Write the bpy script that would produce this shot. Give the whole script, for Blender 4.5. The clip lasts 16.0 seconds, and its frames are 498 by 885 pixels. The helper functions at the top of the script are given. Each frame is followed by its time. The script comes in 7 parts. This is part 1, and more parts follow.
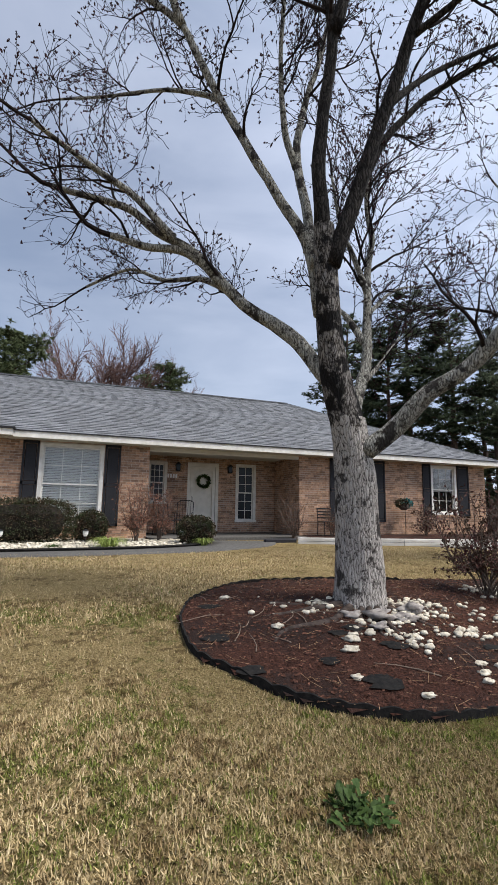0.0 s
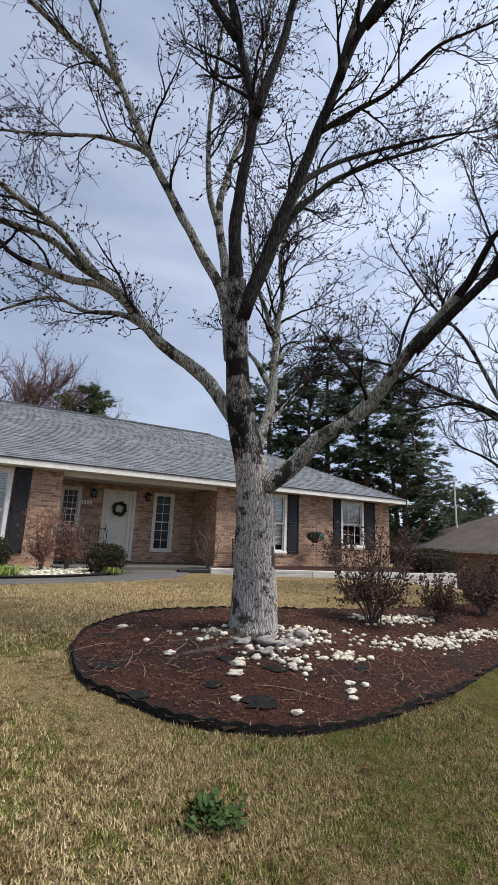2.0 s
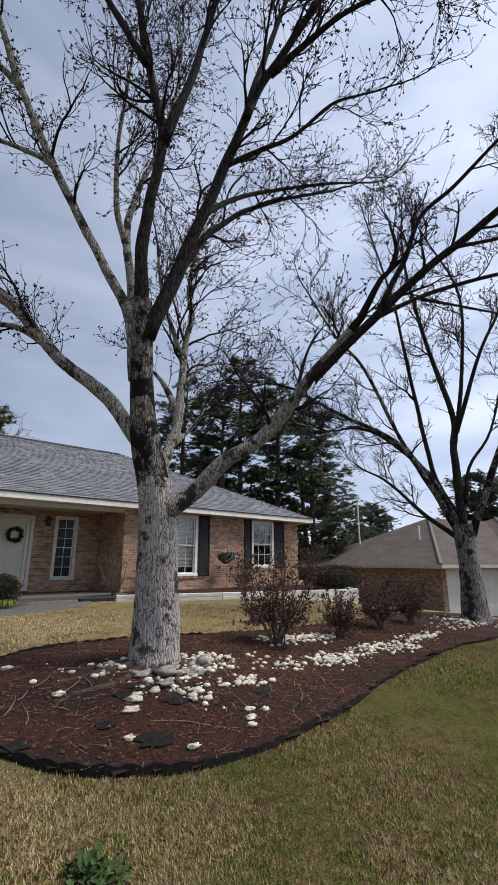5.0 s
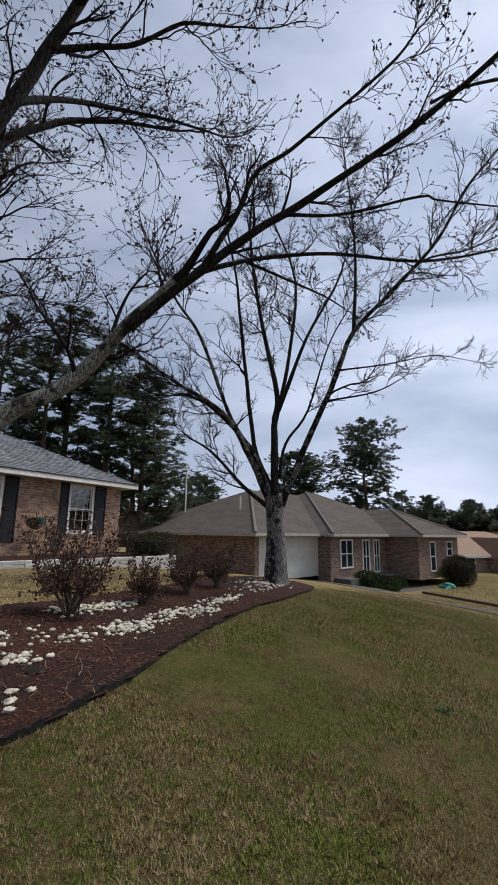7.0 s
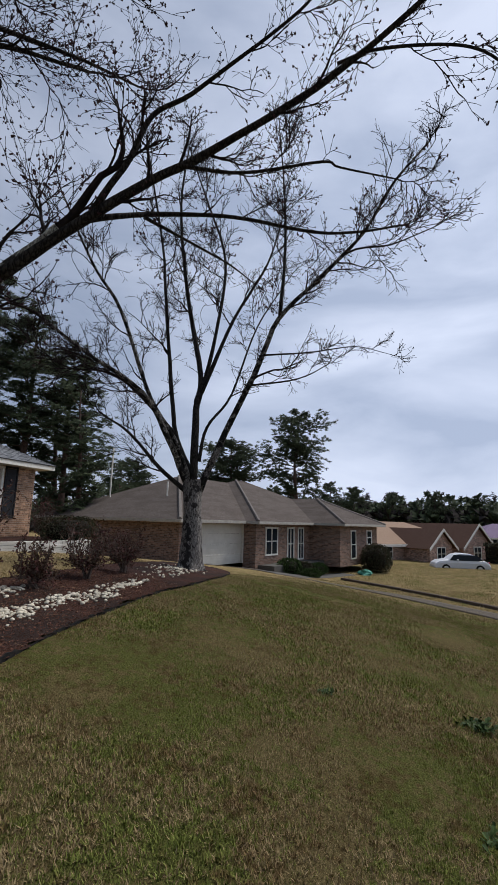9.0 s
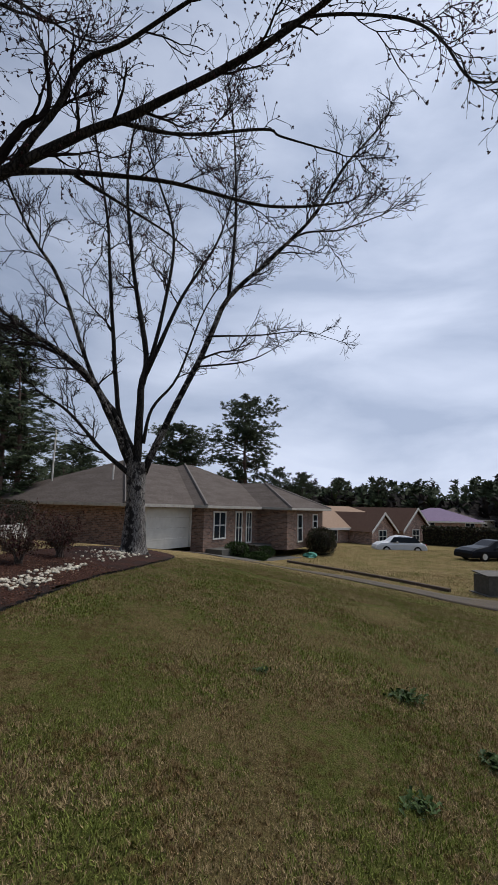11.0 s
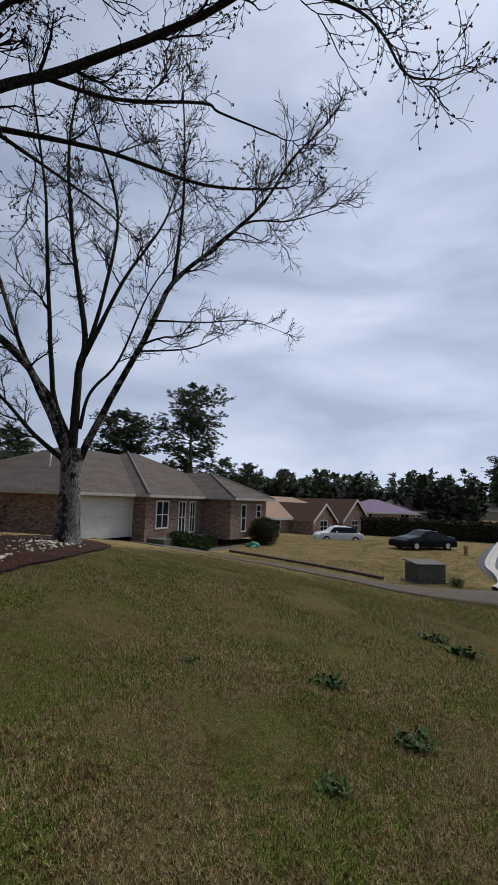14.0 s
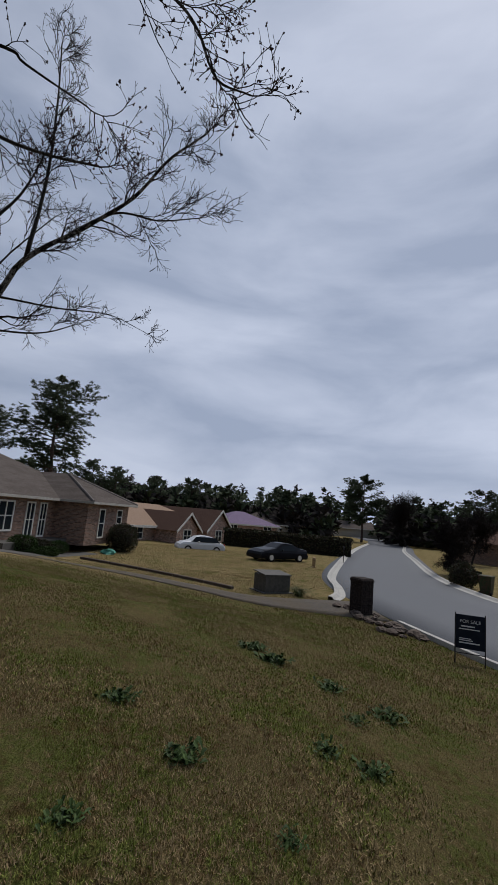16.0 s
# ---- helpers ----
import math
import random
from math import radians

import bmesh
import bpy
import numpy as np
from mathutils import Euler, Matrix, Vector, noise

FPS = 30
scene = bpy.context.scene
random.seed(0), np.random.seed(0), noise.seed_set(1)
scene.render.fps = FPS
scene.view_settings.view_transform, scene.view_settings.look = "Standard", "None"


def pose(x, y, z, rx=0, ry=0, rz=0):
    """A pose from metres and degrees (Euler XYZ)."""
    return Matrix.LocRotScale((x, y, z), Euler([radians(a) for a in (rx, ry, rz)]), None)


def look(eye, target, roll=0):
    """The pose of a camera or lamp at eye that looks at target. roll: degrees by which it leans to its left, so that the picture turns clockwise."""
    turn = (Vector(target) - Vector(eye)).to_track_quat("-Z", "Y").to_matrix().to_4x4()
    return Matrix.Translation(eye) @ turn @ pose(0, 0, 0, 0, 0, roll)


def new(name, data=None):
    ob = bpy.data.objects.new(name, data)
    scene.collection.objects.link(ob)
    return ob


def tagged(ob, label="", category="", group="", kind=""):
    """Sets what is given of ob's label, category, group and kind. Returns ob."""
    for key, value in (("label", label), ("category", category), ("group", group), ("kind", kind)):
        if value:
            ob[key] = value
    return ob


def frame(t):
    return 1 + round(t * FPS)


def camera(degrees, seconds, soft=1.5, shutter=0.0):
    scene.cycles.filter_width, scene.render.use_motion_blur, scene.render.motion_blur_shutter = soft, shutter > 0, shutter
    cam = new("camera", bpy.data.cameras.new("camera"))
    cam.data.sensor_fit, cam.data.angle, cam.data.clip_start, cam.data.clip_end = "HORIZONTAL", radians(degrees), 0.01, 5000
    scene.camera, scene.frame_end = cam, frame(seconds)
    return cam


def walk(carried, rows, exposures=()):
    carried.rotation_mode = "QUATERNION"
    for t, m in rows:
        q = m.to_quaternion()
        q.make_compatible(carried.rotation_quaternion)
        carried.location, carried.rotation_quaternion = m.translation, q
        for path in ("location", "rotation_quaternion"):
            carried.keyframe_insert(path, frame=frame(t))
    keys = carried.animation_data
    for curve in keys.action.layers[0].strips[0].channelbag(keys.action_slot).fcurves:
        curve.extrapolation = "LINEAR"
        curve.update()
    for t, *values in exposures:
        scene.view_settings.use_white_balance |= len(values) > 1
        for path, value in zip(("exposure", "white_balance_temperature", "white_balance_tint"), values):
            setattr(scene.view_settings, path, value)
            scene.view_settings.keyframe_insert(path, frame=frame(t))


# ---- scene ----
cam = camera(57.9, 16.0, soft=1.0)
PATH = [
    (0, (-6.248, -12.431, 0.767), (-5.563, -10.574, 1.057), 0.9),
    (0.5, (-6.221, -12.473, 0.757), (-5.471, -10.64, 1.036), 1.1),
    (1, (-6.194, -12.598, 0.758), (-5.367, -10.797, 1.03), 1.4),
    (1.5, (-6.194, -12.715, 0.751), (-5.283, -10.959, 1.046), 1.9),
    (2, (-6.186, -12.766, 0.773), (-5.221, -11.067, 1.2), 2.2),
    (2.5, (-6.229, -12.803, 0.919), (-5.247, -11.173, 1.534), 2.1),
    (3, (-6.249, -12.841, 1.033), (-5.263, -11.285, 1.812), 1.8),
    (3.2, (-6.244, -12.845, 1.044), (-5.25, -11.31, 1.854), 1.5),
    (5.3, (-6.047, -12.816, 0.793), (-4.705, -11.411, 1.265), 0.0),
    (5.5, (-5.998, -12.84, 0.801), (-4.589, -11.496, 1.259), 0.2),
    (6, (-5.871, -12.855, 0.817), (-4.316, -11.676, 1.253), 0.7),
    (6.5, (-5.768, -12.867, 0.826), (-4.099, -11.848, 1.24), 0.8),
    (7, (-5.723, -12.824, 0.793), (-3.997, -11.893, 1.183), 0.7),
    (7.5, (-5.661, -12.865, 0.775), (-3.908, -11.979, 1.153), 0.7),
    (8, (-5.582, -12.999, 0.765), (-3.803, -12.165, 1.136), 1.0),
    (8.5, (-5.454, -13.077, 0.747), (-3.641, -12.314, 1.11), 1.4),
    (9, (-5.343, -13.066, 0.726), (-3.494, -12.387, 1.072), 1.6),
    (9.5, (-5.284, -13.105, 0.716), (-3.404, -12.505, 1.041), 1.6),
    (9.7, (-5.268, -13.114, 0.694), (-3.378, -12.546, 1.017), 1.5),
    (12, (-5.214, -13.196, 0.69), (-3.28, -12.762, 0.955), 1.6),
    (12.5, (-5.201, -13.222, 0.683), (-3.259, -12.818, 0.941), 1.7),
    (13, (-5.187, -13.215, 0.682), (-3.241, -12.831, 0.938), 1.8),
    (13.5, (-5.172, -13.227, 0.689), (-3.217, -12.887, 0.942), 1.9),
    (14, (-5.141, -13.25, 0.685), (-3.172, -13.006, 0.936), 2.1),
    (14.5, (-5.087, -13.326, 0.671), (-3.108, -13.2, 0.929), 2.6),
    (15, (-5.053, -13.49, 0.674), (-3.072, -13.473, 0.949), 3.5),
    (15.5, (-5.033, -13.668, 0.679), (-3.059, -13.79, 0.974), 4.4),
    (16, (-5.015, -13.82, 0.681), (-3.063, -14.111, 1.005), 5.1),
]
walk(cam, [(t, look(eye, target, roll)) for t, eye, target, roll in PATH],
     exposures=[(0, 0.45, 6450, 10), (1.5, 0.45, 6400, 10), (2.5, 0.28, 6300, 10), (3, 0.0, 6250, 10), (5.5, 0.22, 6400, 10), (7, -0.2, 6350, 10), (9, -0.28, 6350, 10), (12.5, -0.35, 6350, 10), (14.5, -0.42, 6350, 10), (16, -0.72, 6350, 10)])
# ---------------------------------------------------------------- world, sun, exposure
SUN_AZ, SUN_EL = -42.0, 57.0        # degrees from +x, and up

world = bpy.data.worlds.new("world")
scene.world = world
world.use_nodes = True
wn = world.node_tree
wn.nodes.clear()


def wnode(kind, **kw):
    n = wn.nodes.new(kind)
    for k, v in kw.items():
        n.inputs[k].default_value = v
    return n


w_out = wnode("ShaderNodeOutputWorld")
w_bg = wnode("ShaderNodeBackground", Strength=0.095)
w_sky = wnode("ShaderNodeTexSky")
w_sky.sky_type = "NISHITA"
w_sky.sun_disc = False
w_sky.sun_elevation = radians(SUN_EL)
w_sky.sun_rotation = radians(90 - SUN_AZ)
w_sky.dust_density = 2.0
w_tc = wnode("ShaderNodeTexCoord")
w_map = wnode("ShaderNodeMapping")
w_map.inputs["Scale"].default_value = (1.0, 1.0, 3.2)
w_n1 = wnode("ShaderNodeTexNoise", Scale=2.3, Detail=6.0, Roughness=0.5, Distortion=0.3)
w_ramp = wnode("ShaderNodeValToRGB")
w_ramp.color_ramp.elements[0].position = 0.36
w_ramp.color_ramp.elements[0].color = (3.9, 4.55, 6.0, 1)
w_ramp.color_ramp.elements[1].position = 0.66
w_ramp.color_ramp.elements[1].color = (6.4, 7.0, 8.5, 1)
# thin cloud to the west, thick towards the sun
w_dot = wnode("ShaderNodeVectorMath")
w_dot.operation = "DOT_PRODUCT"
w_dot.inputs[1].default_value = (0.80, -0.55, 0.15)
w_cov = wnode("ShaderNodeMapRange")
w_cov.inputs["From Min"].default_value = -0.9
w_cov.inputs["From Max"].default_value = 0.7
w_cov.inputs["To Min"].default_value = 0.35
w_cov.inputs["To Max"].default_value = 0.95
# overcast is brighter towards the hidden sun
w_glow = wnode("ShaderNodeMapRange")
w_glow.interpolation_type = "SMOOTHSTEP"
w_glow.inputs["From Min"].default_value = -0.5
w_glow.inputs["From Max"].default_value = 1.0
w_glow.inputs["To Min"].default_value = 0.85
w_glow.inputs["To Max"].default_value = 1.5
w_gain = wnode("ShaderNodeVectorMath")
w_gain.operation = "SCALE"
w_mix = wnode("ShaderNodeMix")
w_mix.data_type = "RGBA"
L = wn.links.new
L(w_tc.outputs["Generated"], w_map.inputs["Vector"])
L(w_map.outputs[0], w_n1.inputs["Vector"])
L(w_n1.outputs["Fac"], w_ramp.inputs["Fac"])
L(w_tc.outputs["Generated"], w_dot.inputs[0])
L(w_dot.outputs["Value"], w_cov.inputs["Value"])
L(w_cov.outputs[0], w_mix.inputs["Factor"])
L(w_sky.outputs[0], w_mix.inputs["A"])
L(w_dot.outputs["Value"], w_glow.inputs["Value"])
L(w_ramp.outputs[0], w_gain.inputs[0])
L(w_glow.outputs[0], w_gain.inputs["Scale"])
L(w_gain.outputs[0], w_mix.inputs["B"])
L(w_mix.outputs["Result"], w_bg.inputs["Color"])
L(w_bg.outputs[0], w_out.inputs["Surface"])

sun = new("sun", bpy.data.lights.new("sun", "SUN"))
sun.data.energy, sun.data.angle, sun.data.color = 3.7, radians(22), (1.0, 0.95, 0.88)
_a, _e = radians(SUN_AZ), radians(SUN_EL)
sun.matrix_world = look((30 * math.cos(_a) * math.cos(_e), 30 * math.sin(_a) * math.cos(_e), 30 * math.sin(_e)), (0, 0, 0))

# ---------------------------------------------------------------- materials


def material(name, a, b, scale=8.0, rough=0.8, bump=0.0, bump_scale=60.0, metal=0.0, detail=6.0, c=None, c_scale=1.2, c_amount=0.35, random_amount=0.0, islands=False, coords="Position", stretch=(1, 1, 1), spec=0.12):
    """Two-scale procedural paint: a to b by fine noise, c by broad noise, and a random value change for each object or island."""
    m = bpy.data.materials.new(name)
    m.use_nodes = True
    nt = m.node_tree
    bs = nt.nodes["Principled BSDF"]
    bs.inputs["Roughness"].default_value = rough
    bs.inputs["Metallic"].default_value = metal
    bs.inputs["Specular IOR Level"].default_value = spec
    if coords == "Position":
        src = nt.nodes.new("ShaderNodeNewGeometry").outputs["Position"]
    else:
        src = nt.nodes.new("ShaderNodeTexCoord").outputs["Object"]
    mp = nt.nodes.new("ShaderNodeMapping")
    mp.inputs["Scale"].default_value = stretch
    nt.links.new(src, mp.inputs["Vector"])
    n1 = nt.nodes.new("ShaderNodeTexNoise")
    n1.inputs["Scale"].default_value, n1.inputs["Detail"].default_value = scale, detail
    nt.links.new(mp.outputs[0], n1.inputs["Vector"])
    ramp = nt.nodes.new("ShaderNodeValToRGB")
    ramp.color_ramp.elements[0].position, ramp.color_ramp.elements[1].position = 0.32, 0.68
    ramp.color_ramp.elements[0].color, ramp.color_ramp.elements[1].color = (*a, 1), (*b, 1)
    nt.links.new(n1.outputs["Fac"], ramp.inputs["Fac"])
    col = ramp.outputs["Color"]
    if c:
        n2 = nt.nodes.new("ShaderNodeTexNoise")
        n2.inputs["Scale"].default_value, n2.inputs["Detail"].default_value = c_scale, 3.0
        nt.links.new(mp.outputs[0], n2.inputs["Vector"])
        mr = nt.nodes.new("ShaderNodeMapRange")
        mr.inputs["From Min"].default_value, mr.inputs["From Max"].default_value = 0.42, 0.62
        mr.inputs["To Max"].default_value = c_amount
        nt.links.new(n2.outputs["Fac"], mr.inputs["Value"])
        mx = nt.nodes.new("ShaderNodeMix")
        mx.data_type = "RGBA"
        nt.links.new(mr.outputs[0], mx.inputs["Factor"])
        nt.links.new(col, mx.inputs["A"])
        mx.inputs["B"].default_value = (*c, 1)
        col = mx.outputs["Result"]
    if random_amount:
        if islands:
            rnd = nt.nodes.new("ShaderNodeNewGeometry").outputs["Random Per Island"]
        else:
            rnd = nt.nodes.new("ShaderNodeObjectInfo").outputs["Random"]
        mr = nt.nodes.new("ShaderNodeMapRange")
        mr.inputs["To Min"].default_value, mr.inputs["To Max"].default_value = 1 - random_amount, 1 + random_amount
        nt.links.new(rnd, mr.inputs["Value"])
        hs = nt.nodes.new("ShaderNodeHueSaturation")
        nt.links.new(mr.outputs[0], hs.inputs["Value"])
        nt.links.new(col, hs.inputs["Color"])
        col = hs.outputs["Color"]
    nt.links.new(col, bs.inputs["Base Color"])
    if bump:
        n3 = nt.nodes.new("ShaderNodeTexNoise")
        n3.inputs["Scale"].default_value, n3.inputs["Detail"].default_value = bump_scale, 5.0
        nt.links.new(mp.outputs[0], n3.inputs["Vector"])
        bp = nt.nodes.new("ShaderNodeBump")
        bp.inputs["Strength"].default_value, bp.inputs["Distance"].default_value = bump, 0.02
        nt.links.new(n3.outputs["Fac"], bp.inputs["Height"])
        nt.links.new(bp.outputs[0], bs.inputs["Normal"])
    return m


def glass_material(name, tint=(0.02, 0.025, 0.03), rough=0.05):
    m = bpy.data.materials.new(name)
    m.use_nodes = True
    bs = m.node_tree.nodes["Principled BSDF"]
    bs.inputs["Base Color"].default_value = (*tint, 1)
    bs.inputs["Roughness"].default_value = rough
    bs.inputs["Specular IOR Level"].default_value = 0.1
    return m


def clear_glass(name):
    m = bpy.data.materials.new(name)
    m.use_nodes = True
    bs = m.node_tree.nodes["Principled BSDF"]
    bs.inputs["Base Color"].default_value = (0.9, 0.93, 0.93, 1)
    bs.inputs["Roughness"].default_value = 0.02
    bs.inputs["Transmission Weight"].default_value = 1.0
    bs.inputs["IOR"].default_value = 1.45
    return m


def brick_courses(m, turn, mortar, coords):
    """Lays a running bond of joints over walls that stand square to the given turn."""
    nt = m.node_tree
    bs = nt.nodes["Principled BSDF"]
    col = bs.inputs["Base Color"].links[0].from_socket
    if coords == "Object":
        src = nt.nodes.new("ShaderNodeTexCoord").outputs["Object"]
    else:
        src = nt.nodes.new("ShaderNodeNewGeometry").outputs["Position"]
    mp = nt.nodes.new("ShaderNodeMapping")
    mp.inputs["Rotation"].default_value = (0, 0, radians(-turn))
    nt.links.new(src, mp.inputs["Vector"])
    sp = nt.nodes.new("ShaderNodeSeparateXYZ")
    nt.links.new(mp.outputs[0], sp.inputs[0])
    ad = nt.nodes.new("ShaderNodeMath")
    nt.links.new(sp.outputs["X"], ad.inputs[0])
    nt.links.new(sp.outputs["Y"], ad.inputs[1])
    cb = nt.nodes.new("ShaderNodeCombineXYZ")
    nt.links.new(ad.outputs[0], cb.inputs["X"])
    nt.links.new(sp.outputs["Z"], cb.inputs["Y"])
    br = nt.nodes.new("ShaderNodeTexBrick")
    br.inputs["Scale"].default_value = 1.0
    br.inputs["Brick Width"].default_value, br.inputs["Row Height"].default_value = 0.215, 0.078
    br.inputs["Mortar Size"].default_value, br.inputs["Bias"].default_value = 0.007, 0.0
    br.inputs["Color1"].default_value, br.inputs["Color2"].default_value = (0.55, 0.55, 0.55, 1), (1.5, 1.4, 1.35, 1)
    br.inputs["Mortar"].default_value = (1, 1, 1, 1)
    nt.links.new(cb.outputs[0], br.inputs["Vector"])
    mu = nt.nodes.new("ShaderNodeMix")
    mu.data_type, mu.blend_type = "RGBA", "MULTIPLY"
    mu.inputs["Factor"].default_value = 1.0
    nt.links.new(col, mu.inputs["A"])
    nt.links.new(br.outputs["Color"], mu.inputs["B"])
    mx = nt.nodes.new("ShaderNodeMix")
    mx.data_type = "RGBA"
    nt.links.new(br.outputs["Fac"], mx.inputs["Factor"])
    nt.links.new(mu.outputs["Result"], mx.inputs["A"])
    mx.inputs["B"].default_value = (*mortar, 1)
    nt.links.new(mx.outputs["Result"], bs.inputs["Base Color"])


M_BRICK = material("brick_tan", (0.27, 0.15, 0.095), (0.47, 0.315, 0.21), 16, 0.85, 0.3, 90, c=(0.22, 0.15, 0.12), c_scale=5, c_amount=0.5, random_amount=0.42, islands=True)
M_BRICK_ONE = material("brick_single", (0.27, 0.15, 0.095), (0.47, 0.315, 0.21), 16, 0.85, 0.3, 90, c=(0.22, 0.15, 0.12), c_scale=5, c_amount=0.5, random_amount=0.42)
M_MORTAR = material("mortar", (0.40, 0.36, 0.31), (0.52, 0.47, 0.41), 40, 0.95, 0.3, 120)
M_BRICK2 = material("brick_brown", (0.15, 0.095, 0.075), (0.27, 0.18, 0.135), 12, 0.9, 0.2, 60, c=(0.14, 0.10, 0.08), c_scale=3, random_amount=0.25, islands=True)
brick_courses(M_BRICK2, -15, (0.26, 0.22, 0.19), "Position")
M_SHINGLE = material("shingle_grey", (0.105, 0.11, 0.12), (0.20, 0.207, 0.22), 30, 0.92, 0.5, 200, c=(0.13, 0.132, 0.135), c_scale=1.0, random_amount=0.24, islands=True)
M_SHINGLE2 = material("shingle_brown", (0.078, 0.065, 0.058), (0.142, 0.122, 0.110), 9, 0.95, 0.4, 60, c=(0.055, 0.043, 0.038), c_scale=0.8, stretch=(1, 1, 6), spec=0.03)
M_SHINGLE3 = material("shingle_dark_brown", (0.065, 0.036, 0.027), (0.11, 0.066, 0.05), 14, 0.95, 0.4, 90)
M_SHINGLE4 = material("shingle_purple", (0.15, 0.11, 0.17), (0.22, 0.17, 0.25), 6, 0.9, 0.3, 60)
M_SHINGLE5 = material("shingle_tan", (0.23, 0.155, 0.11), (0.31, 0.22, 0.16), 8, 0.9, 0.3, 60)
M_TRIM = material("white_trim", (0.62, 0.60, 0.55), (0.76, 0.74, 0.69), 10, 0.55, 0.08, 60, c=(0.5, 0.48, 0.43), c_scale=3, c_amount=0.3)
M_SOFFIT = material("soffit", (0.50, 0.48, 0.42), (0.58, 0.56, 0.50), 6, 0.7)
M_SIDING = material("beige_siding", (0.48, 0.44, 0.36), (0.56, 0.51, 0.43), 6, 0.7)
M_SHUTTER = material("shutter_black", (0.018, 0.018, 0.02), (0.032, 0.032, 0.036), 30, 0.55, 0.1, 80)
M_TRIM_OLD = material("weathered_trim", (0.34, 0.32, 0.29), (0.46, 0.44, 0.40), 10, 0.7, 0.08, 60, c=(0.25, 0.23, 0.2), c_scale=2)
M_GLASS = glass_material("dark_pane")
M_CLEAR = clear_glass("clear_pane")
M_BLIND = material("blind_white", (0.66, 0.66, 0.64), (0.74, 0.74, 0.72), 10, 0.6)
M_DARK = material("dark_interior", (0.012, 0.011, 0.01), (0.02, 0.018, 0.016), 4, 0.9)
M_DOOR = material("cream_door", (0.60, 0.57, 0.49), (0.70, 0.67, 0.59), 6, 0.45, 0.05)
M_GARAGE = material("garage_cream", (0.58, 0.55, 0.48), (0.66, 0.63, 0.56), 3, 0.5)
M_CONCRETE = material("concrete", (0.075, 0.072, 0.067), (0.135, 0.129, 0.12), 20, 0.9, 0.3, 120, c=(0.085, 0.08, 0.075), c_scale=1.5)
M_ASPHALT = material("asphalt", (0.10, 0.105, 0.115), (0.16, 0.165, 0.175), 30, 0.75, 0.3, 200, c=(0.13, 0.13, 0.14), c_scale=0.3)
M_DRIVE = material("dirty_concrete", (0.065, 0.056, 0.046), (0.12, 0.102, 0.085), 12, 0.92, 0.4, 90, c=(0.10, 0.08, 0.058), c_scale=0.9, c_amount=0.7)
M_METAL = material("dark_metal", (0.02, 0.02, 0.022), (0.04, 0.04, 0.042), 20, 0.45, 0.1, metal=0.5)
M_BLACK = material("black_plastic", (0.008, 0.008, 0.008), (0.022, 0.020, 0.018), 30, 0.92, 0.2, 60)


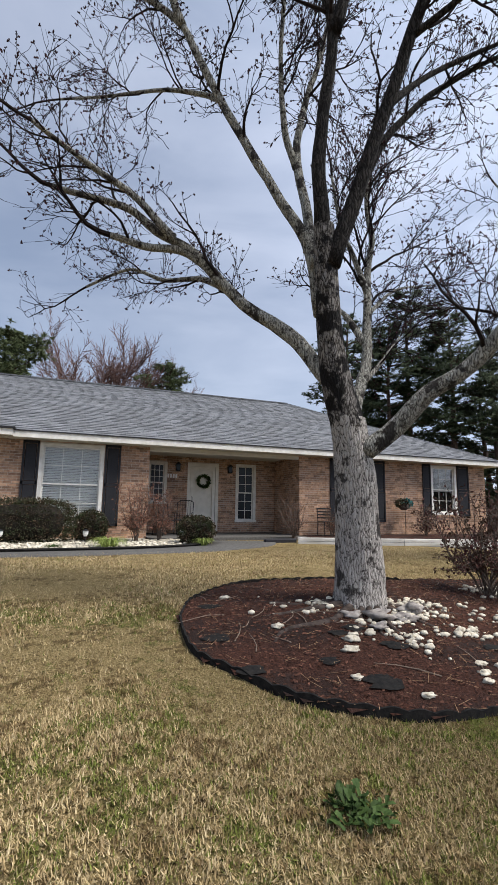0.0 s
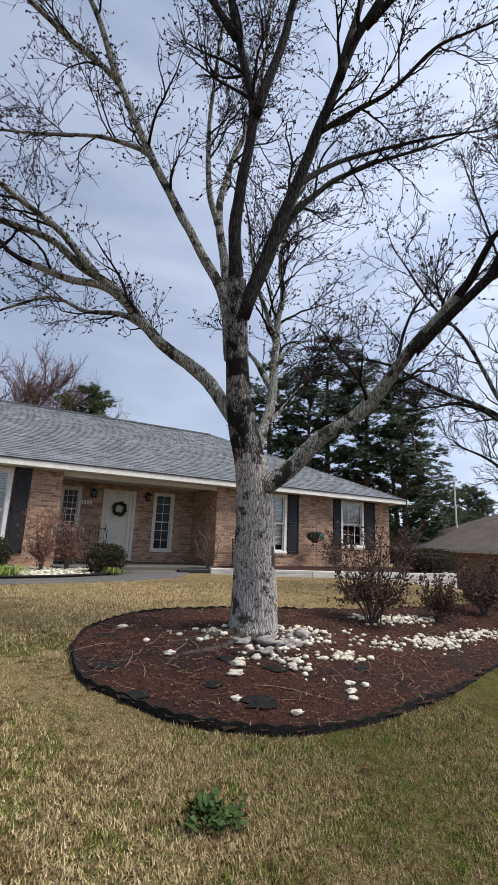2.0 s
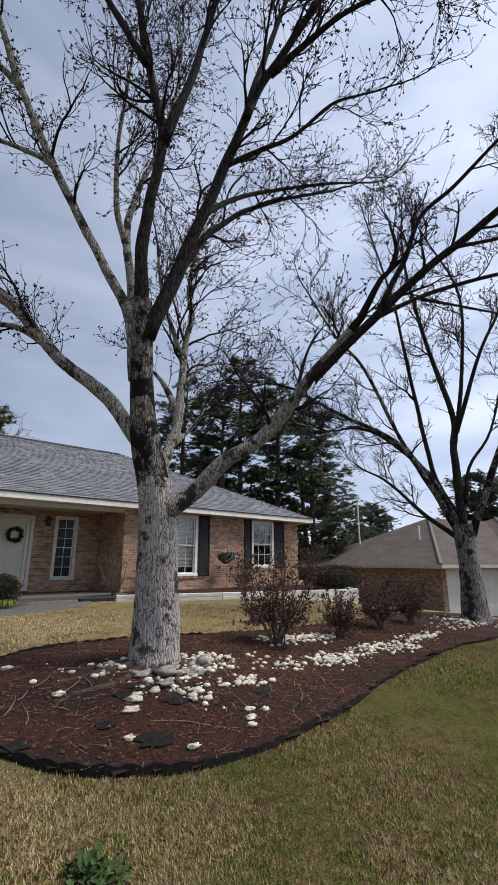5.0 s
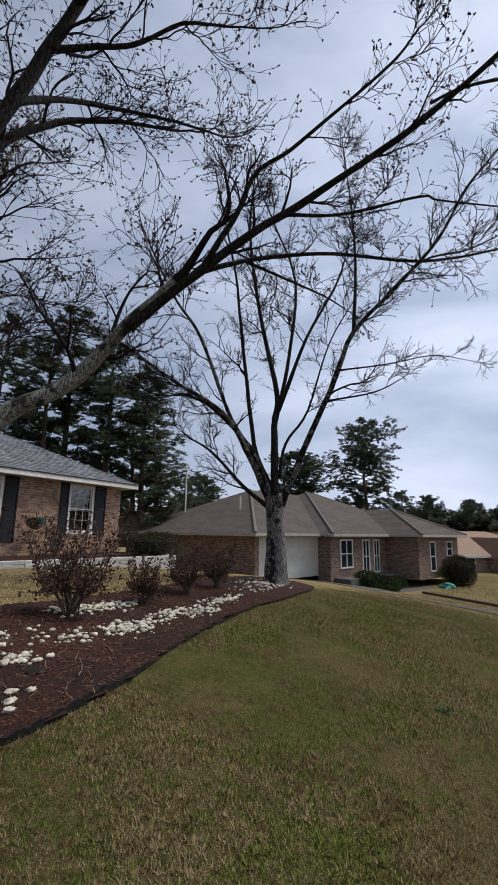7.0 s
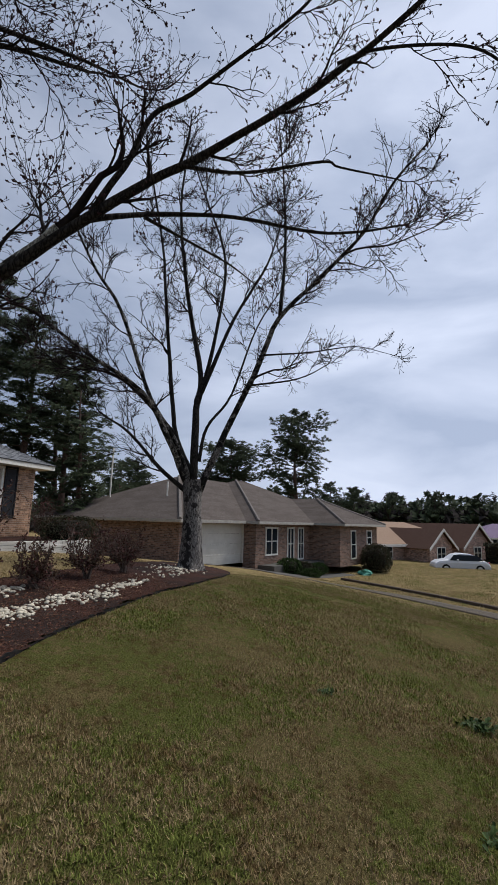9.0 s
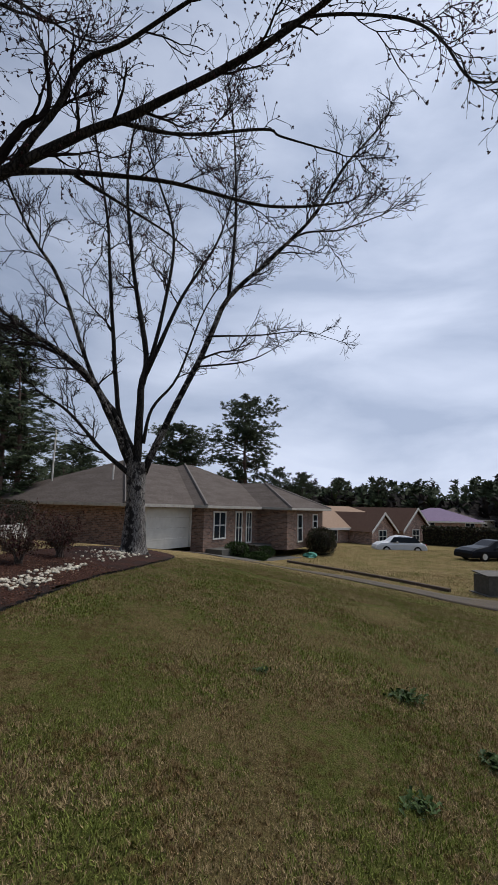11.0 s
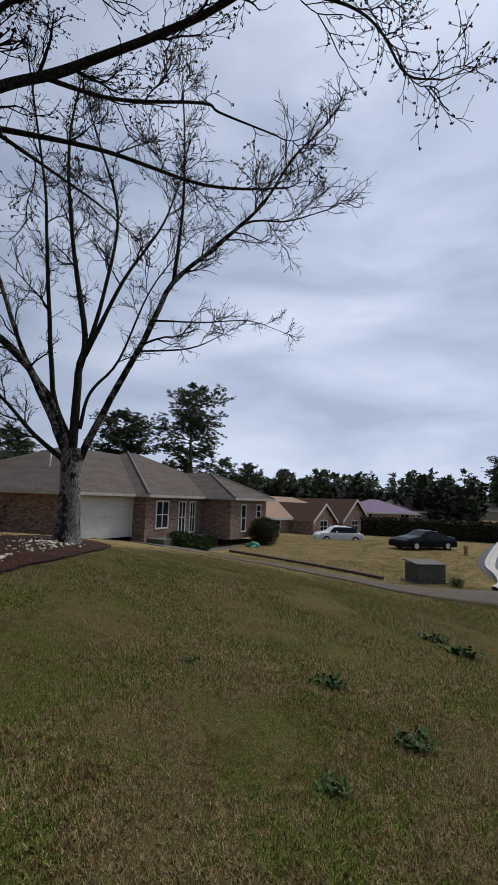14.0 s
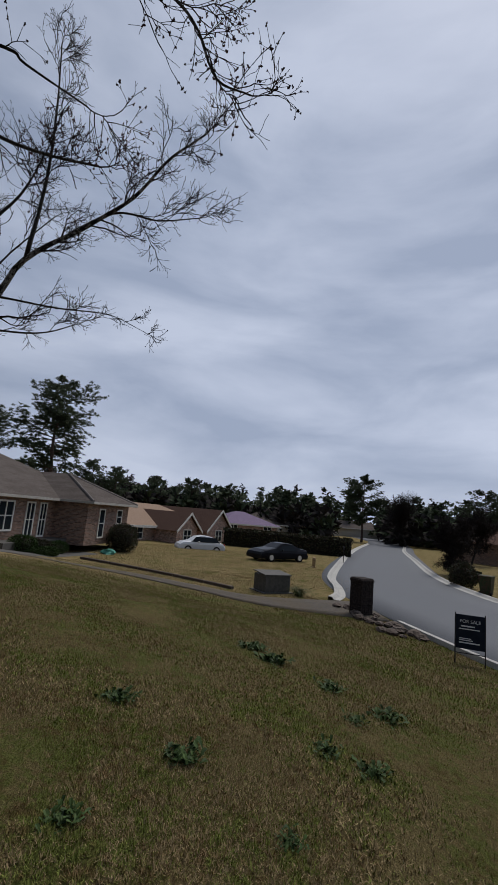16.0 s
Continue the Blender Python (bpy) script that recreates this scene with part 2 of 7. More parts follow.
def bark(name, light, mid, dark, moss, scale=1.0, stain=0.45, cover=0.56):
    """Plated bark: upright plates parted by dark furrows, lichen on the plates, black weather stains."""
    m = bpy.data.materials.new(name)
    m.use_nodes = True
    nt = m.node_tree
    bs = nt.nodes["Principled BSDF"]
    bs.inputs["Roughness"].default_value = 0.95
    bs.inputs["Specular IOR Level"].default_value = 0.15
    geo = nt.nodes.new("ShaderNodeNewGeometry")
    n0 = nt.nodes.new("ShaderNodeTexNoise")
    n0.inputs["Scale"].default_value, n0.inputs["Detail"].default_value = 9 * scale, 4
    nt.links.new(geo.outputs["Position"], n0.inputs["Vector"])
    wob = nt.nodes.new("ShaderNodeVectorMath")
    wob.operation = "MULTIPLY_ADD"
    wob.inputs[1].default_value = (0.09 / scale, 0.09 / scale, 0.09 / scale)
    nt.links.new(n0.outputs["Color"], wob.inputs[0])
    nt.links.new(geo.outputs["Position"], wob.inputs[2])
    mp = nt.nodes.new("ShaderNodeMapping")
    mp.inputs["Scale"].default_value = (1, 1, 0.15)
    nt.links.new(wob.outputs[0], mp.inputs["Vector"])
    vo = nt.nodes.new("ShaderNodeTexVoronoi")
    vo.feature = "DISTANCE_TO_EDGE"
    vo.inputs["Scale"].default_value = 27 * scale
    nt.links.new(mp.outputs[0], vo.inputs["Vector"])
    fine = nt.nodes.new("ShaderNodeTexNoise")
    fine.inputs["Scale"].default_value, fine.inputs["Detail"].default_value, fine.inputs["Roughness"].default_value = 60 * scale, 6, 0.7
    nt.links.new(mp.outputs[0], fine.inputs["Vector"])
    add = nt.nodes.new("ShaderNodeMath")
    add.operation = "MULTIPLY_ADD"
    add.inputs[1].default_value = 0.45
    nt.links.new(fine.outputs["Fac"], add.inputs[0])
    nt.links.new(vo.outputs["Distance"], add.inputs[2])
    r1 = nt.nodes.new("ShaderNodeValToRGB")
    els = r1.color_ramp.elements
    els[0].position, els[0].color = 0.22, (*dark, 1)
    els[1].position, els[1].color = 0.46, (*light, 1)
    e = els.new(0.29)
    e.color = (*mid, 1)
    nt.links.new(add.outputs[0], r1.inputs["Fac"])
    n2 = nt.nodes.new("ShaderNodeTexNoise")
    n2.inputs["Scale"].default_value, n2.inputs["Detail"].default_value, n2.inputs["Roughness"].default_value = 3.2 * scale, 8, 0.65
    nt.links.new(geo.outputs["Position"], n2.inputs["Vector"])
    mr = nt.nodes.new("ShaderNodeMapRange")
    mr.inputs["From Min"].default_value, mr.inputs["From Max"].default_value = cover, cover + 0.06
    mr.inputs["To Max"].default_value = stain
    nt.links.new(n2.outputs["Fac"], mr.inputs["Value"])
    mx = nt.nodes.new("ShaderNodeMix")
    mx.data_type = "RGBA"
    nt.links.new(mr.outputs[0], mx.inputs["Factor"])
    nt.links.new(r1.outputs["Color"], mx.inputs["A"])
    mx.inputs["B"].default_value = (*moss, 1)
    nt.links.new(mx.outputs["Result"], bs.inputs["Base Color"])
    bp = nt.nodes.new("ShaderNodeBump")
    bp.inputs["Strength"].default_value, bp.inputs["Distance"].default_value = 1.0, 0.03
    nt.links.new(add.outputs[0], bp.inputs["Height"])
    nt.links.new(bp.outputs[0], bs.inputs["Normal"])
    return m


M_BARK = bark("bark_grey", (0.49, 0.455, 0.42), (0.35, 0.32, 0.29), (0.045, 0.038, 0.034), (0.028, 0.024, 0.022), 1.6, 0.92, 0.54)
M_BARK_PALE = bark("bark_lichen", (0.43, 0.42, 0.37), (0.23, 0.22, 0.19), (0.035, 0.03, 0.028), (0.03, 0.026, 0.024), 1.9, 0.95, 0.52)
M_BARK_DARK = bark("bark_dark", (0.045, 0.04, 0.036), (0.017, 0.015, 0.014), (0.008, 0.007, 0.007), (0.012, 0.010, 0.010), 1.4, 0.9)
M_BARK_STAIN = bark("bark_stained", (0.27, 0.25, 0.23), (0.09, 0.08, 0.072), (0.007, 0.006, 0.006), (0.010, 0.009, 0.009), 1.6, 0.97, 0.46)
M_BARK_MID = bark("bark_weathered", (0.29, 0.27, 0.25), (0.15, 0.135, 0.125), (0.012, 0.011, 0.010), (0.020, 0.018, 0.017), 1.3, 0.93, 0.52)
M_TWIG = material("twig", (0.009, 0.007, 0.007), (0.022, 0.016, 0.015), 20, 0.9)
M_BUD = material("red_brown_bud", (0.022, 0.010, 0.012), (0.055, 0.024, 0.028), 20, 0.8, random_amount=0.3, islands=True)

# ---------------------------------------------------------------- mesh helpers


class Geo:
    """Vertices and faces that become one mesh."""

    def __init__(self):
        self.v, self.f = [], []

    def add(self, verts, faces):
        k = len(self.v)
        self.v.extend([tuple(p) for p in verts])
        self.f.extend([tuple(i + k for i in q) for q in faces])
        return self

    def box(self, x0, x1, y0, y1, z0, z1, m=None):
        vs = [Vector((x, y, z)) for z in (z0, z1) for y in (y0, y1) for x in (x0, x1)]
        if m:
            vs = [m @ p for p in vs]
        return self.add(vs, [(0, 2, 3, 1), (4, 5, 7, 6), (0, 1, 5, 4), (2, 6, 7, 3), (0, 4, 6, 2), (1, 3, 7, 5)])

    def soft_box(self, x0, x1, y0, y1, z0, z1, r=0.02, m=None):
        """A box with chamfered upright and top edges."""
        rings = []
        for z, d in ((z0, 0), (z1 - r, 0), (z1, r)):
            rings.append([(x0 + r + d, y0 + d, z), (x1 - r - d, y0 + d, z), (x1 - d, y0 + r + d, z), (x1 - d, y1 - r - d, z),
                          (x1 - r - d, y1 - d, z), (x0 + r + d, y1 - d, z), (x0 + d, y1 - r - d, z), (x0 + d, y0 + r + d, z)])
        vs = [Vector(p) for ring in rings for p in ring]
        if m:
            vs = [m @ p for p in vs]
        fs = [(k * 8 + i, k * 8 + (i + 1) % 8, k * 8 + 8 + (i + 1) % 8, k * 8 + 8 + i) for k in (0, 1) for i in range(8)]
        fs += [tuple(range(16, 24)), tuple(range(7, -1, -1))]
        return self.add(vs, fs)

    def tube(self, pts, radii, sides=8, cap=True, wobble=0.0):
        pts = [Vector(p) for p in pts]
        n = len(pts)
        vs, fs = [], []
        up = Vector((0.31, 0.17, 0.93))
        for i, p in enumerate(pts):
            d = (pts[min(i + 1, n - 1)] - pts[max(i - 1, 0)])
            d = d.normalized() if d.length > 1e-9 else Vector((0, 0, 1))
            s = d.cross(up)
            s = s.normalized() if s.length > 1e-4 else d.orthogonal().normalized()
            t = d.cross(s)
            for k in range(sides):
                a = 2 * math.pi * k / sides
                r = radii[i]
                if wobble:
                    r *= 1 + wobble * noise.noise(p * 3 + Vector((math.cos(a), math.sin(a), 0)) * 1.5)
                vs.append(p + s * (r * math.cos(a)) + t * (r * math.sin(a)))
        for i in range(n - 1):
            for k in range(sides):
                a, b = i * sides + k, i * sides + (k + 1) % sides
                fs.append((a, b, b + sides, a + sides))
        if cap:
            fs.append(tuple(range(sides - 1, -1, -1)))
            fs.append(tuple((n - 1) * sides + k for k in range(sides)))
        return self.add(vs, fs)

    def blob(self, c, rx, ry, rz, rings=5, seg=8, rough=0.2, seed=0.0):
        """A lumpy stone."""
        c = Vector(c)
        vs, fs = [], []
        for i in range(rings + 1):
            th = math.pi * i / rings
            for k in range(seg):
                ph = 2 * math.pi * k / seg
                d = Vector((math.sin(th) * math.cos(ph), math.sin(th) * math.sin(ph), math.cos(th)))
                r = 1 + rough * noise.noise(d * 1.6 + Vector((seed, seed * 2.1, -seed)))
                vs.append(c + Vector((d.x * rx * r, d.y * ry * r, d.z * rz * r)))
        for i in range(rings):
            for k in range(seg):
                a, b = i * seg + k, i * seg + (k + 1) % seg
                fs.append((a, a + seg, b + seg, b))
        return self.add(vs, fs)

    def mesh(self, name, mat, smooth=False):
        me = bpy.data.meshes.new(name)
        me.from_pydata(self.v, [], self.f)
        me.materials.append(mat)
        if smooth:
            me.polygons.foreach_set("use_smooth", [True] * len(me.polygons))
        me.update()
        return me


def part(name, geo, mat, parent=None, label="", smooth=False, kind=""):
    ob = new(name, geo.mesh(name, mat, smooth))
    if parent:
        ob.parent = parent
    return tagged(ob, label, kind=kind)


def thing(name, label, category, at=(0, 0, 0), group="", kind="", turn=0):
    ob = new(name)
    ob.matrix_world = pose(*at, 0, 0, turn)
    ob.empty_display_size = 0.2
    return tagged(ob, label, category, group, kind)


def smooth_path(pts, per=6):
    """Catmull-Rom through the given points."""
    P = [Vector(p) for p in pts]
    P = [P[0] * 2 - P[1]] + P + [P[-1] * 2 - P[-2]]
    out = []
    for i in range(1, len(P) - 2):
        for k in range(per):
            t = k / per
            a, b, c, d = P[i - 1], P[i], P[i + 1], P[i + 2]
            out.append(0.5 * ((2 * b) + (c - a) * t + (2 * a - 5 * b + 4 * c - d) * t * t + (3 * b - a - 3 * c + d) * t ** 3))
    out.append(P[-2])
    return out


# ---------------------------------------------------------------- ground


def soft_plus(v, w):
    return w * np.logaddexp(0, v / w)


def ground_height(x, y):
    """The house stands on a flat; the lawn falls to the street in front and to the neighbour's side."""
    a = soft_plus(-(y + 8.656 - 0.143 * (x + 4)) * 0.156, 0.12)
    b = soft_plus((x - 3.6) * 0.112, 0.12)
    z = -2.4 + soft_plus(2.298 - a - b, 0.2)
    return z + 0.08 * np.exp(-(((x + 3.9) / 1.4) ** 2 + ((y + 8.9) / 1.2) ** 2))


def gz(x, y):
    return float(ground_height(np.float64(x), np.float64(y)))
def turf_paint(name, straw_dark, straw, straw_pale, green_dark, green, single):
    """Winter turf: straw with brown thatch, mixed with green where weeds and new grass have spread.

    single: paint each blade wholly straw or green, by its own random value; else blend the two."""
    m = bpy.data.materials.new(name)
    m.use_nodes = True
    nt = m.node_tree
    bs = nt.nodes["Principled BSDF"]
    bs.inputs["Roughness"].default_value = 0.95
    bs.inputs["Specular IOR Level"].default_value = 0.02
    geo = nt.nodes.new("ShaderNodeNewGeometry")
    sep = nt.nodes.new("ShaderNodeSeparateXYZ")
    nt.links.new(geo.outputs["Position"], sep.inputs[0])

    def plug(v, socket):
        if isinstance(v, (float, int)):
            socket.default_value = v
        elif isinstance(v, tuple):
            socket.default_value = (*v, 1)
        else:
            nt.links.new(v, socket)

    def span(v, a, b, lo=0.0, hi=1.0):
        n = nt.nodes.new("ShaderNodeMapRange")
        n.interpolation_type = "SMOOTHSTEP"
        n.inputs["From Min"].default_value, n.inputs["From Max"].default_value = a, b
        n.inputs["To Min"].default_value, n.inputs["To Max"].default_value = lo, hi
        plug(v, n.inputs["Value"])
        return n.outputs[0]

    def calc(op, a, b):
        n = nt.nodes.new("ShaderNodeMath")
        n.operation = op
        plug(a, n.inputs[0])
        plug(b, n.inputs[1])
        return n.outputs[0]

    def blotch(scale, detail=5, rough=0.6):
        n = nt.nodes.new("ShaderNodeTexNoise")
        n.inputs["Scale"].default_value, n.inputs["Detail"].default_value, n.inputs["Roughness"].default_value = scale, detail, rough
        nt.links.new(geo.outputs["Position"], n.inputs["Vector"])
        return n.outputs["Fac"]

    def mix(fac, a, b, blend="MIX"):
        n = nt.nodes.new("ShaderNodeMix")
        n.data_type, n.blend_type = "RGBA", blend
        plug(fac, n.inputs["Factor"])
        plug(a, n.inputs["A"])
        plug(b, n.inputs["B"])
        return n.outputs["Result"]

    x, y = sep.outputs["X"], sep.outputs["Y"]
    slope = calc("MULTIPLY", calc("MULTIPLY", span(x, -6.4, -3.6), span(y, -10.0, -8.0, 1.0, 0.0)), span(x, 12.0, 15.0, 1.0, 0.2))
    if single:
        pick = geo.outputs["Random Per Island"]
        wn_ = nt.nodes.new("ShaderNodeTexWhiteNoise")
        wn_.noise_dimensions = "1D"
        nt.links.new(calc("MULTIPLY", pick, 913.7), wn_.inputs["W"])
        tone = wn_.outputs["Value"]
    else:
        pick, tone = blotch(55, 3), span(blotch(80, 4, 0.7), 0.3, 0.7)
    patch = calc("ADD", calc("MULTIPLY", blotch(0.8, 3), 0.38), calc("ADD", calc("MULTIPLY", blotch(3.6, 4), 0.34), calc("MULTIPLY", blotch(15, 3), 0.38)))
    lush = span(calc("ADD", patch, calc("ADD", calc("MULTIPLY", slope, 0.03), span(y, -9.0, -6.5, 0.0, -0.08))), 0.545, 0.645)
    share = calc("ADD", calc("MULTIPLY", lush, 0.72), calc("ADD", calc("MULTIPLY", slope, 0.14), 0.06))
    old = mix(span(tone, 0.0, 0.5), straw_dark, straw)
    old = mix(span(tone, 0.5, 1.0), old, straw_pale)
    # slope straw darkened: a browner lawn, plus dimmer light put into the colour
    dimmed_straw = mix(calc("MULTIPLY", slope, 0.72), old, mix(tone, tuple(c * 0.5 for c in straw_dark), straw_dark))
    fresh = mix(tone, green_dark, green)
    fac = calc("LESS_THAN", pick, share) if single else calc("MULTIPLY", share, 0.85)
    col = mix(fac, dimmed_straw, fresh)
    # brown dead stretches a hand to an arm wide
    dead = span(calc("ADD", calc("MULTIPLY", blotch(2.4, 4, 0.65), 0.45), calc("MULTIPLY", blotch(16, 3), 0.55)), 0.50, 0.62)
    col = mix(calc("MULTIPLY", dead, 0.7), col, tuple(c * k for c, k in zip(straw_dark, (0.62, 0.54, 0.5))))
    nt.links.new(col, bs.inputs["Base Color"])
    if not single:
        bp = nt.nodes.new("ShaderNodeBump")
        bp.inputs["Strength"].default_value, bp.inputs["Distance"].default_value = 1.0, 0.03
        nt.links.new(blotch(60, 4, 0.7), bp.inputs["Height"])
        nt.links.new(bp.outputs[0], bs.inputs["Normal"])
    return m


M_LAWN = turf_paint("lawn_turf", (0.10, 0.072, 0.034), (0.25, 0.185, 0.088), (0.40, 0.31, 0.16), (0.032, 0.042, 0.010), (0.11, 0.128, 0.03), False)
M_MULCH = material("red_mulch", (0.018, 0.009, 0.007), (0.085, 0.036, 0.024), 70, 0.95, 1.0, 90, c=(0.022, 0.016, 0.014), c_scale=1.7, c_amount=0.8)

ax = np.concatenate([np.linspace(-400, -40, 10), np.linspace(-36, -12, 13), np.arange(-11, 16, 0.22), np.linspace(17, 60, 44), np.linspace(65, 900, 30)])
ay = np.concatenate([np.linspace(-700, -65, 20), np.linspace(-60, -24, 37), np.arange(-23, 2, 0.22), np.linspace(3, 40, 20), np.linspace(50, 700, 16)])
X, Y = np.meshgrid(ax, ay)
Z = ground_height(X, Y)
bumps = np.array([noise.noise((px * 0.7, py * 0.7, 0)) * 0.03 + noise.noise((px * 2.1, py * 2.1, 4)) * 0.012 for px, py in zip(X.ravel(), Y.ravel())])
near = np.exp(-((X.ravel() + 2) / 14) ** 2 - ((Y.ravel() + 11) / 10) ** 2)
V = np.stack([X.ravel(), Y.ravel(), Z.ravel() + bumps * near], 1)
nx = len(ax)
F = [(j * nx + i, j * nx + i + 1, (j + 1) * nx + i + 1, (j + 1) * nx + i) for j in range(len(ay) - 1) for i in range(nx - 1)]
gm = bpy.data.meshes.new("ground")
gm.from_pydata(V.tolist(), [], F)
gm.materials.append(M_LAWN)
gm.polygons.foreach_set("use_smooth", [True] * len(gm.polygons))
ground = tagged(new("ground", gm), "dormant straw-coloured lawn with green weed patches", "lawn", kind="structure")


def strip(name, centre, half, lift, mat, label, category, per=8, drop=0.0, kind="structure", follow=True, thick=0.12):
    """A ribbon of paving along a smooth line, following the ground."""
    pts = smooth_path([(*p, 0) for p in centre], per)
    g = Geo()
    rows = []
    for i, p in enumerate(pts):
        d = (pts[min(i + 1, len(pts) - 1)] - pts[max(i - 1, 0)]).normalized()
        s = Vector((-d.y, d.x, 0))
        h = half(i / (len(pts) - 1)) if callable(half) else half
        row = []
        for k in (-1, -0.5, 0, 0.5, 1):
            q = p + s * (h * k)
            row.append(Vector((q.x, q.y, (gz(q.x, q.y) if follow else drop) + lift)))
        rows.append(row)
    vs = [q for r in rows for q in r] + [q - Vector((0, 0, thick)) for r in rows for q in (r[0], r[-1])]
    n = len(rows)
    fs = [(i * 5 + k, i * 5 + 5 + k, i * 5 + 6 + k, i * 5 + k + 1) for i in range(n - 1) for k in range(4)]
    o = n * 5
    for i in range(n - 1):
        fs.append((i * 5, o + 2 * i, o + 2 * i + 2, i * 5 + 5))
        fs.append((i * 5 + 4, i * 5 + 9, o + 2 * i + 3, o + 2 * i + 1))
    g.add(vs, fs)
    ob = part(name, g, mat, None, label, smooth=True)
    return tagged(ob, label, category, kind=kind)


ROAD = [(-60, -27.5), (-20, -26.3), (0, -25.9), (10, -25.6), (18, -26.0), (27, -29.4), (40, -35.6), (56, -43.5), (75, -53.5), (95, -62), (130, -70)]
strip("road", ROAD, 4.0, 0.03, M_ASPHALT, "grey asphalt street that bends away downhill", "road")


def kerb(name, line, label):
    """A rolled concrete gutter and kerb."""
    pts = smooth_path([(*p, 0) for p in line], 8)
    prof = [(-0.30, 0.035), (-0.05, 0.05), (0.05, 0.15), (0.20, 0.15), (0.20, -0.1)]
    g = Geo()
    vs, fs = [], []
    for i, p in enumerate(pts):
        d = (pts[min(i + 1, len(pts) - 1)] - pts[max(i - 1, 0)]).normalized()
        s = Vector((-d.y, d.x, 0))
        z = gz(p.x, p.y)
        vs += [p + s * a + Vector((0, 0, z + b)) for a, b in prof]
    for i in range(len(pts) - 1):
        for k in range(4):
            a = i * 5 + k
            fs.append((a, a + 5, a + 6, a + 1))
    g.add(vs, fs)
    ob = part(name, g, M_KERB, None, label)
    return tagged(ob, label, "kerb", kind="structure")


M_KERB = material("kerb_concrete", (0.36, 0.35, 0.32), (0.48, 0.46, 0.43), 20, 0.9, 0.2, 90, c=(0.28, 0.27, 0.25), c_scale=2)
kerb("kerb_near", [(-30, -22.4), (-5, -21.9), (5.4, -21.75), (9.5, -21.6)], "pale concrete kerb along the lawn")
kerb("kerb_corner", [(13.4, -20.6), (14.6, -21.3), (17.0, -22.1), (20.7, -23.1), (28, -26.2), (41, -32.1), (57, -40), (76, -50)], "pale concrete kerb curving round the corner lawn")
kerb("kerb_far", [(76, -57.3), (58, -47.6), (40, -39.2), (26, -32.8), (17.5, -30.2), (10, -29.7), (-5, -29.9), (-30, -30.8)], "pale concrete kerb on the far side")
strip("driveway", [(16.3, -3.3), (15.9, -6.0), (17.0, -8.6), (16.6, -11.6), (14.4, -14.6), (12.2, -17.4), (11.6, -21.6)], lambda t: 0.6 + 2.1 * max(0, 1 - t * 3.6) + 1.2 * max(0, t * 4 - 3), 0.03, M_DRIVE, "weathered concrete driveway of the neighbouring house", "driveway")
# ---------------------------------------------------------------- the brick house
house = thing("house", "single-storey tan brick ranch house with grey shingle hip roof", "house")


def wall_panel(name, x0, x1, y, z0, z1, holes, parent, thick=0.2, mat=M_MORTAR):
    """A wall along x with its outer face at y and rectangular holes (x0, x1, z0, z1) that go through it."""
    xs = sorted({x0, x1, *[h[0] for h in holes], *[h[1] for h in holes]})
    zs = sorted({z0, z1, *[h[2] for h in holes], *[h[3] for h in holes]})
    g = Geo()
    for a, b in zip(xs, xs[1:]):
        for c, d in zip(zs, zs[1:]):
            mx, mz = (a + b) / 2, (c + d) / 2
            if not any(h[0] < mx < h[1] and h[2] < mz < h[3] for h in holes):
                g.box(a, b, y, y + thick, c, d)
    return part(name, g, mat, parent)


def brick_cells(a0, a1, z0, z1, holes, bl=0.203, bh=0.0675, gap=0.01):
    """Running-bond cells between two ends, clipped at holes."""
    row, z = 0, z0
    while z < z1 - 0.02:
        top = min(z + bh - gap, z1)
        a = a0 - (bl / 2 if row % 2 else 0)
        while a < a1:
            b0, b1 = max(a, a0), min(a + bl - gap, a1)
            for h in holes:
                if h[2] < (z + top) / 2 < h[3]:
                    if h[0] <= b0 and b1 <= h[1]:
                        b0 = b1
                    elif b0 < h[0] < b1 <= h[1]:
                        b1 = h[0]
                    elif h[0] <= b0 < h[1] < b1:
                        b0 = h[1]
            if b1 - b0 > 0.03:
                yield b0, b1, z, top
            a += bl
        z += bh
        row += 1


def brick_face(g, along, base, cells, out, rnd):
    """Bricks as shallow blocks on a wall face. along: 'x' or 'y'; base: the face's other coordinate; out: the outward sign."""
    for a0, a1, z0, z1 in cells:
        d = 0.008 + rnd.random() * 0.005
        lo, hi = (base - d, base + 0.004) if out < 0 else (base - 0.004, base + d)
        if along == "x":
            g.box(a0, a1, lo, hi, z0, z1)
        else:
            g.box(lo, hi, a0, a1, z0, z1)


rb = random.Random(4)
ZT, ZB = 2.42, -0.35
FRONT_L = [(-7.27, -5.75, 0.28, 2.34)]
FRONT_R = [(1.52, 2.62, 0.43, 2.34), (5.06, 6.14, 0.68, 2.34)]
PORCH_Y = 1.9
BACK = [(-4.33, -3.74, 0.88, 2.2), (-3.06, -2.02, 0.0, 2.2), (-1.40, -0.72, 0.33, 2.24)]
wall_panel("wall", -14.0, -4.56, 0, ZB, ZT, FRONT_L, house)
wall_panel("wall", 0.0, 7.5, 0, ZB, ZT, FRONT_R, house)
wall_panel("wall", -4.56, 0.0, PORCH_Y, ZB, ZT, BACK, house)
for a, b, c, d in ((-4.76, -4.56, 0.2, 2.1), (0.0, 0.2, 0.2, 2.1), (7.3, 7.5, 0.2, 10.0), (-14.0, -13.8, 0.2, 10.0)):
    part("wall", Geo().box(a, b, c, d, ZB, ZT), M_MORTAR, house)
part("wall", Geo().box(-13.8, 7.3, 9.8, 10.0, ZB, ZT), M_MORTAR, house)

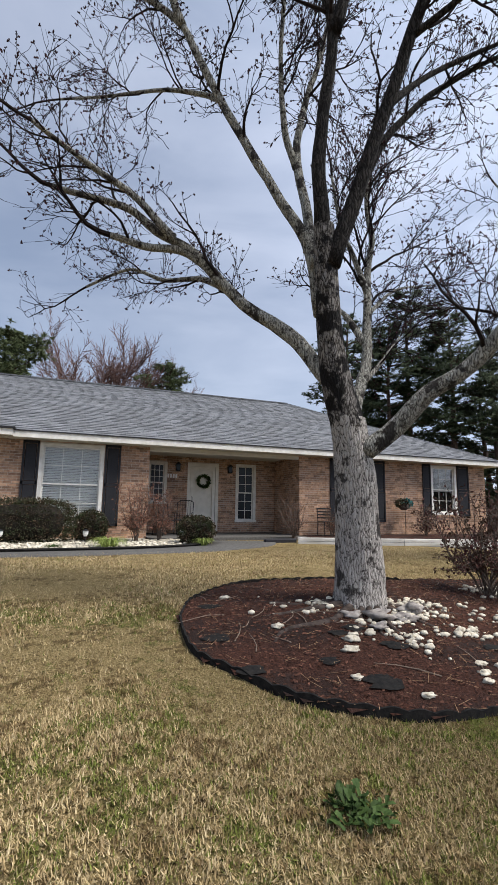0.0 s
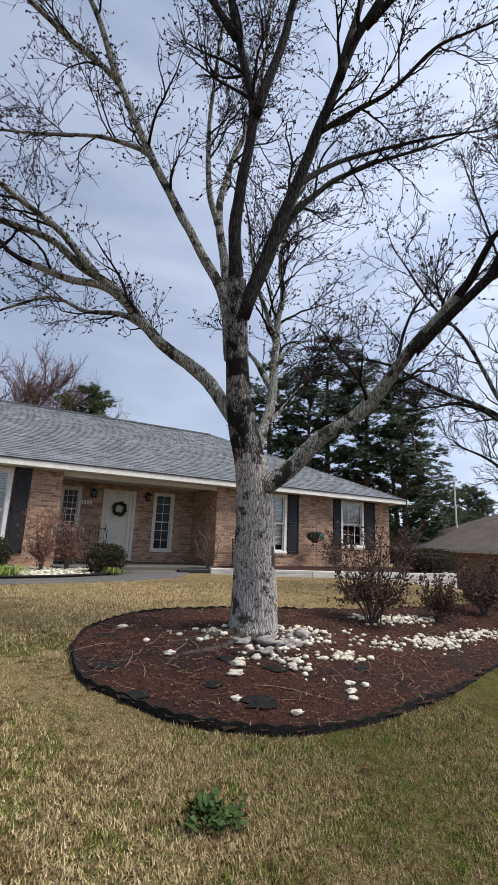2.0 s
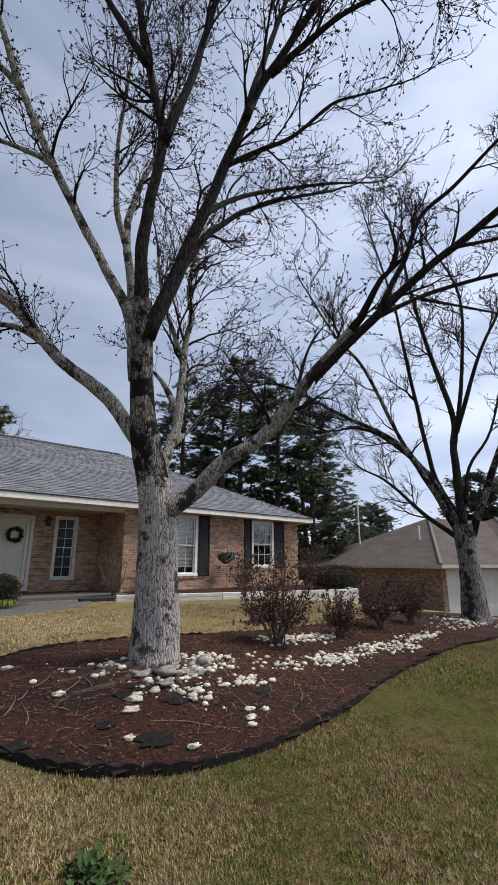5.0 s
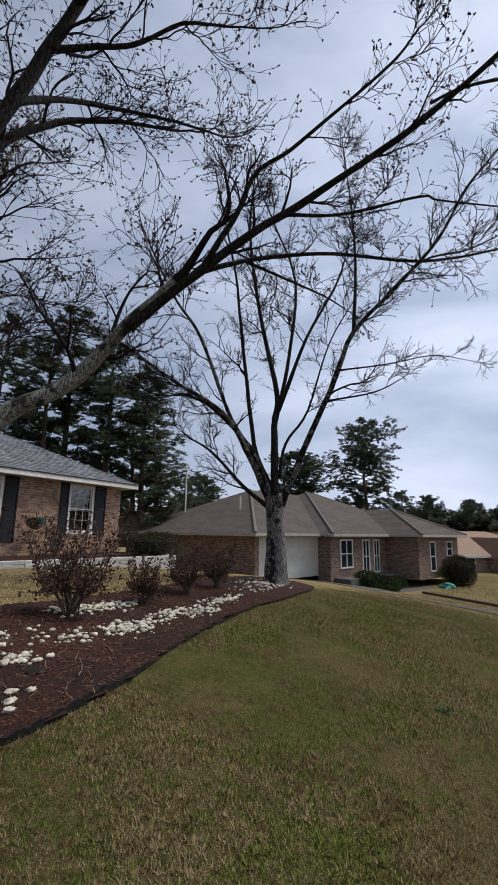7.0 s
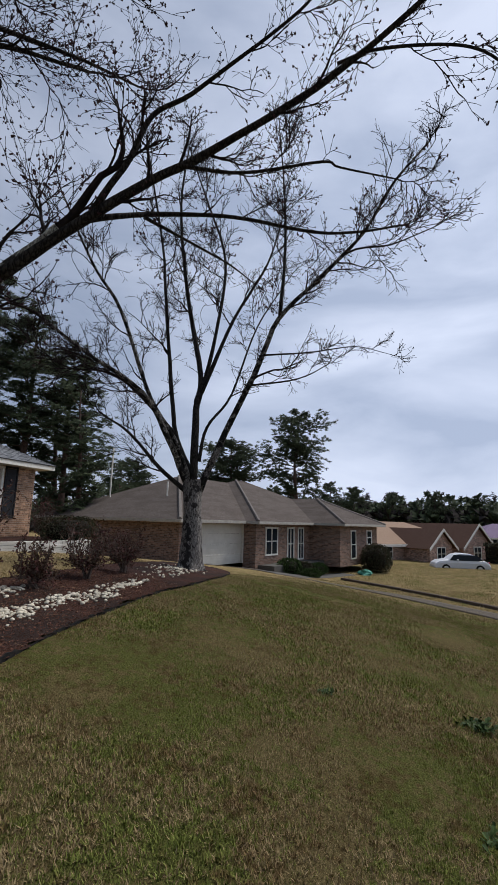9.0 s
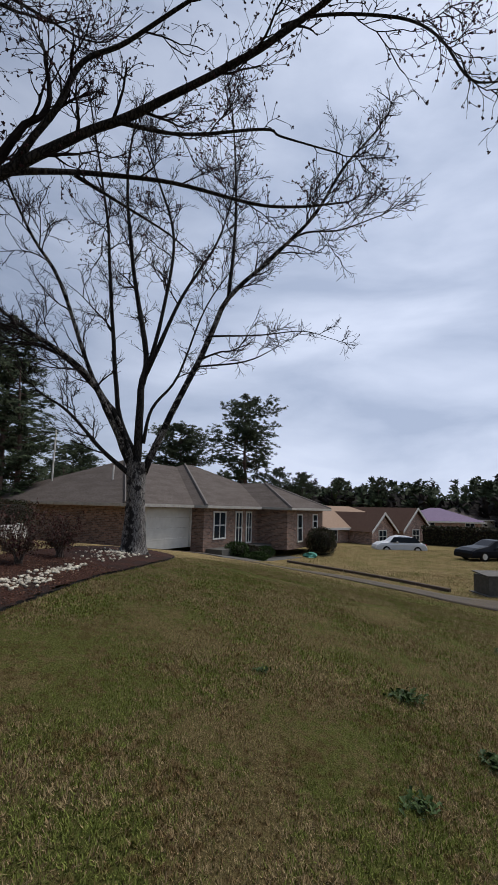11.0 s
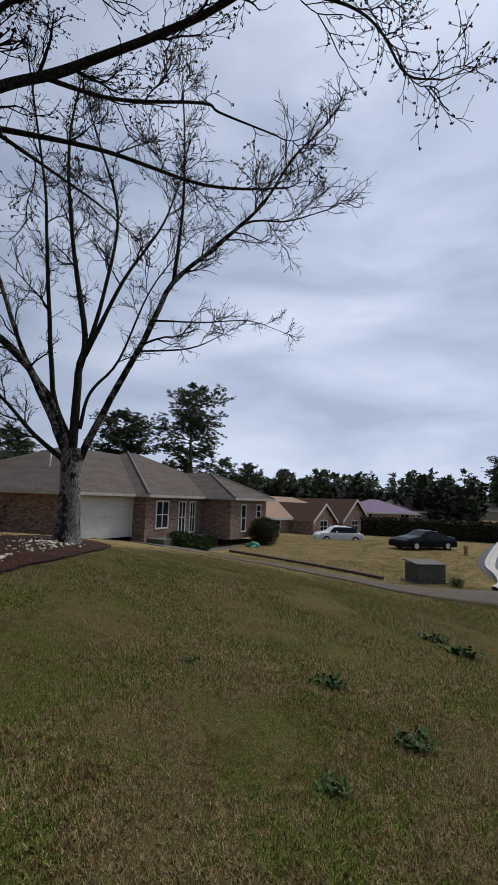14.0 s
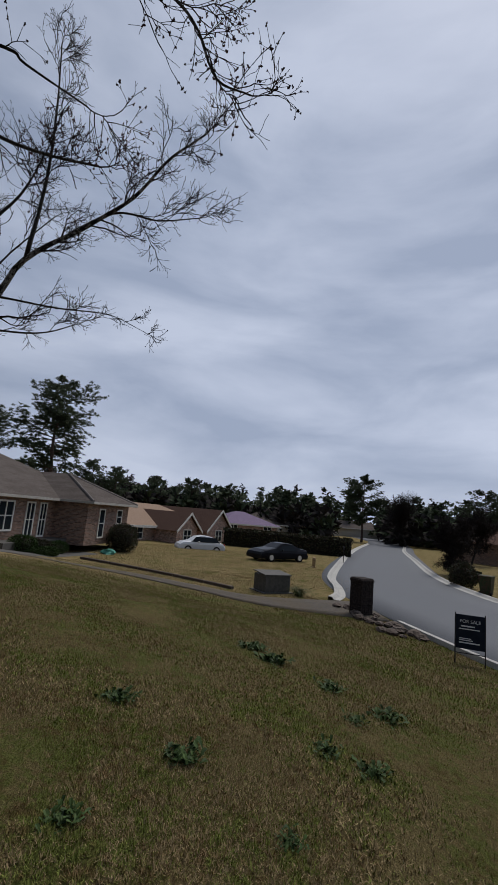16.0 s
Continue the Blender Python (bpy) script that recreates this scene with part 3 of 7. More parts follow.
for nm, holes, a0, a1, y in (("bricks_west", FRONT_L, -10.5, -4.56, 0.0), ("bricks_porch", BACK, -4.56, 0.0, PORCH_Y)):
    g = Geo()
    brick_face(g, "x", y, brick_cells(a0, a1, ZB + 0.02, ZT, holes), -1, rb)
    part("brickwork", g, M_BRICK, house, "running-bond face bricks", kind="stuff")
for a, out, y0, y1 in ((-4.56, 1, 0.0, PORCH_Y), (0.0, -1, 0.0, PORCH_Y), (7.5, 1, 0.0, 10.0)):
    g = Geo()
    brick_face(g, "y", a, brick_cells(y0, y1, ZB + 0.02, ZT, []), out, rb)
    part("brickwork", g, M_BRICK, house, kind="stuff")

# roof: a hip over the right end, ridge along the house, shingles in courses
EAVE_Y, EAVE_Z, RIDGE_Y, RIDGE_Z, EAVE_X, APEX_X = -0.46, 2.56, 5.0, 5.3, 7.95, 1.9
SL = (RIDGE_Z - EAVE_Z) / (RIDGE_Y - EAVE_Y)
g = Geo()
zb = EAVE_Z - 0.015
g.add([(-15, EAVE_Y, zb), (EAVE_X, EAVE_Y, zb), (APEX_X, RIDGE_Y, RIDGE_Z - 0.015), (-15, RIDGE_Y, RIDGE_Z - 0.015), (EAVE_X, 10.46, zb), (-15, 10.46, zb)],
      [(0, 1, 2, 3), (1, 4, 2), (4, 5, 3, 2), (0, 3, 5), (0, 5, 4, 1)])
roof = part("roof", g, M_SHINGLE, house, "grey architectural asphalt shingle roof")


def shingle_slope(g, origin, along, up, length_at, run, course, tab, rnd):
    """Courses of shingle tabs: origin at an eave corner, 'along' and 'up' unit vectors on the slope, length_at(s) gives the start and end at s up the slope."""
    nrm = along.cross(up).normalized()
    s, row = 0.0, 0
    while s < run:
        a, b = length_at(s)
        x = a - rnd.random() * tab
        while x < b:
            w = tab * rnd.uniform(0.7, 1.3)
            x0, x1 = max(x, a), min(x + w - 0.006, b)
            if x1 - x0 > 0.03:
                t = rnd.choice((0.010, 0.016, 0.020))
                s1 = min(s + course * 1.06, run)
                vs = []
                for h0, h1 in ((0.0, 0.0), (t, 0.004)):
                    vs += [origin + along * x0 + up * s + nrm * h0, origin + along * x1 + up * s + nrm * h0,
                           origin + along * x1 + up * s1 + nrm * h1, origin + along * x0 + up * s1 + nrm * h1]
                g.add(vs, [(4, 5, 6, 7), (0, 1, 5, 4), (1, 2, 6, 5), (3, 0, 4, 7)])
            x += w
        s += course
        row += 1


rs = random.Random(8)
up = Vector((0, RIDGE_Y - EAVE_Y, RIDGE_Z - EAVE_Z))
run = up.length
up.normalize()
g = Geo()
shingle_slope(g, Vector((-12, EAVE_Y, EAVE_Z)), Vector((1, 0, 0)), up, lambda s: (0.0, 12 + EAVE_X - (EAVE_X - APEX_X) * s / run), run, 0.145, 0.26, rs)
part("shingles", g, M_SHINGLE, roof, kind="stuff")
upr = Vector((APEX_X - EAVE_X, 0, RIDGE_Z - EAVE_Z))
run2 = upr.length
upr.normalize()
g = Geo()
shingle_slope(g, Vector((EAVE_X, EAVE_Y, EAVE_Z)), Vector((0, 1, 0)), upr, lambda s: ((RIDGE_Y - EAVE_Y) * s / run2, 10.92 - (10.46 - RIDGE_Y) * s / run2), run2, 0.145, 0.26, rs)
part("shingles", g, M_SHINGLE, roof, kind="stuff")
g = Geo()
for k in range(66):
    x = -12 + k * 0.21
    g.box(x, x + 0.24, RIDGE_Y - 0.13, RIDGE_Y + 0.13, RIDGE_Z - 0.03, RIDGE_Z + 0.018 + 0.003 * (k % 2))
part("ridge_cap", g, M_SHINGLE, roof)
g = Geo()
hip_a, hip_b = Vector((EAVE_X, EAVE_Y, EAVE_Z)), Vector((APEX_X, RIDGE_Y, RIDGE_Z))
for k in range(38):
    p, q = hip_a.lerp(hip_b, k / 38), hip_a.lerp(hip_b, (k + 1.12) / 38)
    s = Vector((0.075, 0.095, -0.028))
    h = Vector((0, 0, 0.03))
    g.add([p - s * 1.0 + h * 0.2 - Vector((0, 0, 0.055)), p + h, p + s + h * 0.2, q - s + h * 0.1 - Vector((0, 0, 0.055)), q + h * 0.7, q + s + h * 0.1], [(0, 1, 4, 3), (1, 2, 5, 4), (0, 2, 1)])
part("hip_cap", g, M_SHINGLE, roof)
part("drip_edge", Geo().box(-12, EAVE_X + 0.02, EAVE_Y - 0.045, EAVE_Y + 0.06, EAVE_Z - 0.02, EAVE_Z + 0.008), M_SHUTTER, house)
part("fascia", Geo().box(-7.85, EAVE_X, EAVE_Y - 0.02, EAVE_Y + 0.02, EAVE_Z - 0.17, EAVE_Z - 0.02), M_TRIM, house, "white painted fascia board")
part("fascia", Geo().box(EAVE_X - 0.04, EAVE_X, EAVE_Y + 0.02, 10.4, EAVE_Z - 0.17, EAVE_Z - 0.02), M_TRIM, house)
part("fascia", Geo().box(-12, -7.85, EAVE_Y - 0.28, EAVE_Y - 0.24, EAVE_Z - 0.17, EAVE_Z - 0.02), M_TRIM, house)
part("fascia", Geo().box(-7.89, -7.85, EAVE_Y - 0.24, EAVE_Y - 0.02, EAVE_Z - 0.17, EAVE_Z - 0.02), M_TRIM, house)
part("drip_edge", Geo().box(-12, -7.8, EAVE_Y - 0.32, EAVE_Y - 0.05, EAVE_Z - 0.02, EAVE_Z + 0.03), M_SHUTTER, house)
part("soffit", Geo().box(-12, EAVE_X - 0.04, EAVE_Y + 0.02, PORCH_Y, ZT - 0.03, ZT + 0.02), M_SOFFIT, house, "painted soffit boards")
part("frieze_board", Geo().box(-4.56, 0.0, 0.02, 0.16, 2.28, 2.40), M_SOFFIT, house)


def window_unit(name, x0, x1, z0, z1, y, blinds=1.0, cols=2, rows=2, parent=None, label=""):
    """A double-hung window: casing, two sashes with glazing bars, panes, sill, blind and a near-black box behind for
    the unlit room.
    """
    w = new(name)
    w.parent = parent
    tagged(w, label)
    c = 0.07
    g = Geo()
    g.box(x0 - 0.02, x0 + c, y - 0.025, y + 0.1, z0, z1).box(x1 - c, x1 + 0.02, y - 0.025, y + 0.1, z0, z1)
    g.box(x0 + c, x1 - c, y - 0.025, y + 0.1, z1 - c, z1)
    part("window_frame", g, M_TRIM, w)
    part("sill", Geo().soft_box(x0 - 0.04, x1 + 0.04, y - 0.06, y + 0.1, z0 - 0.02, z0 + 0.06, 0.012), M_TRIM, w)
    zm = (z0 + z1) / 2
    for lo, hi, yy in ((z0 + 0.06, zm + 0.02, y + 0.05), (zm - 0.02, z1 - c, y + 0.025)):
        a, b = x0 + c, x1 - c
        g = Geo()
        t = 0.035
        g.box(a, a + t, yy, yy + 0.03, lo, hi).box(b - t, b, yy, yy + 0.03, lo, hi)
        g.box(a + t, b - t, yy, yy + 0.03, lo, lo + t).box(a + t, b - t, yy, yy + 0.03, hi - t, hi)
        sash = part("sash", g, M_TRIM, w)
        for k in range(1, cols):
            xx = a + (b - a) * k / cols
            part("glazing_bar", Geo().box(xx - 0.008, xx + 0.008, yy + 0.004, yy + 0.022, lo + t, hi - t), M_TRIM, sash)
        for k in range(1, rows):
            zz = lo + (hi - lo) * k / rows
            part("glazing_bar", Geo().box(a + t, b - t, yy + 0.006, yy + 0.020, zz - 0.008, zz + 0.008), M_TRIM, sash)
        gl = part("pane", Geo().box(a + t, b - t, yy + 0.012, yy + 0.016, lo + t, hi - t), M_CLEAR if blinds else M_GLASS, sash)
        gl.visible_shadow = False
    zb_ = z1 - c - (z1 - z0 - c - 0.1) * blinds
    g = Geo()
    z = z1 - c - 0.03
    while z > zb_:
        g.add([(x0 + c + 0.02, y + 0.12, z), (x1 - c - 0.02, y + 0.12, z), (x1 - c - 0.02, y + 0.145, z - 0.032), (x0 + c + 0.02, y + 0.145, z - 0.032)], [(0, 1, 2, 3)])
        z -= 0.042
    if blinds > 0:
        part("blind", g, M_BLIND, w, "white slatted blind")
    # solid near-black box; its colour stands in for the unlit room
    part("unlit_room_box", Geo().box(x0, x1, y + 0.19, y + 0.6, z0, z1), M_DARK, w)
    return w


window_unit("window", -7.27, -5.75, 0.28, 2.34, 0.0, 0.93, 3, 2, house, label="large double-hung window with white blinds")
window_unit("window", 1.52, 2.62, 0.43, 2.34, 0.0, 0.9, 3, 2, house, label="double-hung window with white blinds")
window_unit("window", 5.06, 6.14, 0.68, 2.34, 0.0, 0.55, 3, 2, house, label="double-hung window with half-lowered blind")
window_unit("window", -4.33, -3.74, 0.88, 2.2, PORCH_Y, 0.0, 3, 3, house, label="narrow porch window, dark inside")
window_unit("window", -1.40, -0.72, 0.33, 2.24, PORCH_Y, 0.0, 2, 3, house, label="tall narrow porch window, dark inside")


def shutter(x0, x1, z0, z1, y, parent):
    g = Geo()
    for a, b, c, d in ((x0, x0 + 0.05, z0, z1), (x1 - 0.05, x1, z0, z1), (x0, x1, z0, z0 + 0.07), (x0, x1, z1 - 0.07, z1), (x0, x1, (z0 + z1) / 2 - 0.04, (z0 + z1) / 2 + 0.04)):
        g.box(a, b, y - 0.045, y - 0.013, c, d)
    s = part("shutter", g, M_SHUTTER, parent, "black painted panel shutter")
    for c, d in ((z0 + 0.07, (z0 + z1) / 2 - 0.04), ((z0 + z1) / 2 + 0.04, z1 - 0.07)):
        part("panel", Geo().soft_box(x0 + 0.06, x1 - 0.06, 0, 0.02, 0, d - c - 0.02, 0.01, Matrix.Translation((0, y - 0.034, c + 0.01))), M_SHUTTER, s)


for a, b, z0 in ((-7.68, -7.30, 0.26), (-5.71, -5.31, 0.26), (1.06, 1.46, 0.40), (2.68, 3.13, 0.40), (4.68, 5.03, 0.62), (6.20, 6.72, 0.62)):
    shutter(a, b, z0, 2.38, -0.0, house)

# front door with storm glass, wreath hook and frame
door = new("door")
door.parent = house
tagged(door, "cream front door behind a full-glass storm door")
g = Geo()
g.box(-3.06, -2.96, PORCH_Y - 0.02, PORCH_Y + 0.1, 0, 2.2).box(-2.12, -2.02, PORCH_Y - 0.02, PORCH_Y + 0.1, 0, 2.2).box(-2.96, -2.12, PORCH_Y - 0.02, PORCH_Y + 0.1, 2.1, 2.2)
part("door_frame", g, M_DOOR, door)
part("door_leaf", Geo().box(-2.96, -2.12, PORCH_Y + 0.05, PORCH_Y + 0.1, 0.02, 2.1), M_DOOR, door)
g = Geo()
g.box(-2.95, -2.85, PORCH_Y, PORCH_Y + 0.03, 0.02, 2.09).box(-2.23, -2.13, PORCH_Y, PORCH_Y + 0.03, 0.02, 2.09).box(-2.85, -2.23, PORCH_Y, PORCH_Y + 0.03, 1.98, 2.09).box(-2.85, -2.23, PORCH_Y, PORCH_Y + 0.03, 0.02, 0.2)
part("storm_door", g, M_DOOR, door)
part("handle", Geo().tube([(-2.9, PORCH_Y - 0.005, 0.95), (-2.9, PORCH_Y - 0.05, 0.97), (-2.9, PORCH_Y - 0.05, 1.1), (-2.9, PORCH_Y - 0.005, 1.12)], [0.012] * 4, 8), M_METAL, door, "dark lever handle")
part("threshold", Geo().box(-3.06, -2.02, PORCH_Y - 0.08, PORCH_Y + 0.1, -0.01, 0.02), M_METAL, door)

porch = part("porch_floor", Geo().box(-4.56, 0.0, -0.55, PORCH_Y, -0.35, -0.02).box(-3.4, -1.0, -0.95, -0.55, -0.35, -0.16), M_CONCRETE, house, "concrete porch slab with one step")
# ---------------------------------------------------------------- the bare trees


class TreeMaker:
    """Collects limbs, grows side branches and twigs from them, and hangs buds on the twigs."""

    def __init__(self, name, label, base, seed, twig_len, sub_gap, bud=0.014, reach=1.0):
        self.top = thing(name, label, "tree", base)
        self.inv = Matrix.Translation(-Vector(base))
        self.rnd = random.Random(seed)
        self.branches, self.twigs, self.buds = Geo(), Geo(), Geo()
        self.twig_len, self.sub_gap, self.bud, self.reach = twig_len, sub_gap, bud, reach
        self.twig_r = 0.0042
        self.thick = 0.022
        self.tip = 0.9

    def wander(self, start, d, length, seg, curl, lift):
        pts, p, d = [start], start.copy(), d.normalized()
        for _ in range(seg):
            d = (d + Vector((self.rnd.gauss(0, curl), self.rnd.gauss(0, curl), self.rnd.gauss(0, curl) + lift))).normalized()
            p = p + d * (length / seg)
            pts.append(p.copy())
        return pts

    def side(self, d, spread):
        """A direction that leaves d by about spread radians, rather upwards than down."""
        o = d.orthogonal().normalized()
        o.rotate(Matrix.Rotation(self.rnd.uniform(0, 6.283), 3, d))
        return (d * math.cos(spread) + o * math.sin(spread) + Vector((0, 0, 0.08))).normalized()

    def clump(self, p, n):
        """A few swelling buds set close round a twig's tip."""
        for _ in range(n):
            d = Vector((self.rnd.gauss(0, 1), self.rnd.gauss(0, 1), self.rnd.gauss(-0.2, 1))).normalized()
            s = self.bud * self.rnd.uniform(0.5, 1.0)
            q = p + d * s * 0.9
            o = d.orthogonal().normalized() * s * 0.75
            r = d.cross(o)
            a, b = q - d * s, q + d * s
            self.buds.add([a, q + o, q + r, q - o, q - r, b], [(0, 1, 2), (0, 2, 3), (0, 3, 4), (0, 4, 1), (5, 2, 1), (5, 3, 2), (5, 4, 3), (5, 1, 4)])

    def twig(self, p, d, r, depth):
        """A zigzag twig that forks once or twice; buds at its tip and some nodes."""
        L = self.twig_len * self.rnd.uniform(0.6, 1.5) * (0.6 ** depth)
        pts = self.wander(p, d, L, 5 if depth == 0 else 3, 0.19, 0.03)
        low = self.twig_r * 0.5
        self.twigs.tube(pts, [max(r * (1 - 0.6 * i / (len(pts) - 1)), low) for i in range(len(pts))], 3, cap=False)
        if depth < 2:
            for i in range(1, len(pts) - 1):
                if self.rnd.random() < (0.62 if depth == 0 else 0.35):
                    self.twig(pts[i], self.side((pts[i] - pts[i - 1]).normalized(), self.rnd.uniform(0.45, 0.9)), r * 0.7, depth + 1)
        if self.bud and self.rnd.random() < 0.6:
            self.clump(pts[-1], self.rnd.randint(3, 5))
        if self.bud and self.rnd.random() < 0.3:
            self.clump(pts[len(pts) // 2], 2)

    def branch(self, p, d, length, r, level=0):
        """A side branch that tapers, kinks at its nodes and carries lesser branches and twigs."""
        pts = self.wander(p, d, length, 7, 0.16, 0.03)
        self.branches.tube(pts, [max(r * (1 - 0.7 * i / 7), self.twig_r) for i in range(8)], 5 if level == 0 else 4, cap=False)
        for i in range(1, 8):
            along = (pts[i] - pts[i - 1]).normalized()
            if level == 0 and i in (2, 4, 5) and self.rnd.random() < 0.8:
                self.branch(pts[i], self.side(along, self.rnd.uniform(0.5, 0.85)), length * self.rnd.uniform(0.35, 0.6), r * 0.55, 1)
            elif self.rnd.random() < (0.62 if level == 0 else 0.42):
                self.twig(pts[i], self.side(along, self.rnd.uniform(0.4, 0.9)), max(r * 0.3, self.twig_r), 0)

    def limb(self, r0, r1, *pts, mat=M_BARK_DARK, bare=0.25, sides=10, label="", grow=1.0):
        path = smooth_path(pts, 5)
        n = len(path)
        jit = [p + Vector((noise.noise(p * 2.1), noise.noise(p * 2.1 + Vector((9, 0, 0))), noise.noise(p * 2.1 + Vector((0, 9, 0))))) * min(0.03, r1) for p in path]
        rad = [(r0 + (r1 - r0) * (i / (n - 1)) ** 0.8) for i in range(n)]
        g = Geo().tube(jit, rad, sides, True, 0.16)
        g.v = [tuple(self.inv @ Vector(q)) for q in g.v]
        part("limb", g, mat, self.top, label, smooth=True)
        total = sum((jit[i + 1] - jit[i]).length for i in range(n - 1))
        run, nxt = 0.0, total * bare
        for i in range(n - 1):
            step = (jit[i + 1] - jit[i]).length
            run += step
            while nxt < run:
                d = (jit[i + 1] - jit[i]).normalized()
                f = run / total
                if self.rnd.random() < 0.62:
                    self.branch(jit[i].lerp(jit[i + 1], self.rnd.random()), self.side(d, self.rnd.uniform(0.45, 0.95)), self.reach * self.rnd.uniform(0.45, 1.15) * (1.1 - 0.4 * f) * grow, min(rad[i] * 0.45, self.thick))
                else:
                    self.twig(jit[i], self.side(d, self.rnd.uniform(0.6, 1.3)), self.twig_r * 1.2, 0)
                nxt += self.sub_gap * 1.25 * self.rnd.uniform(0.5, 1.4) / grow
        self.branch(jit[-1], jit[-1] - jit[-2], self.reach * self.tip * grow, r1 * 0.9)

    def finish(self, twig_mat=M_TWIG, bud_mat=M_BUD):
        for nm, g, mat, lab in (("branches", self.branches, twig_mat, "thin side branches"), ("twigs", self.twigs, twig_mat, "fine bare twigs"), ("buds", self.buds, bud_mat, "dark red swelling buds")):
            if g.v:
                g.v = [tuple(self.inv @ Vector(q)) for q in g.v]
                part(nm, g, mat, self.top, lab, kind="stuff")


def trunk(top, inv, pts, radii, mat, flare=0.0, sides=28, seed=0.0, name="trunk", label=""):
    """A trunk with flared, lobed root collar and rough outline."""
    path = smooth_path(pts, 8)
    n = len(path)
    g = Geo()
    vs, fs = [], []
    for i, p in enumerate(path):
        f = i / (n - 1)
        k = f * (len(radii) - 1)
        a = int(min(k, len(radii) - 2))
        r = radii[a] + (radii[a + 1] - radii[a]) * (k - a)
        fl = flare * max(0, 1 - f * 5) ** 2
        for s in range(sides):
            t = 2 * math.pi * s / sides
            rr = r * (1 + fl * (0.75 + 0.5 * math.sin(5 * t + seed)) + 0.07 * noise.noise(Vector((math.cos(t) * 1.5, math.sin(t) * 1.5, p.z * 1.8 + seed))) + 0.05 * noise.noise(Vector((math.cos(t) * 6, math.sin(t) * 6, p.z * 5 + seed))))
            vs.append(inv @ (p + Vector((math.cos(t) * rr, math.sin(t) * rr, 0))))
    for i in range(n - 1):
        for s in range(sides):
            a, b = i * sides + s, i * sides + (s + 1) % sides
            fs.append((a, b, b + sides, a + sides))
    g.add(vs, fs)
    return part(name, g, mat, top, label, smooth=True)

maple = TreeMaker("tree", "bare mature maple with grey plated bark in the mulch bed", (-3.8, -8.9, -0.1), 3, 0.34, 0.15)
trunk(maple.top, maple.inv, [(-3.75, -8.72, -0.28), (-3.77, -8.73, 0.27), (-3.8, -8.76, 0.69), (-3.84, -8.8, 1.14), (-3.94, -8.84, 1.62)], [0.245, 0.222, 0.202, 0.188, 0.163], M_BARK, 0.28, 40, 1.0, label="grey plated bark with dark cracks")
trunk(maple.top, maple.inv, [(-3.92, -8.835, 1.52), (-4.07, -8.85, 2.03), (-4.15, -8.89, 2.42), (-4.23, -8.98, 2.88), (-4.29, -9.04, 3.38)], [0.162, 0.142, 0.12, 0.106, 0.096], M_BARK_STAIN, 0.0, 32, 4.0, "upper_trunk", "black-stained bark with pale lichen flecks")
maple.limb(0.085, 0.03, (-4.04, -8.83, 1.87), (-4.31, -8.56, 2.41), (-4.88, -8.19, 2.99), (-5.22, -8.02, 3.42), (-5.68, -7.85, 3.75), (-6.08, -7.74, 4.0), (-6.74, -7.61, 4.15), mat=M_BARK_PALE, sides=14, bare=0.35)
maple.limb(0.05, 0.02, (-5.5, -8.0, 3.59), (-5.9, -8.0, 3.93), (-6.45, -8.05, 4.19), (-6.91, -8.19, 4.34), mat=M_BARK_PALE)
maple.limb(0.05, 0.035, (-5.12, -8.05, 3.33), (-5.41, -7.94, 3.5), (-5.77, -7.86, 3.53), (-6.13, -7.79, 3.6), mat=M_BARK_PALE, bare=0.7)
maple.limb(0.04, 0.015, (-4.92, -8.18, 3.02), (-5.13, -7.76, 3.33), (-5.44, -7.3, 3.47), (-5.86, -6.95, 3.7), (-6.35, -6.64, 3.53), mat=M_BARK_PALE)
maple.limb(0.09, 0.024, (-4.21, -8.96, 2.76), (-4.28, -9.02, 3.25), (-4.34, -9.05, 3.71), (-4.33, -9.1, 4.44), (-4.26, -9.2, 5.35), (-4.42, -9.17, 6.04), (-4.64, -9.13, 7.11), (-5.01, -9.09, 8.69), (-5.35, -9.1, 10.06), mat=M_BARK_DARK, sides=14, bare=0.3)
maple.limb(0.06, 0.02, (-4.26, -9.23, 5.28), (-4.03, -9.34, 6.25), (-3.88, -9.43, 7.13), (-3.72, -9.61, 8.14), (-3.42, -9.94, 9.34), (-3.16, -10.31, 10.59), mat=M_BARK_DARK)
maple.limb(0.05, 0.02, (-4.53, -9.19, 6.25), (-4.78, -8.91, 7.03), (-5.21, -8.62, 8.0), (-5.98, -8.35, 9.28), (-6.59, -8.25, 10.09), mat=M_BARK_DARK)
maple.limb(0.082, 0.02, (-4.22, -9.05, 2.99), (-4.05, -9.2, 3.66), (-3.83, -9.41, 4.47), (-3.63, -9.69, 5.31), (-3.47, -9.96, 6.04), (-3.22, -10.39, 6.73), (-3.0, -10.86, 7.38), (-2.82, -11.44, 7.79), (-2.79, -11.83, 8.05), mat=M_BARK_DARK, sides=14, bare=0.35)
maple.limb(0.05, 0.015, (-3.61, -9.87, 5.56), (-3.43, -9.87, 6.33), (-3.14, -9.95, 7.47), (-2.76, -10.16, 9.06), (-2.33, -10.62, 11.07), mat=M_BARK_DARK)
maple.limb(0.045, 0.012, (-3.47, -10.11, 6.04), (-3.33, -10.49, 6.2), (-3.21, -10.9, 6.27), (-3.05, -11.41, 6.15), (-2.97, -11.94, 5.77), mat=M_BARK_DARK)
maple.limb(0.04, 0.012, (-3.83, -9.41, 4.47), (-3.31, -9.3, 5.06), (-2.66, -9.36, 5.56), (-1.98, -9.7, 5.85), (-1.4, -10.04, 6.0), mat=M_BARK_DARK)
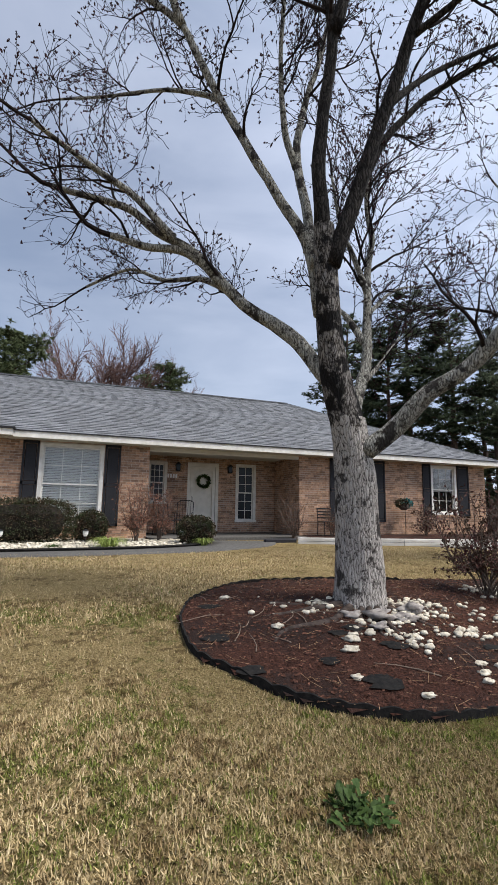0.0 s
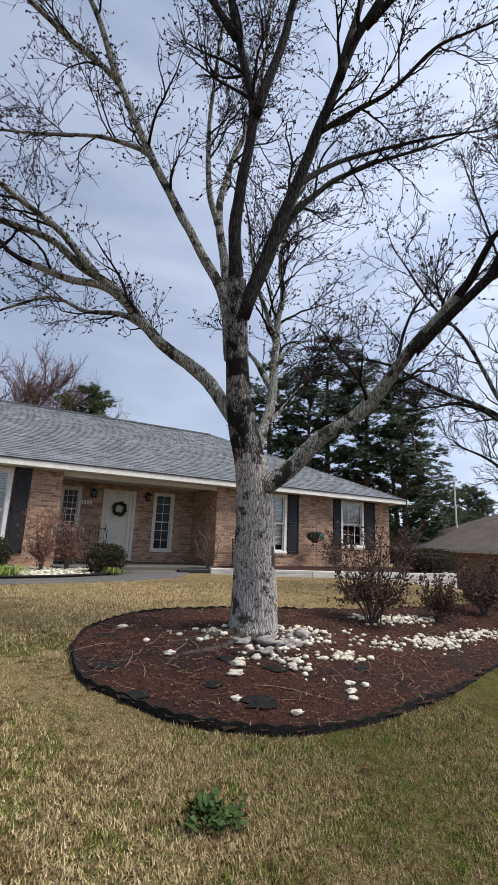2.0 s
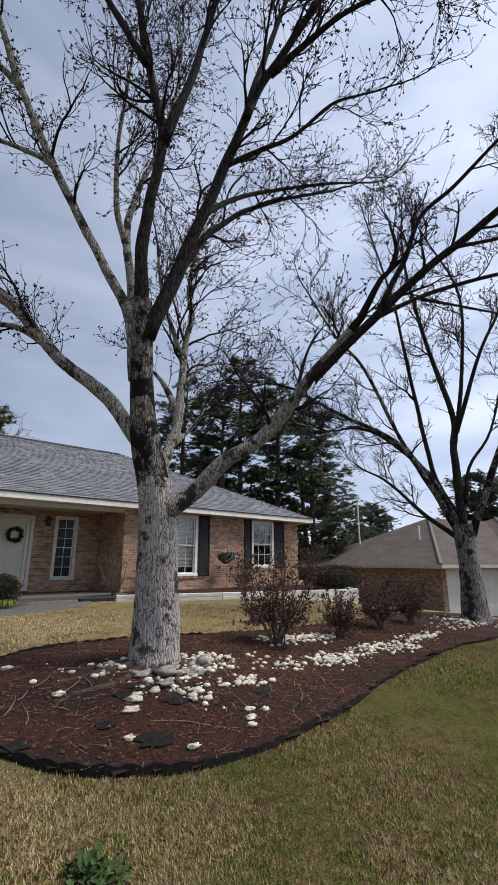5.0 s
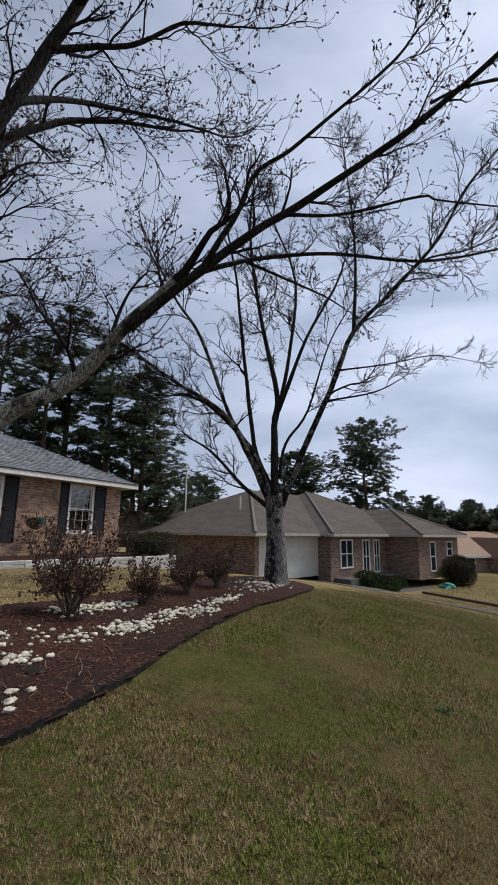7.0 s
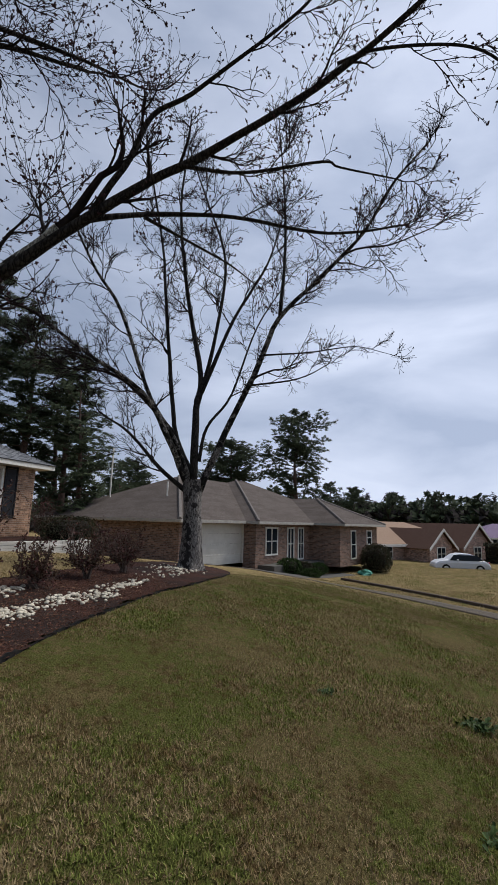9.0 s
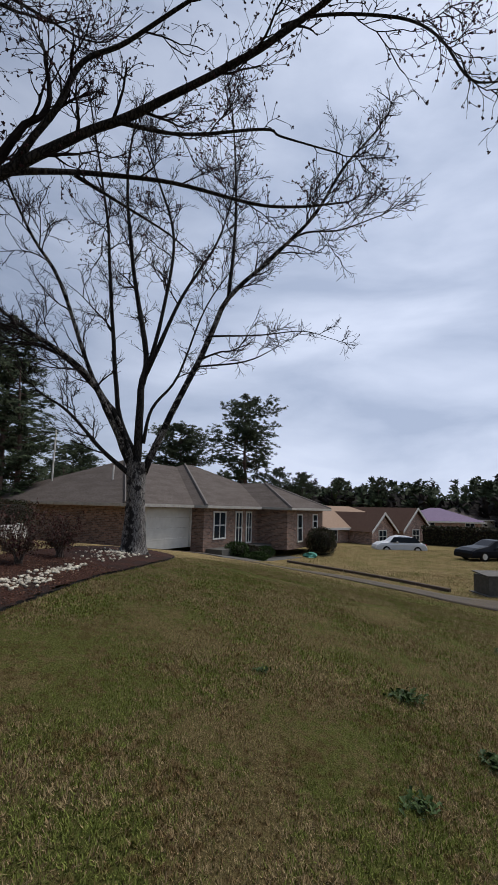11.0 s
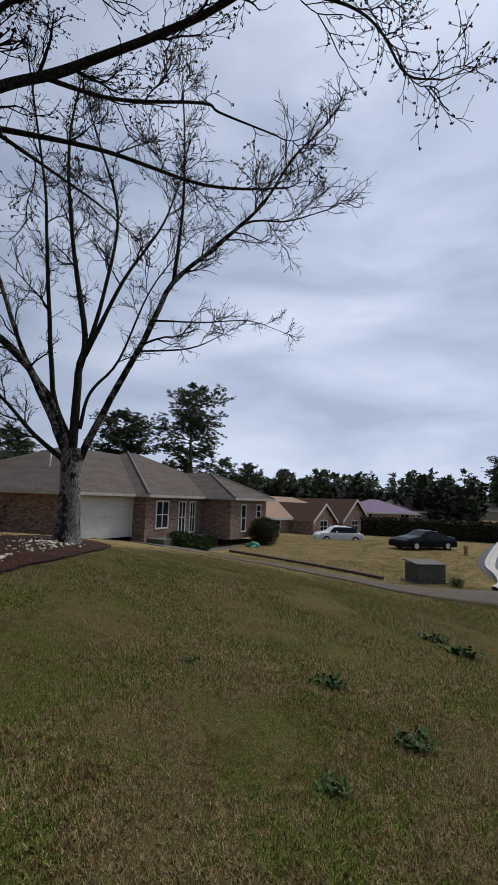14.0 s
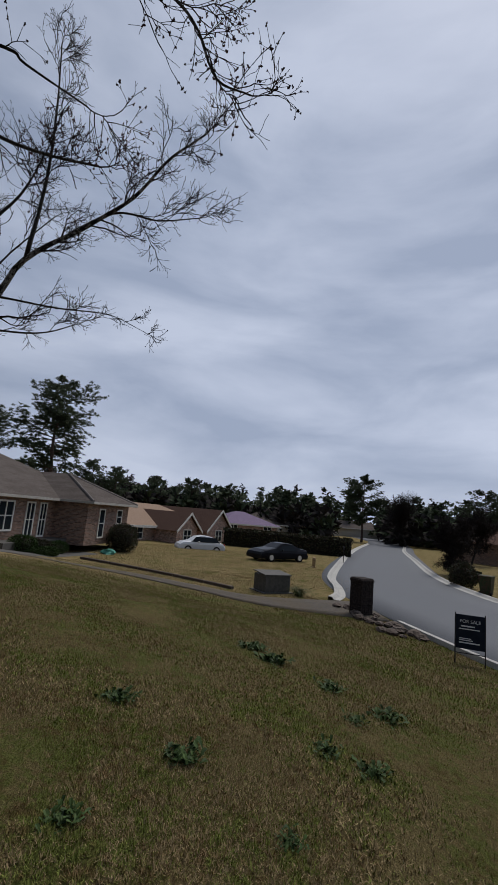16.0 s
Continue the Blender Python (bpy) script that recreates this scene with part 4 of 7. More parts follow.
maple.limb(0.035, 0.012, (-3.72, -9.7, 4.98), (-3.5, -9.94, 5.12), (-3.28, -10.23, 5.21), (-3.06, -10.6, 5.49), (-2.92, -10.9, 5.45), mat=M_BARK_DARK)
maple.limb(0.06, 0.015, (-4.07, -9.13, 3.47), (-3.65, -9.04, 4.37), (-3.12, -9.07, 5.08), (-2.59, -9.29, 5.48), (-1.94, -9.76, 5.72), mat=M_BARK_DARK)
maple.limb(0.066, 0.02, (-4.21, -8.83, 2.62), (-4.29, -8.68, 3.46), (-4.57, -8.5, 4.06), (-4.97, -8.37, 4.81), (-5.38, -8.27, 5.58), (-5.61, -8.18, 6.06), (-6.22, -8.04, 6.45), (-7.05, -8.01, 6.94), (-7.6, -8.03, 7.2), mat=M_BARK_PALE, sides=14, bare=0.35)
maple.limb(0.045, 0.015, (-5.54, -8.21, 5.97), (-5.76, -8.22, 6.5), (-6.09, -8.24, 7.09), (-6.72, -8.32, 7.93), (-7.38, -8.49, 8.24), mat=M_BARK_PALE)
maple.limb(0.035, 0.012, (-5.11, -8.32, 5.08), (-5.29, -8.14, 5.28), (-5.65, -7.93, 5.4), (-6.27, -7.74, 5.27), (-6.74, -7.66, 5.13), mat=M_BARK_PALE)
maple.limb(0.065, 0.018, (-4.25, -8.81, 3.07), (-4.2, -8.56, 3.78), (-4.22, -8.33, 4.74), (-4.06, -8.23, 5.5), (-3.81, -8.19, 6.37), (-3.56, -8.16, 7.67), (-3.46, -8.1, 9.1), mat=M_BARK_PALE, sides=14, bare=0.35)
maple.limb(0.045, 0.012, (-4.23, -8.35, 4.54), (-4.39, -8.36, 5.0), (-4.44, -8.39, 5.83), (-4.41, -8.46, 7.0), (-4.35, -8.54, 8.23), mat=M_BARK_PALE)
maple.limb(0.068, 0.022, (-3.92, -8.87, 1.6), (-3.7, -8.77, 2.1), (-3.55, -8.63, 2.61), (-3.46, -8.51, 3.17), (-3.32, -8.43, 3.8), (-3.26, -8.28, 4.5), (-3.02, -8.26, 5.51), mat=M_BARK_PALE, sides=14, bare=0.35)
maple.limb(0.04, 0.015, (-3.47, -8.53, 3.08), (-3.59, -8.49, 3.53), (-3.74, -8.46, 3.9), (-3.84, -8.46, 4.46), mat=M_BARK_PALE)
maple.limb(0.03, 0.01, (-3.72, -8.78, 2.0), (-3.42, -8.72, 2.31), (-3.15, -8.67, 2.61), mat=M_BARK_PALE)
maple.limb(0.025, 0.008, (-3.51, -8.6, 2.83), (-3.06, -8.48, 3.24), (-2.55, -8.5, 3.4), mat=M_BARK_PALE)
maple.limb(0.045, 0.02, (-3.6, -8.66, 2.46), (-3.66, -8.45, 2.81), (-3.72, -8.3, 3.01), mat=M_BARK_PALE)
maple.limb(0.098, 0.047, (-3.81, -8.92, 1.3), (-3.6, -9.14, 1.53), (-3.41, -9.35, 1.79), (-3.21, -9.63, 2.0), (-3.09, -9.9, 2.27), (-3.0, -10.21, 2.6), (-2.9, -10.56, 2.91), mat=M_BARK_PALE, sides=14, bare=0.5)
maple.bud, maple.twig_len, maple.reach, maple.twig_r, maple.tip = 0.009, 0.2, 0.75, 0.0032, 0.4
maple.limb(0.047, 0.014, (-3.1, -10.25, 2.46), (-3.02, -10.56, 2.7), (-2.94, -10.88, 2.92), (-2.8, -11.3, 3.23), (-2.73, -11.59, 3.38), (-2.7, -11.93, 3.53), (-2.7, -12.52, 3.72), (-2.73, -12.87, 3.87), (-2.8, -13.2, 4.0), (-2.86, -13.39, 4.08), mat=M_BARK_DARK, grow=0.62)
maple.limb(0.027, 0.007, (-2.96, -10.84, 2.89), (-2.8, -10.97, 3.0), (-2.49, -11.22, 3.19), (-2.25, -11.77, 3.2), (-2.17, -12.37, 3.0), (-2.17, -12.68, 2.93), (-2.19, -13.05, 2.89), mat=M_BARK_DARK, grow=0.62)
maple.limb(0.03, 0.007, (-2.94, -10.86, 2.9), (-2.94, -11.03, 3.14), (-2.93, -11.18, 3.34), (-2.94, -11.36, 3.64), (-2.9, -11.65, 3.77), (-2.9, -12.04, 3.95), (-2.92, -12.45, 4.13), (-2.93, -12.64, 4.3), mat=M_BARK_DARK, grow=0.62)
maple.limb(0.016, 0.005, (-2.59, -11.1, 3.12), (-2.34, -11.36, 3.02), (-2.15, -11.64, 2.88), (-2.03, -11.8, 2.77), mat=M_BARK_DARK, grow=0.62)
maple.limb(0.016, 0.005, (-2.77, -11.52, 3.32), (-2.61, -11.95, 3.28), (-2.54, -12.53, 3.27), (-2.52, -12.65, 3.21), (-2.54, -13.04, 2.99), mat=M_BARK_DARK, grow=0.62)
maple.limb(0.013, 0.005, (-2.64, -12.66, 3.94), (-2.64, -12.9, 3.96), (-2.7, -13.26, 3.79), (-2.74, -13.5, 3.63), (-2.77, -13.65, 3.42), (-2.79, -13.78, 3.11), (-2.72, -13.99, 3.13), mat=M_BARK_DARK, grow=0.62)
maple.finish()

maple2 = TreeMaker("tree", "bare maple with many rising limbs beside the driveway", (4.02, -8.32, -0.2), 7, 0.30, 0.19, bud=0.009, reach=1.3)
maple2.twig_r, maple2.thick, maple2.tip = 0.0075, 0.036, 0.55
trunk(maple2.top, maple2.inv, [(4.02, -8.32, -0.5), (3.98, -8.33, 0.24), (3.92, -8.34, 0.87), (3.92, -8.32, 1.63)], [0.29, 0.235, 0.205, 0.22], M_BARK_MID, 0.4, 28, 2.0, label="grey bark")
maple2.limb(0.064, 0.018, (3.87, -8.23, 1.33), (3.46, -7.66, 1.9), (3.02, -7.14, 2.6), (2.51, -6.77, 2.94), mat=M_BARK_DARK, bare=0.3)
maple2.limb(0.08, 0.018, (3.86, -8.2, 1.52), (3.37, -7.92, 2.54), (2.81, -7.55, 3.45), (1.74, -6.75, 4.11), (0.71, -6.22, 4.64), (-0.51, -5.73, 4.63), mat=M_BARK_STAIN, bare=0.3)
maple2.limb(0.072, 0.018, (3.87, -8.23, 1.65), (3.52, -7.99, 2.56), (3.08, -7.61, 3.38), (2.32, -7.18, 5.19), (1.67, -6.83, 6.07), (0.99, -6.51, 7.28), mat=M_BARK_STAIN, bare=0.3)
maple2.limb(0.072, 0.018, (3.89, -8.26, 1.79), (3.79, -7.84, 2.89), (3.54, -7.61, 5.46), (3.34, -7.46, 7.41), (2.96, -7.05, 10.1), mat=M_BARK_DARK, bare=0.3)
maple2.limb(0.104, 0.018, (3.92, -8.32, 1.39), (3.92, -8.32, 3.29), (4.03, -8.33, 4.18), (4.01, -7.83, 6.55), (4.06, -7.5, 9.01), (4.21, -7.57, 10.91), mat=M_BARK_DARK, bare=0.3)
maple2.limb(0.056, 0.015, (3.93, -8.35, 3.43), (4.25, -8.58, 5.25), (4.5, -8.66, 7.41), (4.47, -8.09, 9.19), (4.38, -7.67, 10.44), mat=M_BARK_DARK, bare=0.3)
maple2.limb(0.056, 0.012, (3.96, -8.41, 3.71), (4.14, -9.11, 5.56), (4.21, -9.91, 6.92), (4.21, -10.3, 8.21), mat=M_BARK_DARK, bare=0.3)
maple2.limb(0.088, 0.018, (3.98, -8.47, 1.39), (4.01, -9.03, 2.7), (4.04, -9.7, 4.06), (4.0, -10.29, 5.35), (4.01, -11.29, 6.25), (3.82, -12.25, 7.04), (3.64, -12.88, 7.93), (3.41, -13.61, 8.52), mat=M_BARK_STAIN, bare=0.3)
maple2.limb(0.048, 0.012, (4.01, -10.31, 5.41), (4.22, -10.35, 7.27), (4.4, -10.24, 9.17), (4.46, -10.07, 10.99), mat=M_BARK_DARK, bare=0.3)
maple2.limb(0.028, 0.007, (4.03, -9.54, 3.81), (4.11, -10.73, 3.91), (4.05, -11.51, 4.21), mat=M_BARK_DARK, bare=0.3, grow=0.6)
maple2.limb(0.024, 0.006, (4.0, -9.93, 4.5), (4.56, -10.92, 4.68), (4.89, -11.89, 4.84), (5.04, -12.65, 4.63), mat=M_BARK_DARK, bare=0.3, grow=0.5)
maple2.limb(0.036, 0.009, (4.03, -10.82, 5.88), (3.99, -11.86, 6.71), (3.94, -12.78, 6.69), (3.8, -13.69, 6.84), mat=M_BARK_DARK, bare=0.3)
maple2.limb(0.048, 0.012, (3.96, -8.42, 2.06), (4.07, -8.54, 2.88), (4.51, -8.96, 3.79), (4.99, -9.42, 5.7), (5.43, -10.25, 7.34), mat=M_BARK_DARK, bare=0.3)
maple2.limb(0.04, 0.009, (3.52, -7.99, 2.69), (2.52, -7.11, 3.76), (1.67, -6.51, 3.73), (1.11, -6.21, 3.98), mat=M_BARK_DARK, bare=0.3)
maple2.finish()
# ---------------------------------------------------------------- plants

M_LEAF_RED = material("azalea_leaf", (0.055, 0.022, 0.022), (0.12, 0.05, 0.045), 30, 0.7, c=(0.07, 0.06, 0.03), c_scale=9, c_amount=0.6, random_amount=0.4, islands=True)
M_LEAF_DARK = material("hedge_leaf", (0.018, 0.028, 0.012), (0.05, 0.06, 0.028), 30, 0.6, c=(0.07, 0.035, 0.025), c_scale=7, c_amount=0.7, random_amount=0.4, islands=True)
M_LEAF_GREEN = material("green_leaf", (0.022, 0.042, 0.010), (0.055, 0.088, 0.024), 25, 0.6, random_amount=0.35, islands=True)
M_LEAF_LIME = material("strap_leaf", (0.14, 0.19, 0.04), (0.28, 0.33, 0.09), 15, 0.5, random_amount=0.3, islands=True)
M_LEAF_BROWN = material("brown_leaf", (0.14, 0.065, 0.045), (0.26, 0.13, 0.09), 25, 0.8, random_amount=0.35, islands=True)
M_NEEDLE = material("pine_needle", (0.03, 0.042, 0.022), (0.07, 0.088, 0.045), 3, 0.75, random_amount=0.35, islands=True)
M_NEEDLE_LIGHT = material("cedar_needle", (0.035, 0.05, 0.02), (0.075, 0.09, 0.04), 3, 0.75, random_amount=0.35, islands=True)
# near-black: the shade among inner twigs is put into this colour
M_HOLLOW = material("shrub_inside_shade", (0.012, 0.010, 0.008), (0.03, 0.026, 0.02), 20, 0.95)
M_STEM = material("shrub_stem", (0.06, 0.045, 0.038), (0.14, 0.11, 0.09), 25, 0.9)
M_PINE_BARK = material("pine_bark", (0.05, 0.038, 0.032), (0.12, 0.085, 0.07), 8, 0.95)


def leaf(g, p, d, s, w, rnd):
    """One small folded leaf."""
    o = d.orthogonal().normalized()
    o.rotate(Matrix.Rotation(rnd.uniform(0, 6.28), 3, d))
    n = d.cross(o)
    a, b = p, p + d * s
    m = p + d * s * 0.5
    g.add([a, m + o * w + n * w * 0.4, b, m - o * w + n * w * 0.4], [(0, 1, 2), (0, 2, 3)])


def rand_dir(rnd, up=0.0):
    return Vector((rnd.gauss(0, 1), rnd.gauss(0, 1), rnd.gauss(up, 1))).normalized()


def twiggy_shrub(name, label, at, height, spread, seed, leaf_mat=M_LEAF_RED, leaves=6, stems=11, size=0.035):
    """A multi-stemmed, half-bare shrub with forking stems and a few leaves at the tips."""
    rnd = random.Random(seed)
    top = thing(name, label, "shrub", at, group="shrubs")
    gs, gt, gl = Geo(), Geo(), Geo()
    for k in range(stems):
        a = 6.283 * k / stems + rnd.uniform(-0.3, 0.3)
        lean = rnd.uniform(0.15, 1.0) * spread
        tip = Vector((math.cos(a) * lean, math.sin(a) * lean, height * rnd.uniform(0.65, 1.0)))
        mid = tip * 0.5 + Vector((rnd.gauss(0, 0.05), rnd.gauss(0, 0.05), -0.08 * height))
        path = smooth_path([(rnd.gauss(0, 0.04), rnd.gauss(0, 0.04), -0.05), mid * 0.5 + Vector((0, 0, 0.05)), mid, tip], 4)
        r = rnd.uniform(0.008, 0.014) * (height / 0.9) ** 0.5
        gs.tube(path, [r * (1 - 0.6 * i / (len(path) - 1)) for i in range(len(path))], 5, cap=False)
        for i in range(4, len(path)):
            for _ in range(2):
                p, d = path[i].copy(), (path[i] - path[i - 1]).normalized()
                d = (d + rand_dir(rnd, 0.3) * 0.8).normalized()
                q = [p]
                for _s in range(3):
                    d = (d + rand_dir(rnd, 0.25) * 0.3).normalized()
                    q.append(q[-1] + d * height * rnd.uniform(0.05, 0.11))
                gt.tube(q, [0.0045, 0.0035, 0.0028, 0.002], 3, cap=False)
                for _l in range(leaves):
                    w = q[rnd.randint(1, 3)]
                    leaf(gl, w + rand_dir(rnd) * 0.02, rand_dir(rnd, 0.3), size * rnd.uniform(0.6, 1.4), size * 0.28, rnd)
    part("stem", gs, M_STEM, top, kind="stuff")
    part("twigs", gt, M_STEM, top, kind="stuff")
    if leaves:
        part("foliage", gl, leaf_mat, top, kind="stuff")
    return top


def clipped_shrub(name, label, at, sx, sy, h, seed, mat=M_LEAF_DARK, count=2600, size=0.045, square=4.0):
    """A clipped evergreen: near-black core for the shaded twigs inside, leaves over an uneven rounded surface."""
    rnd = random.Random(seed)
    top = thing(name, label, "shrub", at, group="shrubs")
    gi, gl = Geo(), Geo()

    def surf(d):
        e = (abs(d.x) ** square + abs(d.y) ** square + abs(d.z) ** square) ** (-1 / square)
        k = e * (1 + 0.10 * noise.noise(d * 2.3 + Vector((seed, 0, 0))) + 0.05 * noise.noise(d * 6))
        return Vector((d.x * sx * k, d.y * sy * k, h / 2 + d.z * h / 2 * k))

    rings, seg = 8, 14
    vs, fs = [], []
    for i in range(rings + 1):
        th = math.pi * i / rings
        for k in range(seg):
            ph = 6.2832 * k / seg
            p = surf(Vector((math.sin(th) * math.cos(ph), math.sin(th) * math.sin(ph), math.cos(th))))
            c = Vector((0, 0, h / 2))
            vs.append(c + (p - c) * 0.8)
    for i in range(rings):
        for k in range(seg):
            a, b = i * seg + k, i * seg + (k + 1) % seg
            fs.append((a, a + seg, b + seg, b))
    gi.add(vs, fs)
    part("shaded_core", gi, M_HOLLOW, top)
    for _ in range(int(count * 1.8)):
        d = rand_dir(rnd, 0.1)
        p = Vector((0, 0, h / 2)) + (surf(d) - Vector((0, 0, h / 2))) * rnd.uniform(0.84, 1.0) if rnd.random() < 0.8 else Vector((0, 0, h / 2)) + (surf(d) - Vector((0, 0, h / 2))) * 1.07
        leaf(gl, p, (d + rand_dir(rnd) * 0.9).normalized(), size * rnd.uniform(0.6, 1.4), size * 0.34, rnd)
    part("foliage", gl, mat, top, kind="stuff")
    return top


def strap_clump(name, label, at, r, h, n, seed, mat=M_LEAF_LIME, category="grass clump"):
    rnd = random.Random(seed)
    top = thing(name, label, category, at)
    g = Geo()
    for _ in range(n):
        a = rnd.uniform(0, 6.28)
        d = Vector((math.cos(a), math.sin(a), 0))
        s = Vector((-d.y, d.x, 0)) * rnd.uniform(0.004, 0.009)
        b = d * rnd.uniform(0, r * 0.35)
        L, H_ = r * rnd.uniform(0.5, 1.15), h * rnd.uniform(0.7, 1.2)
        pts = [b, b + d * L * 0.35 + Vector((0, 0, H_ * 0.8)), b + d * L * 0.75 + Vector((0, 0, H_ * 0.85)), b + d * L * 1.1 + Vector((0, 0, H_ * 0.35))]
        vs = []
        for i, p in enumerate(pts):
            w = s * (1 - i / 3.3)
            vs += [p - w, p + w]
        g.add(vs, [(0, 1, 3, 2), (2, 3, 5, 4), (4, 5, 7, 6)])
    part("leaves", g, mat, top, kind="stuff")
    return top


def broad_weed(label, at, r, n, seed, mat=M_LEAF_GREEN):
    """A rosette of broad lobed leaves."""
    rnd = random.Random(seed)
    top = thing("weed", label, "weed", at, group="lawn weeds")
    g = Geo()
    for k in range(int(n * 4.5)):
        a = rnd.uniform(0, 6.28)
        tilt = rnd.uniform(0.25, 1.1)
        d = Vector((math.cos(a) * math.cos(tilt), math.sin(a) * math.cos(tilt), math.sin(tilt)))
        L = r * rnd.uniform(0.28, 0.6)
        s = Vector((-math.sin(a), math.cos(a), 0))
        base = Vector((rnd.gauss(0, r * 0.42), rnd.gauss(0, r * 0.42), 0))
        up_ = Vector((0, 0, 1))
        w = L * rnd.uniform(0.16, 0.26)
        p = [base + d * L * f - up_ * (L * 0.25 * f * f) for f in (0, 0.3, 0.5, 0.7, 0.85, 1.0)]
        ws = [0.01, w * 0.45, w * 0.9, w * 0.8, w * 0.95, 0.002]
        vs = []
        for q, ww in zip(p, ws):
            vs += [q - s * ww + up_ * ww * 0.35, q, q + s * ww + up_ * ww * 0.35]
        fs = []
        for i in range(5):
            for j in (0, 1):
                fs.append((i * 3 + j, i * 3 + j + 1, i * 3 + j + 4, i * 3 + j + 3))
        g.add(vs, fs)
    part("leaf_rosette", g, mat, top, kind="stuff")
    return top


def needle_clump(g, c, r, n, rnd, flat=0.6, wide=0.085):
    for _ in range(n):
        d = rand_dir(rnd, 0.25)
        d.z *= flat
        o = d.orthogonal().normalized() * r * rnd.uniform(wide, wide * 2.1)
        p = c + d * r * 0.15
        g.add([p - o, p + o, c + d * r * rnd.uniform(0.7, 1.25)], [(0, 1, 2)])


def pine(name, label, at, height, crown_from, spread, seed, mat=M_NEEDLE, group="pines", dense=1.0, turn=0):
    """A loblolly pine: straight trunk, irregular limbs, needle clumps in tiers with gaps between."""
    rnd = random.Random(seed)
    top = thing(name, label, "tree", at, group=group, turn=turn)
    gt, gb, gn = Geo(), Geo(), Geo()
    path = [Vector((noise.noise(Vector((seed, z * 0.15, 0))) * 0.35, noise.noise(Vector((seed, 7, z * 0.15))) * 0.35, z)) for z in np.linspace(-0.6, height * 0.97, 12)]
    r0 = height * 0.016 + 0.05
    gt.tube(path, [r0 * (1.05 - 0.9 * i / 11) for i in range(12)], 8)
    part("trunk", gt, M_PINE_BARK, top, smooth=True)
    z = height * crown_from
    while z < height:
        f = (z - height * crown_from) / (height * (1 - crown_from))
        k = min(int((z + 0.6) / (height * 0.97 + 0.6) * 11), 10)
        base = path[k].lerp(path[k + 1], 0.5)
        base.z = z
        a = rnd.uniform(0, 6.28)
        L = spread * math.sin(math.pi * (0.14 + 0.82 * f)) ** 0.75 * rnd.uniform(0.6, 1.1)
        d = Vector((math.cos(a), math.sin(a), rnd.uniform(0.05, 0.5)))
        tip = base + d * L
        mid = base.lerp(tip, 0.55) - Vector((0, 0, L * 0.06))
        gb.tube([base, mid, tip], [0.05 * r0 / 0.25, 0.035 * r0 / 0.25, 0.012], 4, cap=False)
        for _ in range(int((8 + L * 7.0) * dense)):
            q = rnd.uniform(0.35, 1.08)
            c = (base.lerp(mid, q / 0.55) if q < 0.55 else mid.lerp(tip, (q - 0.55) / 0.45)) + Vector((rnd.gauss(0, 0.14 * L), rnd.gauss(0, 0.14 * L), rnd.gauss(0.08, 0.06 * L + 0.06)))
            needle_clump(gn, c, rnd.uniform(0.22, 0.44) * (height / 15) ** 0.5, 24, rnd)
        z += height * (1 - crown_from) / 42 * rnd.uniform(0.5, 1.5) / dense ** 0.3
    part("limb", gb, M_PINE_BARK, top)
    part("needles", gn, mat, top, kind="stuff")
    return top


def bare_tree(name, label, at, height, spread, seed, tint=M_TWIG, bud=0.0, crown_from=0.25):
    """A leafless crown of rising, forking branches seen far off."""
    rnd = random.Random(seed)
    top = thing(name, label, "tree", at, group="background trees")
    gt, gb = Geo(), Geo()

    def grow(p, d, L, r, depth):
        pts = [p]
        for _ in range(4):
            d = (d + rand_dir(rnd, 0.2) * 0.2).normalized()
            pts.append(pts[-1] + d * L / 4)
        (gt if depth == 0 else gb).tube(pts, [r, r * 0.85, r * 0.7, r * 0.6, r * 0.5], 6 if depth < 2 else 3, cap=False)
        if depth < 4:
            for i in range(1, 5):
                for _ in range((2 if depth < 3 else 3) if depth else (3 if i > 1 else 0)):
                    o = rand_dir(rnd, 0.35)
                    grow(pts[i], (d * 0.9 + o * spread).normalized(), L * rnd.uniform(0.45, 0.68), max(r * 0.45, 0.018), depth + 1)
    grow(Vector((0, 0, -0.4)), Vector((0, 0, 1)), height * 0.52, height * 0.018, 0)
    part("trunk", gt, M_BARK_DARK, top)
    part("branches", gb, tint, top, kind="stuff")
    return top


# mulch bed under the maple, with its scalloped edging
BED = smooth_path([(-5.43, -8.65, 0), (-5.48, -9.31, 0), (-5.30, -9.68, 0), (-4.95, -10.1, 0), (-4.47, -10.31, 0), (-4.0, -10.37, 0), (-3.5, -10.32, 0), (-2.7, -10.17, 0),
                   (-1.3, -9.78, 0), (0.74, -9.46, 0), (2.3, -9.38, 0), (4.36, -9.05, 0), (5.7, -8.5, 0), (6.0, -7.8, 0), (4.8, -7.3, 0), (2.5, -7.45, 0), (-0.5, -7.75, 0),
                   (-2.0, -7.6, 0), (-3.5, -7.4, 0), (-4.56, -7.5, 0), (-5.15, -8.05, 0), (-5.43, -8.65, 0)], 10)


def inside(x, y, poly):
    hit, j = False, len(poly) - 1
    for i in range(len(poly)):
        a, b = poly[i], poly[j]
        if (a.y > y) != (b.y > y) and x < (b.x - a.x) * (y - a.y) / (b.y - a.y) + a.x:
            hit = not hit
        j = i
    return hit


def bed_z(x, y):
    return gz(x, y) + 0.035 + 0.018 * noise.noise((x * 2.2, y * 2.2, 1)) + 0.012 * noise.noise((x * 9, y * 9, 3))


g = Geo()
step = 0.07
ids, vs, fs = {}, [], []


def bed_vert(i, j):
    if (i, j) not in ids:
        x, y = -5.6 + i * step, -10.5 + j * step
        ids[(i, j)] = len(vs)
        vs.append((x, y, bed_z(x, y)))
    return ids[(i, j)]


